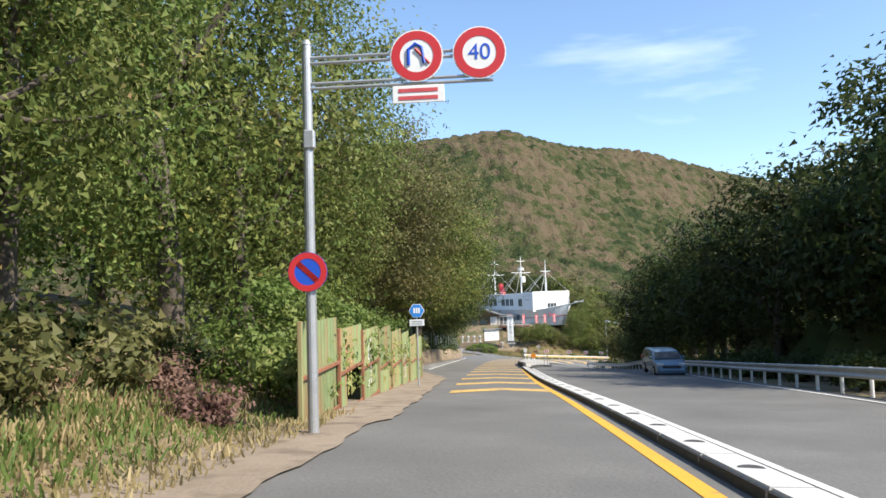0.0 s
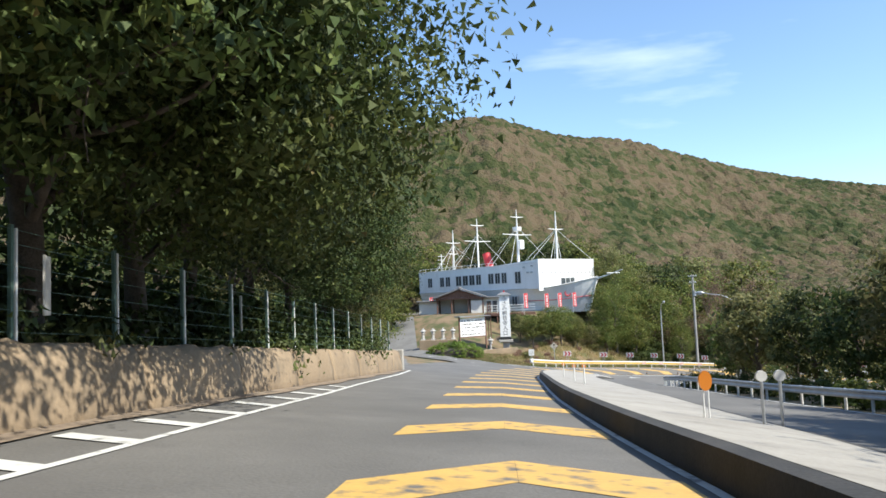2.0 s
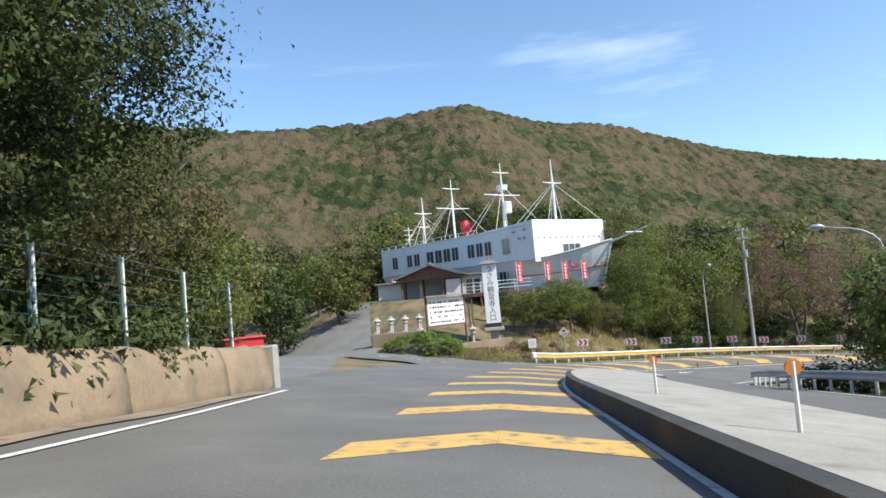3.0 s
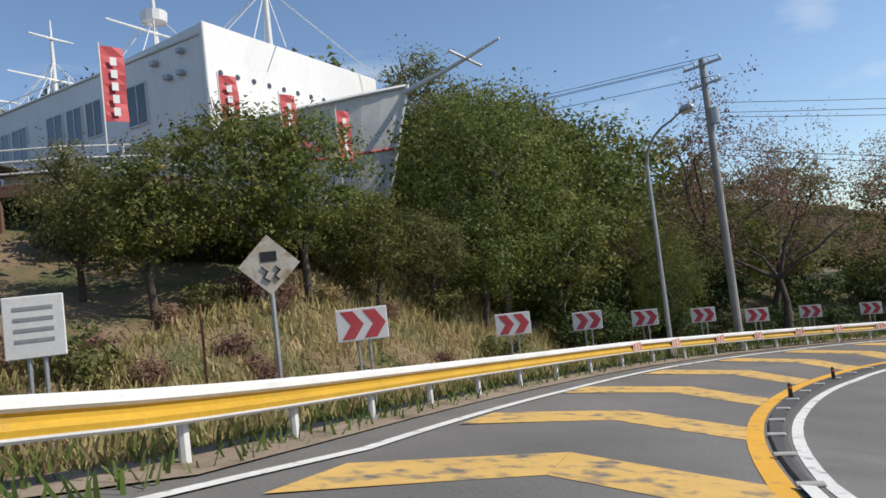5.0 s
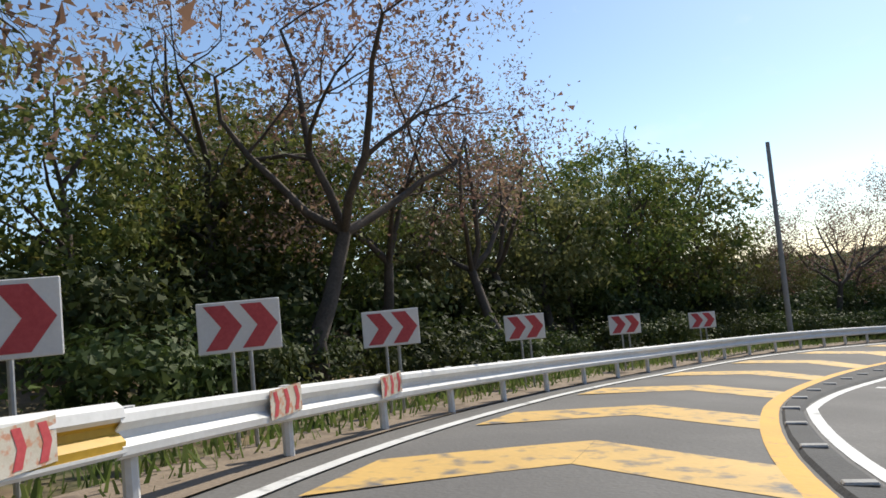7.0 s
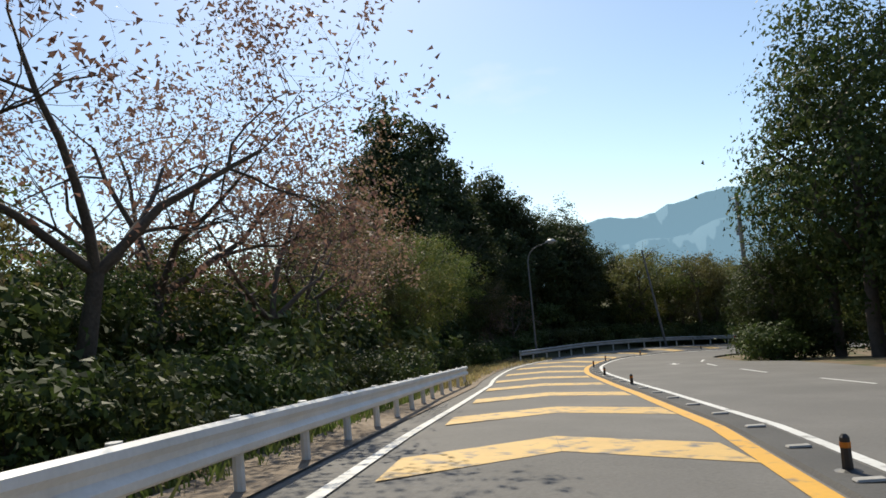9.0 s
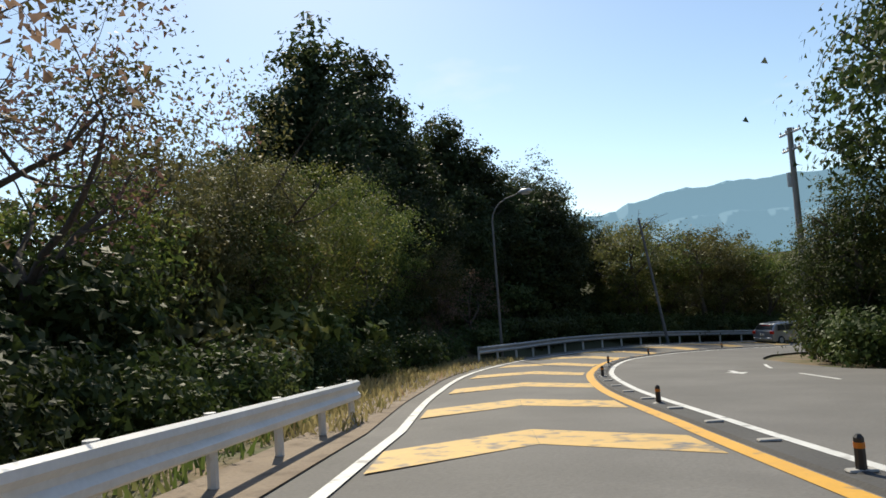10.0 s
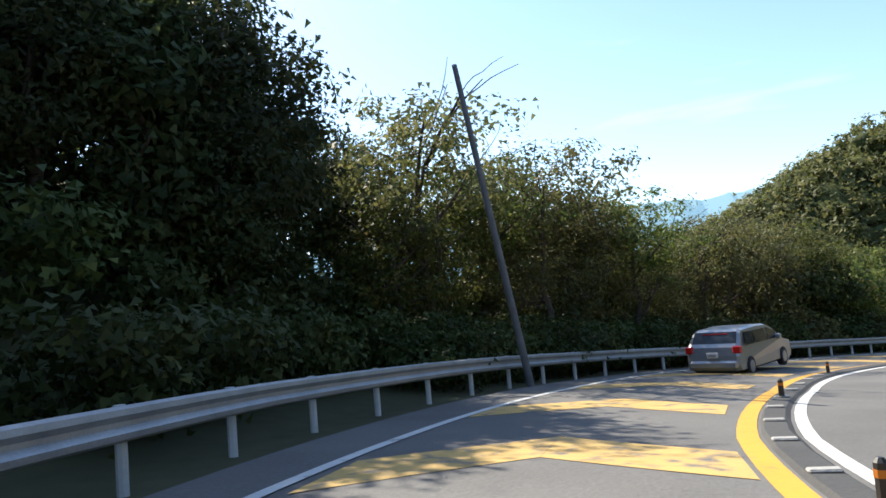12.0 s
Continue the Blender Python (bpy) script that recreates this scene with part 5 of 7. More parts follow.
for s in range(270, 300, 6):
    plant_su(GREEN_FAR, s, -13 - R.uniform(0, 2), 0.55)
for k in range(30):
    plant_su(DRY[:1] if k % 3 else DRY[1:] + BUSH[2:], R.uniform(186.5, 203), -5.4 - R.uniform(0, 4.5), R.uniform(0.4, 0.65))
for s in range(197, 207, 2):
    plant_su(BUSH_NEAR, s, -11.5 - R.uniform(0, 1.5), R.uniform(1.0, 1.4))
for s, u, k in ((276, -8.2, 0.9), (284.5, -9.4, 1.05)):
    plant_su(WISPY, s, u, k)
for s, u, k in ((268, -6.6, 1.05), (271.5, -7.6, 1.05), (265, -8.6, 1.15), (274.5, -9.5, 1.05), (268.5, -11, 1.3), (260, -7.4, 1.1)):
    plant_su(BARE[1:2] if s == 271.5 else BARE, s, u, k)
for s in range(256, 266, 2):
    plant_su(BUSH_NEAR, s, -7.6 - R.uniform(0, 2.0), R.uniform(1.2, 1.5))
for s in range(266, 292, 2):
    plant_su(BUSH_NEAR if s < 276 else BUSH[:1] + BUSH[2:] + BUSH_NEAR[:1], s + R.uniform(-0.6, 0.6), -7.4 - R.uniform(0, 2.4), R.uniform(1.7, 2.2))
for s, u, k in ((287.5, -8.0, 0.6), (292.5, -8.6, 0.66), (297.0, -9.4, 0.66), (283.5, -9.0, 0.42)):
    plant_su(OVER_LIT[:1] if s < 290 else OVER_LIT[1:], s, u, k)
plant_su(BARE[2:], 303, -7.2, 0.75)
# cedar mound beyond the last stretch
for k in range(40):
    a, r = R.uniform(0, 6.28), math.sqrt(R.random())
    x, y = 134 + 16 * r * math.cos(a), 92 + 15 * r * math.sin(a)
    tall = 0.7 + 0.55 * math.exp(-((x - 133) / 7) ** 2 - ((y - 97.5) / 6) ** 2)
    if road_su(x, y)[1] < -9:
        plant(CEDAR, x, y, tall * R.uniform(0.92, 1.05))
for x, y, k in ((121.5, 84, 0.66), (122.5, 88, 0.7), (121, 92, 0.68), (119.8, 96, 0.7), (124.5, 86, 0.65), (119.5, 100, 0.7), (126, 92, 0.78), (122, 102, 0.75), (122, 79, 0.6), (126, 80, 0.66), (119.5, 88, 0.6), (128, 99, 1.0), (131, 97, 1.15), (134, 98, 1.2)):
    plant(CEDAR_NEAR, x, y, k)
for s in range(296, 316, 3):
    plant_su(BUSH_NEAR, s, -9.2 - R.uniform(0, 1.5), 1.6)
for s in range(303, 330, 2):
    plant_su(BUSH_NEAR[1:], s, -6.2 - R.uniform(0, 1.4), 1.3)
# thick growth behind the rail of the last bend
for s in range(318, 352, 3):
    plant_su(GREEN[:2] if s < 340 else GREEN_FAR, s, -7.6 - R.uniform(0, 1.6), R.uniform(0.5, 0.66) if s < 340 else 0.62)
for s, u, k in ((319.5, -8.2, 0.95), (323, -8.6, 0.92), (327.5, -8.4, 0.88), (331.5, -7.8, 0.94), (337, -8.2, 0.85), (341, -8.0, 0.86), (346, -8.6, 0.86), (334, -12, 0.8), (325.2, -7.8, 1.0), (329.2, -9.2, 1.0)):
    plant_su(SPREAD, s, u, k)
for s, u, k in ((313.6, -9.4, 0.82), (314.8, -12.5, 0.85)):
    plant_su(CEDAR_NEAR, s, u, k)
for s in range(320, 372, 4):
    plant_su(GREEN_FAR, s, -12 - R.uniform(0, 3), R.uniform(0.7, 0.85))
for s in range(316, 372, 2):
    plant_su(BUSH_NEAR if s < 340 else BUSH, s, -5.4 - R.uniform(0, 1.2), 1.3)
for s in range(312, 350, 3):
    plant_su(BUSH_NEAR, s, -9 - R.uniform(0, 3), 1.8)
for s in range(350, 376, 4):
    plant_su(GREEN_FAR, s, -7.5 - R.uniform(0, 2), 0.5)
# right of the last stretch
for s in range(262, 288, 5):
    plant_su(DARK + GREEN_FAR[2:], s, EDGE_R(s) + 8 + R.uniform(0, 2), 1.2)
for s, u, k in ((303.5, 11.0, 0.5), (301.5, 12.2, 0.6), (306.5, 12.0, 0.6)):
    plant_su(DARK_NEAR, s, u, k)
for x, y, k in ((93.7, 96.0, 1.15), (90.7, 98.8, 1.2), (91.5, 91, 1.2)):
    plant(DARK_NEAR, x, y, k, 0, 1.15)
plant(DARK, 95.0, 86, 0.8)
for x, y in ((98.0, 95.7), (97.0, 98.2), (99.0, 93.2), (95.6, 100.2), (97, 92), (95, 95)):
    plant(BUSH_NEAR, x, y, 1.4)
for k in range(30):
    x, y = R.uniform(60, 102), R.uniform(8, 74)
    if road_su(x, y)[1] > 14:
        plant(GREEN_FAR, x, y, R.uniform(0.7, 1.0))


def grass_patch(label, n, where, size, leaf, seed):
    """Upright blades and weeds spread over an area; where() gives places."""
    rng = np.random.default_rng(seed)
    xy = np.array([where(rng) for _ in range(n)])
    z = ground_height(xy[:, 0], xy[:, 1])
    h = size * rng.uniform(0.5, 1.5, n)
    base = np.stack([xy[:, 0], xy[:, 1], z - 0.03], 1)
    lean = rng.normal(size=(n, 3)) * 0.35
    lean[:, 2] = 1
    top = base + lean * h[:, None]
    a = rng.uniform(0, 6.28, n)
    w = np.stack([np.cos(a), np.sin(a), np.zeros(n)], 1) * (0.06 * h + 0.012)[:, None]
    q = np.stack([base - w, base + w, top + w * 0.35, top - w * 0.35], 1)
    return tagged(quad_cloud("grass", q, leaf), label, "grass", kind="stuff")


def su_area(s0, s1, u0, u1):
    def where(rng):
        p = on_road(rng.uniform(s0, s1), rng.uniform(u0, u1))
        return p.x, p.y
    return where


grass_patch("dry grass and weeds on the near verge", 16000, su_area(46, 60, -8.5, -3.0), 0.2, GRASS, 1)
grass_patch("green weeds under the climbers", 9000, su_area(46, 60, -9, -3.8), 0.24, GRASS_GREEN, 2)
grass_patch("dry grass along the wall top", 5000, su_area(97, 154, -9.0, -7.7), 0.25, GRASS, 3)
def corner(rng):
    while True:
        x, y = rng.uniform(8.5, 24), rng.uniform(137, 150)
        if MOUTH_Y(x) + 0.35 < y < MOUTH_Y(x) + 9 and road_su(x, y)[1] < -4.4:
            return x, y


grass_patch("rough dry grass on the corner below the temple", 9000, corner, 0.16, GRASS, 4)
grass_patch("green grass on the corner below the temple", 8000, corner, 0.14, GRASS_GREEN, 5)
grass_patch("dry grass behind the first arrow boards", 15000, su_area(186, 206, -9.8, -4.5), 0.26, GRASS, 9)
grass_patch("grass under the guard rail", 9000, su_area(184, 280, -5.6, -3.5), 0.24, GRASS_GREEN, 6)
grass_patch("dry grass at the foot of the mound", 5000, su_area(276, 300, -5.5, -2.4), 0.25, GRASS, 7)

# ---- wooded hills: crowns too far off to count ----
def crown_field(label, hx, hy, lo, hi, material, seed, lift=0.42, sink=0.06):
    """Uneven domed crowns standing close together on the ground."""
    rng = np.random.default_rng(seed)
    n = len(hx)
    rad = rng.uniform(lo, hi, n)
    hz = ground_height(hx, hy)
    rings = ((0.0, lift, 1), (0.55, lift * 0.74, 7), (1.0, -0.22, 7))
    vs, k = [], 0
    for r, z, m in rings:
        a = 2 * np.pi * (np.arange(m) + 0.5 * k) / m + rng.uniform(0, 6.28, (n, 1))
        j = rng.uniform(0.7, 1.3, (n, m))
        vs.append(np.stack([hx[:, None] + rad[:, None] * r * j * np.cos(a), hy[:, None] + rad[:, None] * r * j * np.sin(a), hz[:, None] + rad[:, None] * (sink + z * rng.uniform(0.7, 1.4, (n, m)))], 2))
        k += 1
    v = np.concatenate(vs, 1)
    f = [(0, 1 + i, 1 + (i + 1) % 7) for i in range(7)]
    for q in (1,):
        for i in range(7):
            f += [(q + i, q + 7 + i, q + 7 + (i + 1) % 7), (q + i, q + 7 + (i + 1) % 7, q + (i + 1) % 7)]
    fs = (np.array(f)[None] + 15 * np.arange(n)[:, None, None]).reshape(-1, 3)
    me = bpy.data.meshes.new("hill_forest")
    me.vertices.add(15 * n)
    me.vertices.foreach_set("co", np.ascontiguousarray(v, dtype=np.float32).ravel())
    me.loops.add(3 * len(fs))
    me.loops.foreach_set("vertex_index", fs.astype(np.int32).ravel())
    me.polygons.add(len(fs))
    me.polygons.foreach_set("loop_start", np.arange(0, 3 * len(fs), 3, dtype=np.int32))
    me.update(calc_edges=True)
    me.polygons.foreach_set("use_smooth", [True] * len(fs))
    me.materials.append(material)
    return tagged(new("hill_forest", me), label, "forest", kind="stuff")


rng = np.random.default_rng(8)
wx, wy = np.arange(-440, 900, 2.9), np.concatenate([np.arange(206, 460, 2.8), np.arange(460, 1030, 4.0)])
gxx, gyy = np.meshgrid(wx, wy)
fx, fy = gxx.ravel(), gyy.ravel()
CELL = 8.6
jx, jy, jr = rng.uniform(0.1, 0.9, (260, 260)), rng.uniform(0.1, 0.9, (260, 260)), rng.uniform(0.7, 1.42, (260, 260))
ci, cj = np.floor(fx / CELL).astype(int), np.floor(fy / CELL).astype(int)
bump = np.zeros(len(fx))
for di in (-1, 0, 1):
    for dj in (-1, 0, 1):
        p, q = ci + di, cj + dj
        cx, cy, cr = (p + jx[p % 260, q % 260]) * CELL, (q + jy[p % 260, q % 260]) * CELL, jr[p % 260, q % 260]
        d2 = ((fx - cx) ** 2 + (fy - cy) ** 2) / (5.0 * cr) ** 2
        bump = np.maximum(bump, 5.2 * cr * np.sqrt(np.clip(1 - d2, 0, 1)))
fz = ground_height(fx, fy) + 0.6 + bump + rng.normal(size=len(fx)) * 0.45
fz[gyy.ravel() < 207] -= 4
m_ = len(wx)
fs = [(j * m_ + i, j * m_ + i + 1, (j + 1) * m_ + i + 1, (j + 1) * m_ + i) for j in range(len(wy) - 1) for i in range(m_ - 1)]
hill = mesh_object("hill_forest", np.stack([fx, fy, fz], 1).tolist(), fs, WOOD, smooth=True)
tagged(hill, "autumn wood of brown and green crowns covering the hill", "forest", kind="stuff")
N = 2000
hx, hy = rng.uniform(10, 130, N), rng.uniform(-70, 50, N)
keep = np.array([abs(road_su(x, y)[1]) > 19 for x, y in zip(hx, hy)])
crown_field("green wood on the hill inside the bend", hx[keep], hy[keep], 2.0, 3.8, HILL_GREEN, 21, 0.7, 0.1)
N = 2600
hx, hy = rng.uniform(128, 330, N), rng.uniform(-160, 190, N)
keep = np.array([road_su(x, y)[1] < -22 and math.hypot(x - 135, y - 92) > 18 for x, y in zip(hx, hy)])
crown_field("green wood falling away below the road", hx[keep], hy[keep], 2.6, 4.6, HILL_GREEN, 22, 0.7, 0.1)

# leafy crowns over the near face of the inner hill
n = 620
hx, hy = rng.uniform(62, 108, n), rng.uniform(-22, 48, n)
hx, hy = np.concatenate([hx, rng.uniform(98, 142, 520)]), np.concatenate([hy, rng.uniform(-14, 36, 520)])
keep = np.array([abs(road_su(x, y)[1]) > 17 for x, y in zip(hx, hy)])
hx, hy = hx[keep], hy[keep]
hz = ground_height(hx, hy)
pts = np.concatenate([clump_points(rng, (x, y, z + 2.0), (2.4, 2.4, 2.2), 8, 20, 0.55, 0.6, -0.3) for x, y, z in zip(hx, hy, hz)])
tagged(quad_cloud("hill_leaves", leaf_quads(pts, 0.38, rng), LEAF_OLIVE), "green and olive leaves of the wooded hill", "forest", kind="stuff")

# ---- mountains on the horizon: blue air haze painted in as tint and glow ----
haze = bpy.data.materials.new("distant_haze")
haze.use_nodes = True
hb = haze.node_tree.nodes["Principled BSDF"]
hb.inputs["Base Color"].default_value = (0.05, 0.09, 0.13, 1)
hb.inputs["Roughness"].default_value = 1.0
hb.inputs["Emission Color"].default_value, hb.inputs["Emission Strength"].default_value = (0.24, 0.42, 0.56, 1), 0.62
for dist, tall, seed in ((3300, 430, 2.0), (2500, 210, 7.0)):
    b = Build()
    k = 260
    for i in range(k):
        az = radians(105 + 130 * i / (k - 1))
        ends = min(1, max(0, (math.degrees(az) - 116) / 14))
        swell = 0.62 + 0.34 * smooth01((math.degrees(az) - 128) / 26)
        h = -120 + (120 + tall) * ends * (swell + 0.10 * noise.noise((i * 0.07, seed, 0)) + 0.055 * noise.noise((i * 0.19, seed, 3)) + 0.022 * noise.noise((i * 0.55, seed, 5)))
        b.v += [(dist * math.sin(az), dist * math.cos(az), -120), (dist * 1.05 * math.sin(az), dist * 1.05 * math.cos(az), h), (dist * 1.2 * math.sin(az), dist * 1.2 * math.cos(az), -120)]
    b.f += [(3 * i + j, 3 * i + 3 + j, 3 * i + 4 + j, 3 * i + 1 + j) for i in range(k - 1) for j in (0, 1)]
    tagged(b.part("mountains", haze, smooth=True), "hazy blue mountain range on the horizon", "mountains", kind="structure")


# ---- retaining wall and green fence ----
wall = thing("retaining_wall", "weathered earth-brown concrete retaining wall beside the road", "wall")
wall["kind"] = "structure"
s = 95.4
while s < 153.5:
    e = min(s + 5.0, 154.0)
    fr = []
    for q in steps(s + 0.012, e - 0.012, 0.5):
        a = on_road(q, WALL_U(q))
        across = on_road(q, WALL_U(q) + 1) - a
        across.z = 0
        h = min(1.0, 0.6 + (q - 95) / 9)
        fr.append((a, across.normalized(), Vector((0, 0, h))))
    rough = 0.03 * math.sin(s)
    ws = Build().sweep([(0.06, -0.25), (0.02, 0.2), (0.0, 0.5 + rough), (-0.08 + rough, 0.85), (-0.16, 1.12), (-0.26, 1.25), (-0.4, 1.31), (-0.62, 1.3), (-0.7, -0.25)], fr)
    for i, p in enumerate(ws.v):
        k = noise.noise((p[0] * 0.9, p[1] * 0.9, p[2] * 1.3)) + 0.5 * noise.noise((p[0] * 3.1, p[1] * 3.1, p[2] * 3.1))
        if 0 < i % 9 < 7 and 8 < i < len(ws.v) - 9:
            ws.v[i] = (p[0] + 0.10 * k, p[1], p[2] + (0.09 * k if i % 9 > 3 else 0))
    ws.part("wall_section", WALL_EARTH, wall, smooth=True)
    s = e
Build().box(-0.75, 0.08, -0.2, 0.25, -0.2, 1.33, at_road(154.2, WALL_U(154)), 0.05).part("end_pier", CONCRETE, wall)

fence = thing("green_fence", "green steel post fence on top of the wall", "fence")
s = 97.0
while s < 154:
    m = at_road(s, WALL_U(s) - 0.52)
    Build().box(-0.035, 0.035, -0.09, -0.02, 1.2, 3.15, m, 0.008).part("post", FENCE_GREEN, fence)
    Build().box(-0.03, 0.03, 0.03, 0.08, 1.2, 3.1, m, 0.008).part("post", STEEL_WHITE, fence)
    s += 2.9
for z in (1.45, 1.8, 2.15, 2.5, 2.85, 3.08):
    pts = [on_road(q, WALL_U(q) - 0.52, z) for q in steps(97, 153.5, 2.9)]
    Build().tube(pts, 0.006, 4).part("wire", FENCE_GREEN, fence)
for s in (111.5, 126.5, 118.0):
    nb = thing("notice_board", "pale notice board hung on the green fence", "sign", at_road(s, WALL_U(s) - 0.44, 0.0, -65), "fence notices")
    Build().box(-0.28, 0.28, -0.02, 0.02, 1.75, 2.75, None, 0.01).part("panel", PLASTER, nb)
    Build().box(-0.2, 0.2, -0.028, -0.022, 2.2, 2.6).part("sheet", WHITE, nb)

# ---- writing ----
def lettering(name, body, size, m, material, parent, extrude=0.004):
    cu = bpy.data.curves.new(name, "FONT")
    cu.body, cu.size, cu.extrude = body, size, extrude
    cu.align_x, cu.align_y = "CENTER", "CENTER"
    cu.materials.append(material)
    ob = new(name, cu)
    ob.parent = parent
    ob.matrix_local = m
    return ob


# ---- fence of rusty green sheet piling ----
sheet = thing("sheet_fence", "green steel sheet fence streaked with rust and old painted marks", "fence")
marks = random.Random(4)
edges = [57.6, 60.8, 63.8, 66.8, 69.9, 72.9, 75.8, 78.6, 81.2, 83.8, 86.6, 89.5, 92.4, 95.3]
for n, (s0, s1) in enumerate(zip(edges, edges[1:])):
    lift = marks.uniform(-0.06, 0.1)
    m0, m1 = on_road(s0, SHEET_U(s0)), on_road(s1, SHEET_U(s1))
    base_z = (m0.z + m1.z) / 2 + lift
    d = (m1 - m0)
    d.z = 0
    length = d.length
    along, out = d.normalized(), Vector((d.y, -d.x, 0)).normalized()

    def ribbed(b, z0, z1, l0, l1, push):
        """A sheet with trapezoid ribs."""
        xs, k = [], l0
        while k < l1 - 0.02:
            xs += [(k, 0.0), (k + 0.11, 0.0), (k + 0.15, 0.035), (k + 0.24, 0.035)]
            k += 0.28
        xs = [(min(x, l1), o) for x, o in xs] + [(l1, 0.0)]
        q = len(b.v)
        org = Vector((m0.x, m0.y, base_z))
        for x, o in xs:
            for z in (z0, z1):
                b.v.append(tuple(org + along * x + out * (o + push) + Vector((0, 0, z))))
            for z in (z0, z1):
                b.v.append(tuple(org + along * x + out * (o + push - 0.012) + Vector((0, 0, z))))
        w = len(xs)
        for i in range(w - 1):
            a = q + 4 * i
            b.f += [(a, a + 4, a + 5, a + 1), (a + 2, a + 3, a + 7, a + 6), (a + 1, a + 5, a + 7, a + 3), (a, a + 2, a + 6, a + 4)]
        return b

    top = 1.92 if n < 3 else 2.14 if n < 6 else 2.06 if n < 9 else 2.0
    ribbed(Build(), 0.93, top, 0.0, length - 0.03, 0.0).part("upper_sheet", SHEET_GREEN, sheet)
    if n != 1:
        ribbed(Build(), -0.02, 0.96, 0.0, length - 0.03, -0.03).part("lower_sheet", SHEET_GREEN, sheet)
    else:
        ribbed(Build(), -0.02, 0.96, 0.0, length * 0.35, -0.03).part("lower_sheet", SHEET_GREEN, sheet)
    org = Matrix.Translation((m0.x, m0.y, base_z)) @ Matrix(((along.x, -out.x, 0, 0), (along.y, -out.y, 0, 0), (0, 0, 1, 0), (0, 0, 0, 1)))
    Build().box(0.0, length - 0.04, -0.075, -0.037, 0.88, 0.965, org, 0.01).part("rust_rail", RUST, sheet)
    Build().box(0.0, length - 0.04, -0.05, -0.012, -0.1, 0.0, org, 0.01).part("sill", RUST, sheet)
    Build().box(-0.045, 0.025, -0.085, 0.0, -0.2, top + 0.03, org, 0.01).part("stanchion", RUST if n in (1, 2) else SHEET_GREEN, sheet)
    # old painted columns of writing, no longer legible
    if n == 4:
        for x, words in ((0.9, "目で用心"), (2.0, "火の")):
            for i, ch in enumerate(words):
                lettering("character", ch, 0.24, org @ pose(x, -0.045, 1.62 - 0.31 * i, 90, 0, 0), FADED_YELLOW, sheet)
    if n in (1, 2, 4, 5, 7, 8, 10):
        paint = WHITE_PAINT if n in (2, 5) else FADED_YELLOW
        for col in range(2):
            x = length * (0.42 if n == 4 else 0.35) + 0.36 * col
            for z in np.arange(0.35, 1.7, 0.24):
                if marks.random() < 0.8:
                    w = marks.uniform(0.06, 0.1)
                    Build().box(x - w, x + w, -0.045, -0.039, z, z + 0.03, org).part("paint_bar", paint, sheet)
                    Build().box(x - w * 0.8, x + w * 0.9, -0.045, -0.039, z + 0.11, z + 0.14, org).part("paint_bar", paint, sheet)
                    v = x + marks.uniform(-0.5, 0.5) * w
                    Build().box(v - 0.018, v + 0.018, -0.045, -0.039, z - 0.02, z + 0.17, org).part("paint_bar", paint, sheet)
Build().box(-0.1, 0.05, -0.06, 0.06, 0.0, 1.9, at_road(95.4, SHEET_U(95.3), -0.1), 0.02).part("end_post", RUST, sheet)


# ---- pole with traffic signs ----
def disc_part(b, x, z, r, y, thick=0.012, n=28):
    return b.tube([(x, y, z), (x, y - thick, z)], r, n)


def ring(b, x, z, r0, r1, y0, y1, n=28):
    k = len(b.v)
    for y in (y0, y1):
        for r in (r0, r1):
            b.v += [(x + r * math.cos(2 * math.pi * i / n), y, z + r * math.sin(2 * math.pi * i / n)) for i in range(n)]
    for i in range(n):
        j = (i + 1) % n
        b.f += [(k + 2 * n + i, k + 3 * n + i, k + 3 * n + j, k + 2 * n + j), (k + n + i, k + 3 * n + i, k + 3 * n + j, k + n + j), (k + i, k + j, k + 2 * n + j, k + 2 * n + i)]
    return b


signs = thing("sign_pole", "grey steel pole carrying round traffic signs on an arm", "sign pole", at_road(56.1, -2.85))
Build().tube([(0, 0, -0.3), (0, 0, 3.0), (0, 0, 6.15)], [0.085, 0.08, 0.075], 14).part("pole", STEEL, signs)
Build().tube([(0, 0, 6.14), (0, 0, 6.22)], [0.085, 0.05], 14).part("cap", STEEL, signs)
Build().box(-0.06, 0.12, -0.1, 0.02, 4.45, 4.75, None, 0.02).part("junction_box", STEEL, signs)
for z in (5.92, 5.83, 5.5, 5.42):
    Build().tube([(0, -0.02, z), (3.12 if z > 5.6 else 2.97, -0.02, z)], 0.028, 8).part("arm", STEEL, signs)
for x, txt in ((1.78, ""), (2.77, "40")):
    face = disc_part(Build(), x, 5.85, 0.42, -0.06).part("round_sign", WHITE, signs, "round white sign with a red rim")
    ring(Build(), x, 5.85, 0.265, 0.40, -0.073, -0.078).part("red_rim", RED, face)
    if txt:
        lettering("numerals", txt, 0.36, pose(x, -0.075, 5.85, 90, 0, 0), BLUE, face)
    else:
        Build().tube([(x - 0.13, -0.078, 5.7), (x - 0.13, -0.078, 5.95), (x - 0.02, -0.078, 6.04), (x + 0.08, -0.078, 5.98), (x + 0.12, -0.078, 5.72)], 0.03, 6).part("arrow_mark", BLUE, face)
        Build().tube([(x - 0.02, -0.08, 5.96), (x + 0.2, -0.08, 5.72)], 0.022, 6).part("slash", RED, face)
plate = Build().box(1.38, 2.2, -0.07, -0.05, 5.1, 5.38, None, 0.008).part("sub_plate", WHITE, signs)
for z in (5.3, 5.18):
    Build().box(1.48, 2.1, -0.078, -0.072, z - 0.03, z + 0.03).part("bar", RED_FADED, plate)
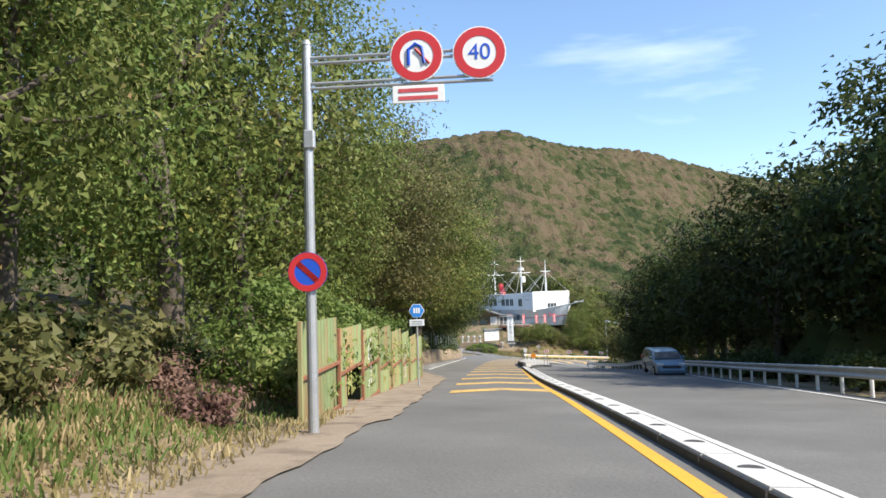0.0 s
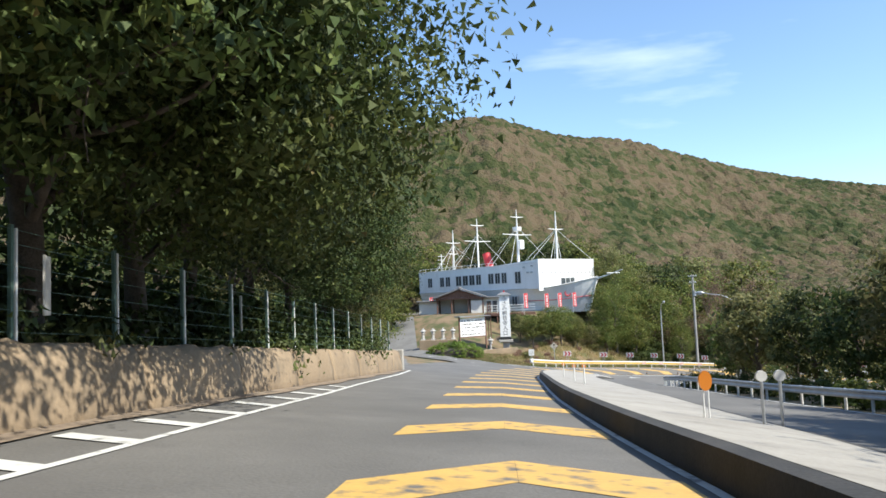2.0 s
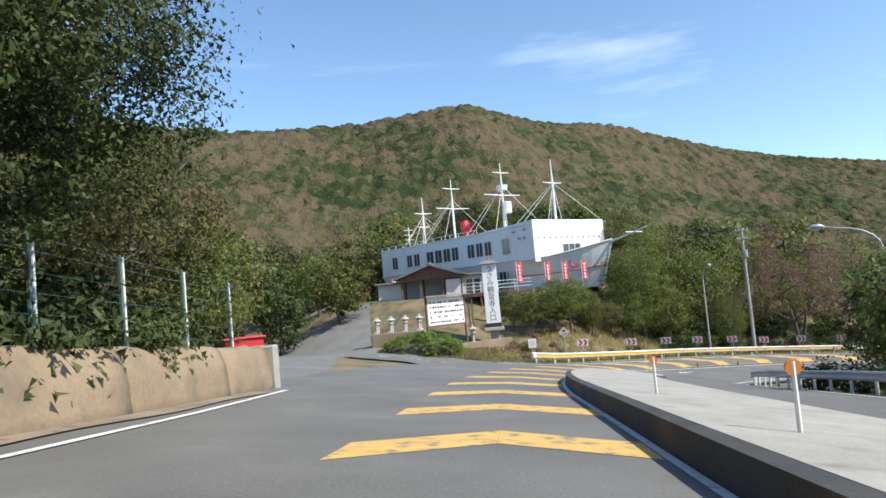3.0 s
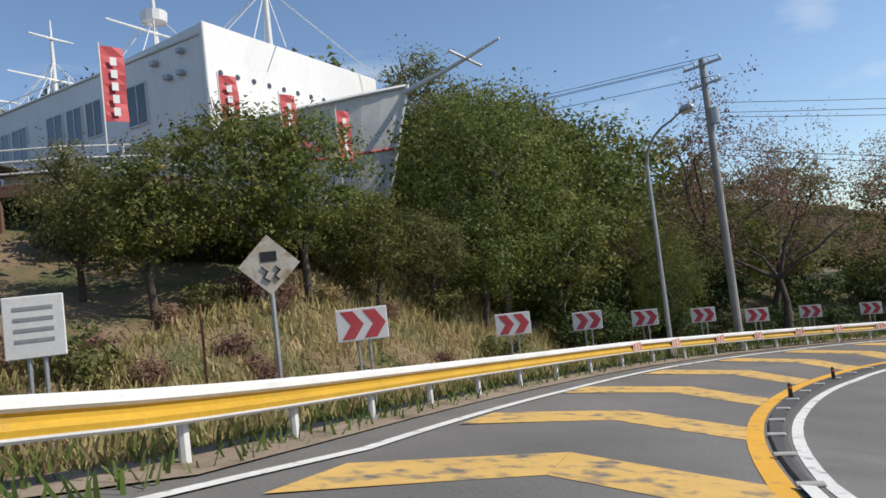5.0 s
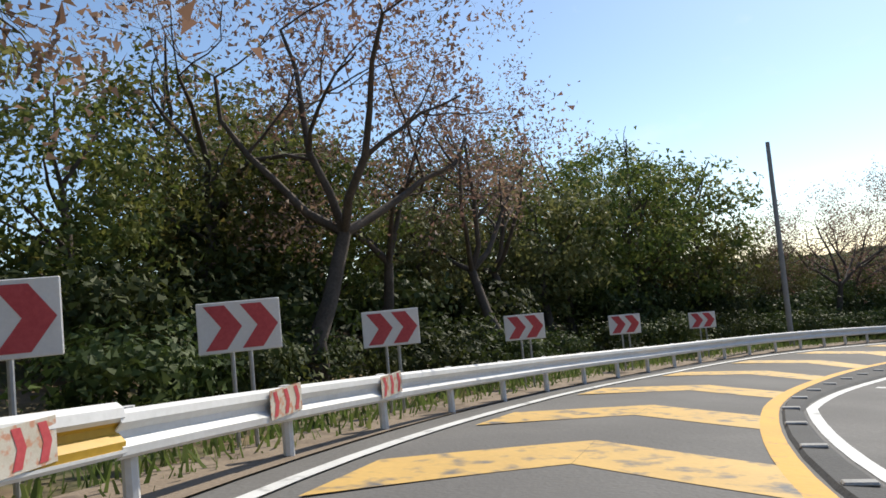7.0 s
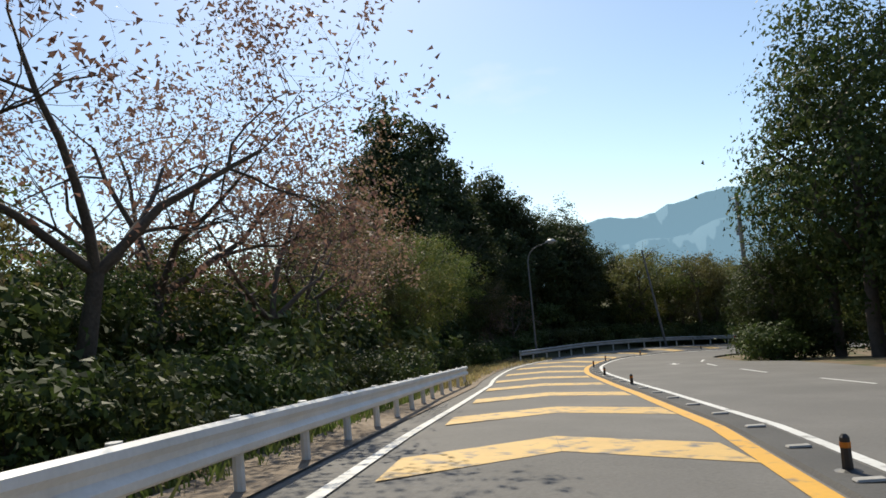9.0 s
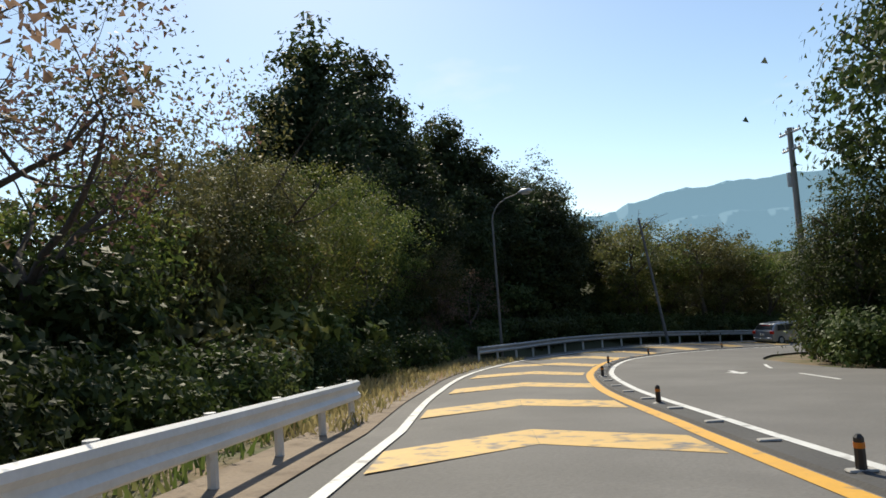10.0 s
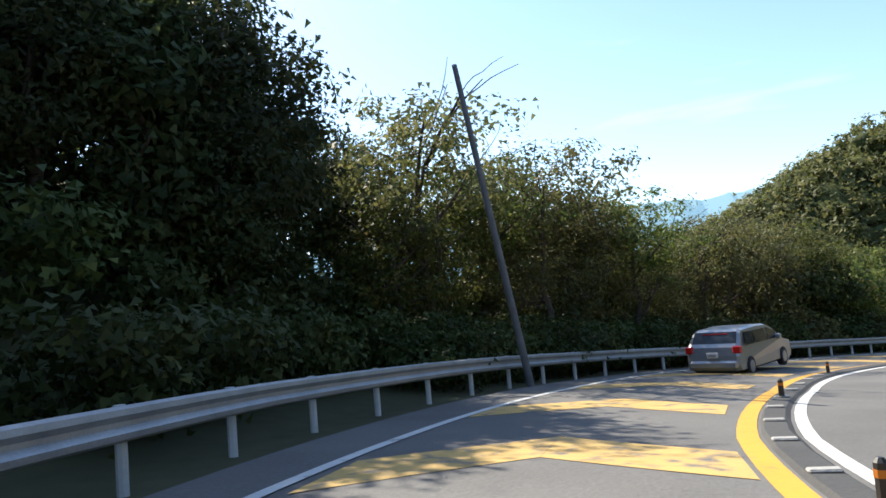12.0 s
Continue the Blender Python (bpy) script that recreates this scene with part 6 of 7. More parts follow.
np_face = disc_part(Build(), -0.02, 2.5, 0.31, -0.1).part("no_parking_sign", BLUE, signs, "round blue sign with a red rim and slash")
ring(Build(), -0.02, 2.5, 0.21, 0.305, -0.113, -0.118).part("red_rim", RED, np_face)
Build().add([(-0.21, -0.117, 2.62), (-0.16, -0.117, 2.69), (0.17, -0.117, 2.38), (0.12, -0.117, 2.31)], [(0, 1, 2, 3), (3, 2, 1, 0)]).part("slash", RED, np_face)
for z in (2.4, 2.62):
    Build().box(-0.1, 0.1, -0.1, 0.08, z - 0.02, z + 0.02, None, 0.006).part("bracket", STEEL, signs)

route = thing("route_sign", "blue hexagonal route sign with a white plate on a steel post", "road sign", at_road(72.0, -2.72))
Build().tube([(0, 0, -0.3), (0, 0, 3.05)], 0.035, 10).part("post", STEEL, route)
hexa = [(0.3 * math.cos(radians(60 * i)), 2.85 + 0.29 * math.sin(radians(60 * i))) for i in range(6)]
hx_ = Build().prism(hexa, -0.06, -0.04).part("hexagon", WHITE, route)
Build().prism([(0.93 * x, 2.85 + 0.93 * (z - 2.85)) for x, z in hexa], -0.066, -0.06).part("face", BLUE_LIGHT, hx_)
for x in (-0.09, 0.0, 0.09):
    Build().box(x - 0.03, x + 0.03, -0.072, -0.067, 2.76, 2.96).part("bar", WHITE, hx_)
rp = Build().box(-0.28, 0.28, -0.06, -0.04, 2.28, 2.52, None, 0.006).part("plate", PALE_BLUE, route)
for z in (2.45, 2.36):
    Build().box(-0.2, 0.2, -0.067, -0.061, z - 0.022, z + 0.022).part("bar", STEEL, rp)


# ---- the ship-shaped building ----
SHIP = pose(26.15, 165.6, -6.3, 0, 0, -144.6)
ship = thing("ship_building", "white building shaped like an old sailing ship with four masts", "building", SHIP)
HALF, STERN = 5.95, -29.9


def sheer(y):
    """Height of the hull's upper edge: level along the side, sweeping up to the bow."""
    return 3.35 + 1.3 * (max(0.0, y) / 5.8) ** 1.5 + 0.15 * max(0.0, -y - 8) / 22


def hull_half(y, k):
    """Half breadth of the hull at a place along it, at a share k of its height."""
    flare = 0.84 + 0.16 * k * k
    nose = 3.9 + 1.7 * k
    if y > -4:
        return HALF * flare * max(0.0, 1 - min(1, (y + 4) / (nose + 4)) ** (1.75 + 0.5 * k))
    return HALF * flare


b = Build()
rows_y = [STERN, -26, -21, -16, -11, -7, -5, -4]
share = [0.0, 0.28, 0.5, 0.75, 1.0]
along = [0.0, 0.12, 0.24, 0.36, 0.48, 0.6, 0.7, 0.79, 0.87, 0.93, 0.97, 1.0]
cols = [[(hull_half(y, k), y, -0.3 + (sheer(y) + 0.3) * k) for k in share] for y in rows_y[:-1]]
for a in along:
    ring_ = []
    for k in share:
        y = -4 + (7.9 + 1.7 * k) * a
        ring_.append((hull_half(y, k), y, -0.3 + (sheer(y) + 0.3) * k))
    cols.append(ring_)
n, half_n = len(share), len(cols) * len(share)
for side in (1, -1):
    k0 = len(b.v)
    for c in cols:
        b.v += [(side * x, y, z) for x, y, z in c]
    for i in range(len(cols) - 1):
        for j in range(n - 1):
            q = (k0 + i * n + j, k0 + (i + 1) * n + j, k0 + (i + 1) * n + j + 1, k0 + i * n + j + 1)
            b.f.append(q if side > 0 else q[::-1])
b.f += [tuple(range(n)) + tuple(half_n + j for j in range(n - 1, -1, -1))]
hull = b.part("hull", HULL, ship)
d = Build()
d.v = [(side * c[3][0] * 0.99, c[3][1], c[3][2]) for c in cols for side in (1, -1)]
d.f = [(2 * i, 2 * i + 2, 2 * i + 3, 2 * i + 1) for i in range(len(cols) - 1)]
d.part("foredeck", CONCRETE, hull)
for side in (1, -1):
    Build().tube([(side * (c[4][0] + 0.02), c[4][1], c[4][2]) for c in cols], 0.09, 6).part("strake", HULL_SHADE, hull)
    Build().tube([(side * (c[2][0] + 0.02), c[2][1], c[2][2]) for c in cols[7:]], 0.06, 6).part("stripe", RED_FADED, hull)
Build().tube([(0, 3.9, -0.2), (0, 4.5, 1.3), (0, 5.0, 2.9), (0, 5.65, 4.65)], [0.14, 0.13, 0.12, 0.1], 8).part("stem", HULL, hull)
# upper works: long deckhouse and the square front
house = Build().box(-HALF + 0.1, HALF - 0.02, STERN, -0.28, 3.2, 7.0, None, 0.03).part("deckhouse", HULL, ship)
Build().box(-HALF - 0.05, HALF + 0.03, -0.27, 0.0, 2.9, 7.52, None, 0.04).part("front_wall", HULL, ship)
for xx in (HALF - 0.15, -HALF + 0.15):
    Build().add([(xx - 0.08, -0.29, 6.95), (xx + 0.08, -0.29, 6.95), (xx + 0.08, -8.5, 6.95), (xx - 0.08, -8.5, 6.95), (xx - 0.08, -0.29, 7.5), (xx + 0.08, -0.29, 7.5), (xx + 0.08, -8.5, 7.12), (xx - 0.08, -8.5, 7.12)], [(3, 2, 1, 0), (4, 5, 6, 7), (0, 1, 5, 4), (1, 2, 6, 5), (2, 3, 7, 6), (3, 0, 4, 7)]).part("parapet", HULL, house)
Build().box(-HALF, HALF + 0.06, STERN - 0.1, -0.3, 7.002, 7.1, None, 0.03).part("roof_edge", HULL_SHADE, house)
for k in range(13):
    y = STERN + 0.2 + 1.7 * k
    Build().tube([(HALF - 0.1, y, 7.1), (HALF - 0.1, y, 7.55)], 0.03, 5).part("roof_post", STEEL_WHITE, house)
Build().tube([(HALF - 0.1, STERN + 0.2, 7.55), (HALF - 0.1, STERN + 20.6, 7.55)], 0.03, 5).part("roof_rail", STEEL_WHITE, house)


def window_part(x, y0, y1, z0, z1, parent):
    w = Build().box(x - 0.03, x + 0.025, y0, y1, z0, z1, None, 0.01).part("window", WINDOW, parent)
    fr = Build()
    for a, b2, c, d2 in ((y0 - 0.07, y1 + 0.07, z0 - 0.07, z0), (y0 - 0.07, y1 + 0.07, z1, z1 + 0.07), (y0 - 0.07, y0, z0, z1), (y1, y1 + 0.07, z0, z1), ((y0 + y1) / 2 - 0.03, (y0 + y1) / 2 + 0.03, z0, z1)):
        fr.box(x - 0.02, x + 0.05, a, b2, c, d2)
    fr.part("frame", HULL_SHADE, w)


for y0, y1 in ((-27.2, -26.0), (-23.7, -22.6), (-22.1, -20.9), (-19.3, -17.9), (-17.5, -16.2), (-15.8, -14.5), (-14.1, -12.9), (-11.1, -9.9), (-9.5, -8.4), (-8.0, -6.9)):
    window_part(HALF, y0, y1, 4.35, 5.9, house)
window_part(HALF, -5.0, -3.8, 4.2, 5.9, house)
for y0, y1 in ((-6.2, -5.1), (-8.4, -7.3)):
    window_part(HALF * 0.93 + 0.1, y0, y1, 1.0, 2.25, hull)
for i in range(12):
    x = HALF - 0.7 - 0.93 * i
    Build().tube([(x, 0.0, 5.5), (x, 0.03, 5.5)], 0.12, 10).part("porthole", WINDOW, ship)
fw = Build().box(-1.5, 1.5, -0.02, 0.03, 3.75, 4.75, None, 0.01).part("front_window", WINDOW, ship)
for x in (-1.55, -0.55, 0.45, 1.45):
    Build().box(x, x + 0.08, 0.0, 0.06, 3.72, 4.8).part("mullion", HULL_SHADE, fw)
for y, z in ((-3.0, 6.4), (-1.4, 5.6), (-2.2, 5.6), (-1.3, 6.5)):
    Build().box(HALF - 0.02, HALF + 0.28, y - 0.15, y + 0.15, z, z + 0.2, None, 0.02).part("floodlight", STEEL, house)
# masts: place along the ship, top, yards
MX = -1.5
for y, top, yards in ((-3.3, 15.2, ((12.3, 1.6),)), (-12.0, 16.5, ((15.2, 1.4), (12.3, 3.2))), (-22.2, 16.2, ((14.9, 1.5), (12.1, 3.0))), (-29.2, 14.9, ((12.4, 1.6), (10.4, 1.1)))):
    mast = Build().tube([(MX, y, 6.5), (MX, y, top - 3), (MX, y, top)], [0.17, 0.14, 0.05], 10).part("mast", STEEL_WHITE, ship)
    for z, w in yards:
        Build().tube([(MX - w, y, z + 0.1), (MX, y + 0.12, z), (MX + w, y, z + 0.1)], [0.05, 0.09, 0.05], 8).part("yard", STEEL_WHITE, mast)
    for x, dy, z in ((3.6, 4.2, top - 2.8), (-3.6, 4.2, top - 2.8), (3.6, -4.2, top - 2.8), (-3.6, -4.2, top - 2.8), (4.0, 2.4, top - 3.0), (4.0, -2.4, top - 3.0)):
        Build().tube([(MX, y, z), (MX + x, max(STERN, y + dy), 7.1)], 0.03, 5).part("stay", STEEL_WHITE, mast)
    if -20 < y < -5:
        Build().tube([(MX, y, 12.9), (MX, y, 13.0), (MX, y, 13.6)], [0.3, 0.7, 0.75], 12, cap=False).part("crows_nest", STEEL_WHITE, mast)
        Build().box(MX - 0.5, MX + 0.5, y + 0.3, y + 1.1, 9.9, 11.4, None, 0.1).part("lamp_box", STEEL_WHITE, mast)
Build().tube([(0.6, -16.6, 6.9), (0.6, -17.6, 9.6)], [0.72, 0.66], 14).part("funnel", RED, ship)
aerial = Build().tube([(1.5, -29.0, 7.0), (1.5, -29.0, 10.4)], 0.07, 6).part("aerial", STEEL_WHITE, ship)
for z in (8.6, 9.3, 10.0):
    Build().tube([(0.7, -29.0, z), (2.3, -29.0, z)], 0.04, 5).part("rung", STEEL_WHITE, aerial)
Build().tube([(0, 5.4, 4.3), (0, 7.6, 4.75), (0, 10.2, 5.4)], [0.14, 0.1, 0.05], 8).part("bowsprit", STEEL_WHITE, ship)
Build().tube([(-1.4, 8.6, 5.0), (1.4, 8.6, 5.0)], 0.06, 6).part("sprit_yard", STEEL_WHITE, ship)
lb = Build()
for i in range(17):
    a = 2 * math.pi * i / 16
    lb.v.append((0, 0.42 * math.cos(a), 0.42 * math.sin(a)))
lb = Build().tube(lb.v, 0.09, 6)
lb.v = [tuple(pose(2.75, 2.45, 2.5, 0, 0, 52) @ Vector(p)) for p in lb.v]
lb.part("red_ring", RED_FADED, hull)

# red and white banners in front of the hull
banner = thing("banner", "red and white upright cloth banner on a pole by the ship", "banner", pose(17.5, 152.2, -6.2, 0, 0, 15), "temple banners")
Build().tube([(0, 0, -0.2), (0, 0, 3.3)], 0.025, 6).part("pole", STEEL_WHITE, banner)
cl = Build()
for i in range(9):
    z = 3.2 - 0.3 * i
    cl.v += [(0.03, 0.02 * math.sin(i), z), (0.35, 0.05 * math.sin(i * 1.3), z), (0.68, 0.06 * math.cos(i * 1.1), z)]
cl.f += [(3 * i + j, 3 * i + 1 + j, 3 * i + 4 + j, 3 * i + 3 + j) for i in range(8) for j in (0, 1)]
cloth = cl.part("cloth", RED_FADED, banner)
for z in (2.7, 2.3, 1.9, 1.5, 1.1):
    Build().box(0.26, 0.44, -0.085, -0.08, z - 0.13, z + 0.13).part("bar", WHITE, banner)
for x, y in ((20.5, 153.8), (22.6, 155.6), (25.0, 157.5), (5.5, 170.5)):
    copy_thing(banner, pose(x, y, max(gz(x, y), -6.35), 0, 0, 15)).scale = (0.85, 0.85, 0.8)
banner.scale = (0.85, 0.85, 0.8)

# terrace railing and timber deck edge below the ship
rail = thing("terrace_railing", "white tube railing over a brown timber deck edge", "railing")
pts = [Vector((12.8, 157.5, -6.2)), Vector((16.2, 156.6, -6.2)), Vector((19.6, 156.4, -6.2))]
for a, c in zip(pts, pts[1:]):
    for z in (0.35, 0.7, 1.05):
        Build().tube([a + Vector((0, 0, z)), c + Vector((0, 0, z))], 0.03, 6).part("tube", STEEL_WHITE, rail)
    for k in (0, 0.5):
        p = a.lerp(c, k)
        Build().tube([p, p + Vector((0, 0, 1.1))], 0.035, 6).part("upright", STEEL_WHITE, rail)
        Build().tube([p + Vector((0, 0, -4.5)), p], 0.09, 6).part("deck_post", BROWN, rail)
    d = c - a
    m = Matrix.Translation(a) @ Matrix.Rotation(math.atan2(d.y, d.x), 4, "Z")
    Build().box(0, d.length, -0.1, 0.1, -0.35, 0.02, m, 0.02).part("deck_beam", BROWN, rail)
    Build().box(0, d.length, 0.1, 3.2, -0.12, 0.0, m).part("deck", BROWN, rail)

# ---- temple porch by the ship ----
porch = thing("temple_porch", "timber temple entrance with a grey gable roof and pale walls", "building", pose(10.2, 167.8, -6.35, 0, 0, -8))
porch.scale = (0.74, 0.74, 0.9)
for x in (-4.6, -1.7, 1.7, 4.6):
    for y in (-2.2, 2.4):
        Build().box(x - 0.13, x + 0.13, y - 0.13, y + 0.13, -0.3, 2.7, None, 0.02).part("column", BROWN, porch)
Build().box(-4.9, 4.9, -2.45, -2.2, 2.45, 2.75, None, 0.02).part("beam", BROWN, porch)
Build().box(-4.7, 4.7, 2.3, 2.5, 0, 2.7).part("back_wall", PLASTER, porch)
Build().box(2.2, 4.6, -2.3, -2.15, 0.0, 2.2).part("side_panel", PLASTER, porch)
rf = Build()
for sx in (1, -1):
    rf.prism([(0, 4.35), (sx * 5.6, 2.75), (sx * 5.7, 2.62), (sx * 5.6, 2.58), (0, 4.12)] if sx > 0 else [(0, 4.12), (-5.6, 2.58), (-5.7, 2.62), (-5.6, 2.75), (0, 4.35)], -3.4, 3.2)
roof = rf.part("roof", ROOF, porch)
Build().box(-0.16, 0.16, -3.5, 3.3, 4.2, 4.5, None, 0.04).part("ridge", ROOF, roof)
Build().prism([(-4.4, 2.76), (4.4, 2.76), (0, 4.05)], -2.6, -2.5).part("gable", BROWN, porch)
Build().box(4.7, 8.6, -1.5, 2.0, -0.3, 2.5, None, 0.03).part("annex_wall", PLASTER, porch)
Build().box(4.6, 8.9, -2.2, 2.3, 2.5, 2.75, None, 0.05).part("annex_roof", ROOF, porch)
Build().box(-8.5, -4.75, -0.8, 2.4, -0.3, 2.2, None, 0.03).part("annex_wall", PLASTER, porch)
Build().box(-8.9, -4.7, -1.6, 2.8, 2.2, 2.42, None, 0.05).part("annex_roof", ROOF, porch)
for x in (5.3, 6.5):
    Build().box(x, x + 0.9, -1.54, -1.49, 0.2, 2.0).part("window", WINDOW, porch)
shed = thing("red_kiosk", "small red kiosk with a white stripe beside the temple lane", "kiosk", pose(-7.5, 150.0, gz(-7.5, 150.0), 0, 0, 20))
Build().box(-1.6, 1.6, -1.0, 1.0, -0.3, 2.3, None, 0.08).part("body", RED, shed)
Build().box(-1.62, 1.62, -1.04, -1.0, 0.9, 1.4).part("stripe", WHITE, shed)
Build().box(-1.8, 1.8, -1.2, 1.2, 2.3, 2.45, None, 0.04).part("roof", RED_FADED, shed)

# ---- tall entrance sign ----
tower = thing("entrance_tower", "tall white four-sided temple sign with black brush writing", "sign", pose(14.4, 147.6, -9.05, 0, 0, -7))
Build().box(-0.62, 0.62, -0.42, 0.42, 0.2, 5.25, None, 0.02).part("shaft", WHITE, tower)
Build().box(-0.66, 0.66, -0.46, 0.46, -0.15, 0.2, None, 0.02).part("dark_band", BLACK, tower)
Build().box(-0.85, 0.85, -0.62, 0.62, -0.45, -0.15, None, 0.04).part("plinth", CONCRETE, tower)
Build().box(-0.35, 0.45, -0.3, 0.3, -3.2, -0.45, None, 0.04).part("pier", CONCRETE, tower)
cap = Build().add([(-0.95, -0.75, 5.3), (0.95, -0.75, 5.3), (0.95, 0.75, 5.3), (-0.95, 0.75, 5.3), (-0.3, -0.12, 5.62), (0.3, -0.12, 5.62), (0.3, 0.12, 5.62), (-0.3, 0.12, 5.62)], [(3, 2, 1, 0), (4, 5, 6, 7), (0, 1, 5, 4), (1, 2, 6, 5), (2, 3, 7, 6), (3, 0, 4, 7)])
cap.part("cap", ROOF, tower)
Build().tube([(0, 0, 5.6), (0, 0, 5.85)], [0.1, 0.06], 8).part("red_lamp", RED, tower)
for i, ch in enumerate("うさみ観音寺入口"):
    z = 4.85 - 0.6 * i
    lettering("character", ch, 0.62, pose(0, -0.424, z - 0.02, 90, 0, 0), BLACK, tower)
    lettering("character", ch, 0.56, pose(0.624, 0, z - 0.02, 90, 0, 90), BLACK, tower)

info = thing("notice_hoarding", "white notice hoarding under a small grey roof", "sign", pose(10.25, 145.3, -8.5, 0, 0, 33))
Build().box(-1.85, 1.85, -0.05, 0.05, 0.0, 2.15, None, 0.02).part("panel", WHITE, info)
for x in (-1.95, 1.95):
    Build().box(x - 0.08, x + 0.08, -0.08, 0.08, -1.6, 2.3, None, 0.01).part("post", BROWN, info)
Build().prism([(-2.3, 2.32), (2.3, 2.32), (2.3, 2.4), (-2.3, 2.44)], -0.6, 0.5).part("roof", ROOF, info)
Build().box(-1.9, 1.9, -0.09, 0.06, -0.12, 0.0).part("sill", BROWN, info)
tx = random.Random(9)
for row in range(5):
    z = 1.86 - 0.4 * row
    x = -1.65
    while x < 1.6:
        w = tx.uniform(0.1, 0.2)
        if tx.random() < 0.72:
            Build().box(x, x + w, -0.062, -0.052, z - tx.uniform(0.06, 0.1), z + tx.uniform(0.06, 0.1)).part("bar", BLACK, info)
        x += w + tx.uniform(0.04, 0.12)
post2 = thing("timber_post_pair", "pair of tall brown timber posts beside the entrance sign", "post", pose(12.7, 149.6, -9.6))
for x in (-0.18, 0.12):
    Build().box(x - 0.06, x + 0.06, -0.06, 0.06, -0.6, 4.9, None, 0.01).part("post", BROWN, post2)


def stone_lantern(m):
    t = thing("stone_lantern", "grey stone lantern with a wide cap beside the temple lane", "stone lantern", m, "stone lanterns")
    Build().box(-0.28, 0.28, -0.28, 0.28, -0.3, 0.18, None, 0.04).part("base", STONE, t)
    Build().tube([(0, 0, 0.15), (0, 0, 0.85)], [0.15, 0.13], 10).part("shaft", STONE, t)
    Build().tube([(0, 0, 0.85), (0, 0, 0.95), (0, 0, 1.02)], [0.16, 0.27, 0.27], 6).part("shelf", STONE, t)
    Build().tube([(0, 0, 1.0), (0, 0, 1.05), (0, 0, 1.28), (0, 0, 1.32)], [0.19, 0.21, 0.21, 0.19], 6).part("fire_box", STONE, t)
    Build().tube([(0, 0, 1.32), (0, 0, 1.38), (0, 0, 1.52), (0, 0, 1.6)], [0.42, 0.44, 0.2, 0.08], 6).part("cap", STONE, t)
    Build().tube([(0, 0, 1.58), (0, 0, 1.68), (0, 0, 1.8)], [0.06, 0.11, 0.02], 8).part("finial", STONE, t)
    return t


plinth = tagged(Build().box(-2.3, 2.3, -0.75, 0.75, -1.8, 0.0, pose(6.2, 148.9, -8.95, 0, 0, -10), 0.05).part("lantern_plinth", WALL_EARTH), "low earthen stone plinth carrying the lanterns", "plinth", kind="structure")
PL = pose(6.2, 148.9, -8.95, 0, 0, -10)
ln = stone_lantern(PL @ pose(-1.9, -0.35, 0.0))
ln.scale = (0.8, 0.8, 0.8)
for i in range(1, 8):
    copy_thing(ln, PL @ pose(-1.9 + 1.25 * (i % 4), -0.35 + 0.75 * (i // 4), 0.0)).scale = (0.8, 0.8, 0.8)
copy_thing(ln, pose(12.5, 147.4, gz(12.5, 147.4) + 0.1, 0, 0, 10)).scale = (0.9, 0.9, 0.9)

hedge = thing("hedge", "clipped round green hedge before the notice hoarding", "hedge", pose(7.9, 142.7, gz(7.9, 142.7), 0, 0, -15))
rng = np.random.default_rng(77)
p = clump_points(rng, (0, 0, 0.65), (3.4, 1.25, 1.2), 330, 100, 0.12, 0.8, -0.5)
quad_cloud("leaves", leaf_quads(p, 0.055, rng), LEAF_HEDGE, hedge)
Build().box(-2.5, 2.5, -0.6, 0.6, -0.2, 1.0, None, 0.3).part("core", BARK, hedge)
low = tagged(Build().box(-2.6, 2.6, -0.12, 0.12, -1.2, 0.55, pose(13.4, 146.6, -10.75, 0, 0, 22), 0.04).part("low_wall", WALL_EARTH), "low weathered concrete wall below the entrance sign", "wall", kind="structure")


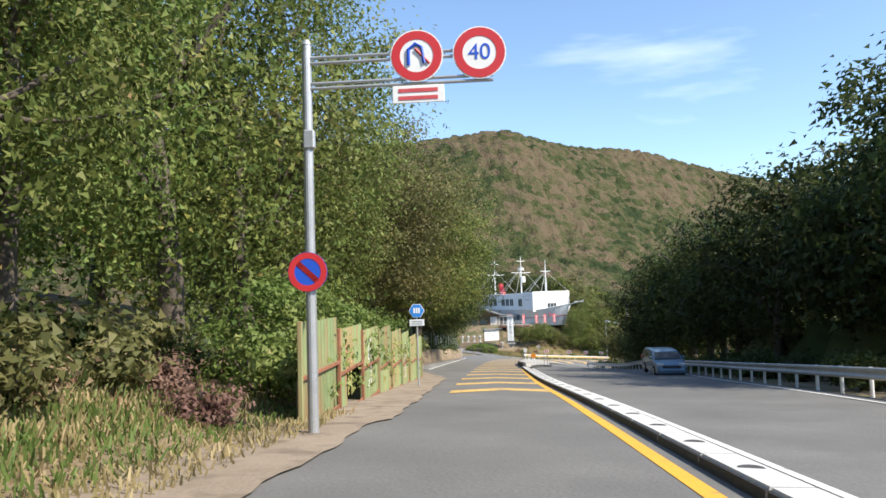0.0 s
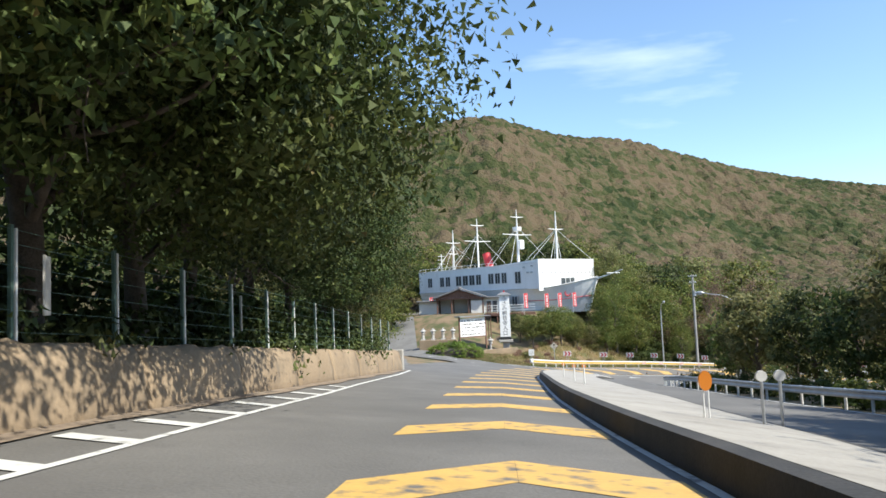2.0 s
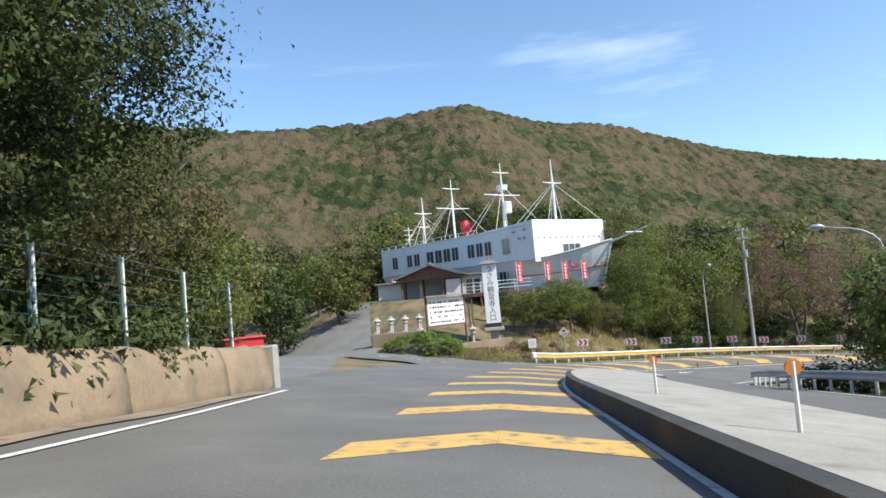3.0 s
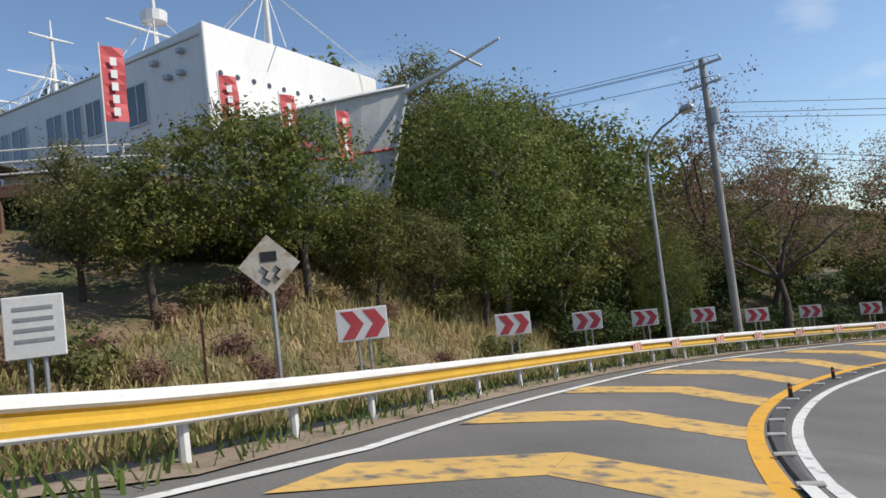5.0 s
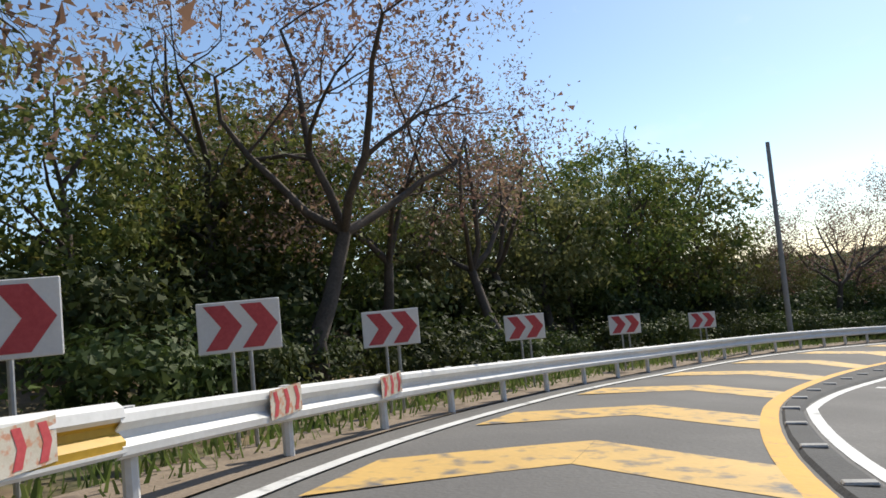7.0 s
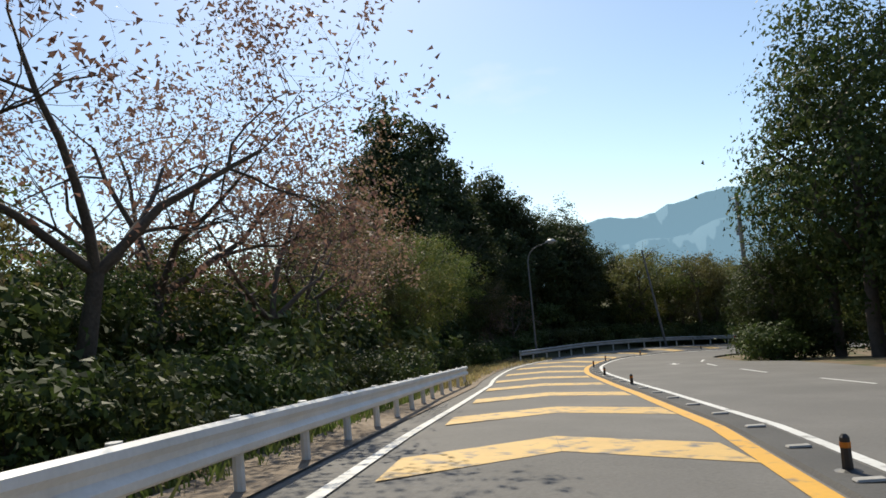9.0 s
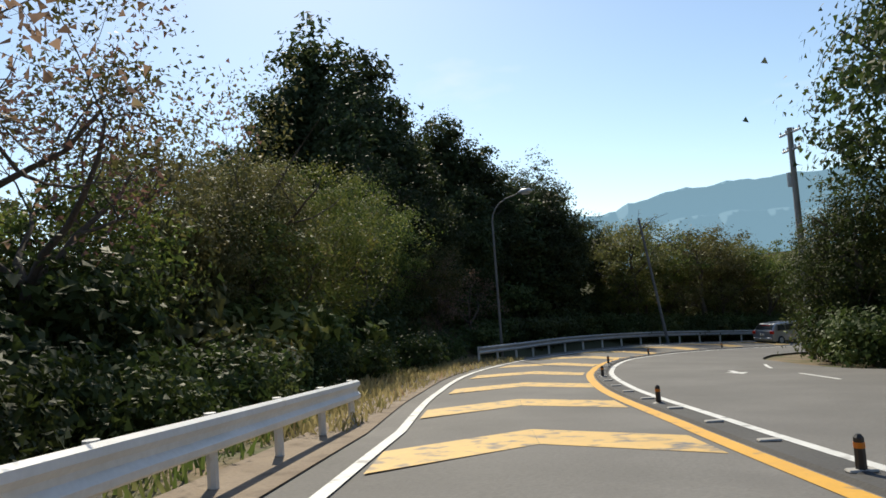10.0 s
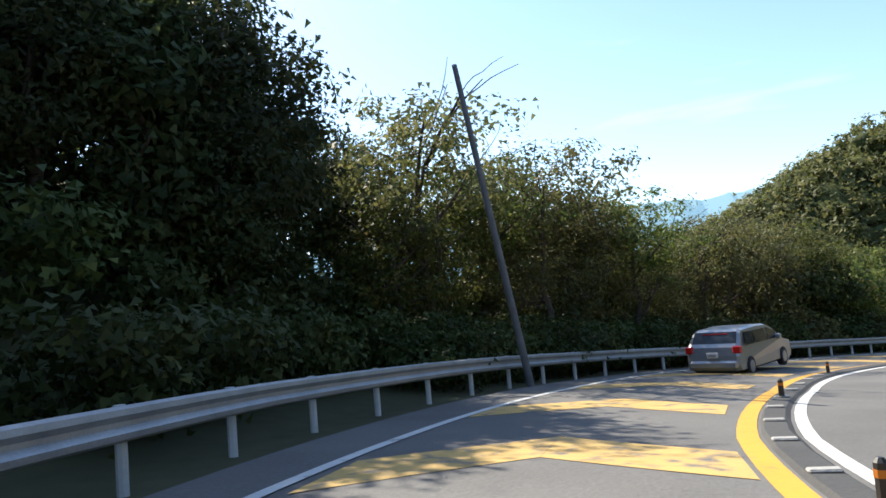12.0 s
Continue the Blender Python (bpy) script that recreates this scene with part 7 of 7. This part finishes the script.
# ---- cars ----
def make_car(label, paint, m, length=4.75, width=1.78, height=1.55, rear_red=True):
    t = thing("car", label, "car", m)
    L, W = length / 2, width / 2
    side = [(-L, 0.42), (-L + 0.03, 0.72), (-L + 0.1, 0.98), (-L + 0.42, 1.42), (-L + 0.6, height - 0.04), (-0.6, height), (0.35, height - 0.03), (0.75, height - 0.14), (L - 0.95, 0.98), (L - 0.25, 0.82), (L - 0.02, 0.62), (L, 0.38), (L - 0.1, 0.24), (-L + 0.08, 0.26)]

    def half(z, y):
        taper = 1 - 0.055 * max(0, abs(y) / L - 0.55) / 0.45
        return W * taper * (1.0 if z < 0.95 else 1 - 0.25 * (z - 0.95) / (height - 0.95) * 0.72)
    b = Build()
    n = len(side)
    rings = (-1.0, -0.86, 0.86, 1.0)
    for k in rings:
        for y, z in side:
            inset = 0.05 if abs(k) == 1 else 0.0
            zz = 0.62 + (z - 0.62) * (1 - inset)
            b.v.append((k * half(zz, y), y * (1 - inset * 0.35), zz))
    for r in range(3):
        b.f += [(r * n + i, (r + 1) * n + i, (r + 1) * n + (i + 1) % n, r * n + (i + 1) % n) for i in range(n)]
    b.f += [tuple(range(n - 1, -1, -1)) if False else tuple(range(n)), tuple(range(4 * n - 1, 3 * n - 1, -1))]
    body = b.part("body", paint, t)
    hx = half(1.2, -L + 0.3)

    def pane(name, pts):
        Build().add(pts, [tuple(range(len(pts))), tuple(range(len(pts) - 1, -1, -1))]).part(name, WINDOW, body)

    wr = half(1.15, -L + 0.3) * 0.9
    pane("rear_window", [(-wr, -L + 0.13, 1.02), (wr, -L + 0.13, 1.02), (wr * 0.93, -L + 0.43, 1.44), (-wr * 0.93, -L + 0.43, 1.44)])
    wf = half(1.1, L - 1.0) * 0.9
    pane("windscreen", [(-wf, L - 0.90, 1.0), (wf, L - 0.90, 1.0), (wf * 0.9, 0.78, height - 0.13), (-wf * 0.9, 0.78, height - 0.13)])
    for sx in (1, -1):
        for y0, y1, y2, y3 in ((-L + 0.55, -1.05, -1.05, -L + 0.72), (-0.98, 0.12, 0.12, -0.98), (0.2, 1.25, 0.68, 0.2)):
            x0, x1 = sx * (half(1.0, 0) * 0.985 + 0.012), sx * (half(1.4, 0) * 0.985 + 0.012)
            pane("side_window", [(x0, y0, 1.0), (x0, y1, 1.0), (x1, y2, height - 0.16), (x1, y3, height - 0.16)])
        lampz = Build().box(sx * (W - 0.13) - 0.12, sx * (W - 0.13) + 0.12, -L - 0.0, -L + 0.22, 0.80, 1.02, None, 0.03)
        lampz.part("tail_lamp", TAIL_RED, body)
        Build().box(sx * (W - 0.25) - 0.2, sx * (W - 0.25) + 0.2, L - 0.3, L - 0.06, 0.66, 0.82, None, 0.04).part("headlight", KERB_WHITE, body)
        Build().box(sx * (W + 0.06) - 0.09, sx * (W + 0.06) + 0.09, 0.82, 0.98, 0.98, 1.13, None, 0.03).part("mirror", paint, body)
        for y in (-L + 0.85, L - 0.88):
            tyre = Build().tube([(-0.1, 0, 0), (-0.085, 0, 0), (0.085, 0, 0), (0.1, 0, 0)], [0.27, 0.315, 0.315, 0.27], 20, m=pose(sx * (W - 0.1), y, 0.315)).part("wheel", TYRE, t)
            rim = Build().tube([(sx * 0.095, 0, 0), (sx * 0.112, 0, 0)], [0.2, 0.18], 16, m=pose(sx * (W - 0.1), y, 0.315)).part("rim", STEEL, tyre)
    Build().box(-W + 0.12, W - 0.12, -L - 0.05, -L + 0.2, 0.3, 0.58, None, 0.07).part("rear_bumper", paint, body)
    Build().box(-W + 0.12, W - 0.12, L - 0.2, L + 0.04, 0.26, 0.55, None, 0.07).part("front_bumper", paint, body)
    gr = Build().box(-0.5, 0.5, L - 0.06, L + 0.02, 0.58, 0.72, None, 0.02).part("grille", BLACK, body)
    pl = Build().box(-0.17, 0.17, -L - 0.035, -L + 0.02, 0.66, 0.83, None, 0.006).part("plate", WHITE, body)
    Build().box(-0.12, 0.12, -L - 0.042, -L - 0.036, 0.70, 0.77).part("bar", STEEL, pl)
    Build().box(-0.4, 0.4, -L + 0.36, -L + 0.41, 1.36, 1.39, None, 0.008).part("brake_lamp", TAIL_RED, body)
    Build().box(-W + 0.25, W - 0.25, -L + 0.1, L - 0.1, 0.16, 0.3).part("underbody", BLACK, body)
    return t


make_car("silver grey minivan driving ahead in the lane", SILVER, at_road(325.6, -0.3, 0.0))
make_car("blue grey hatchback coming up the opposite lane", CAR_BLUE, at_road(87.4, 10.0, 0.0, 180), 4.2, 1.7, 1.5)
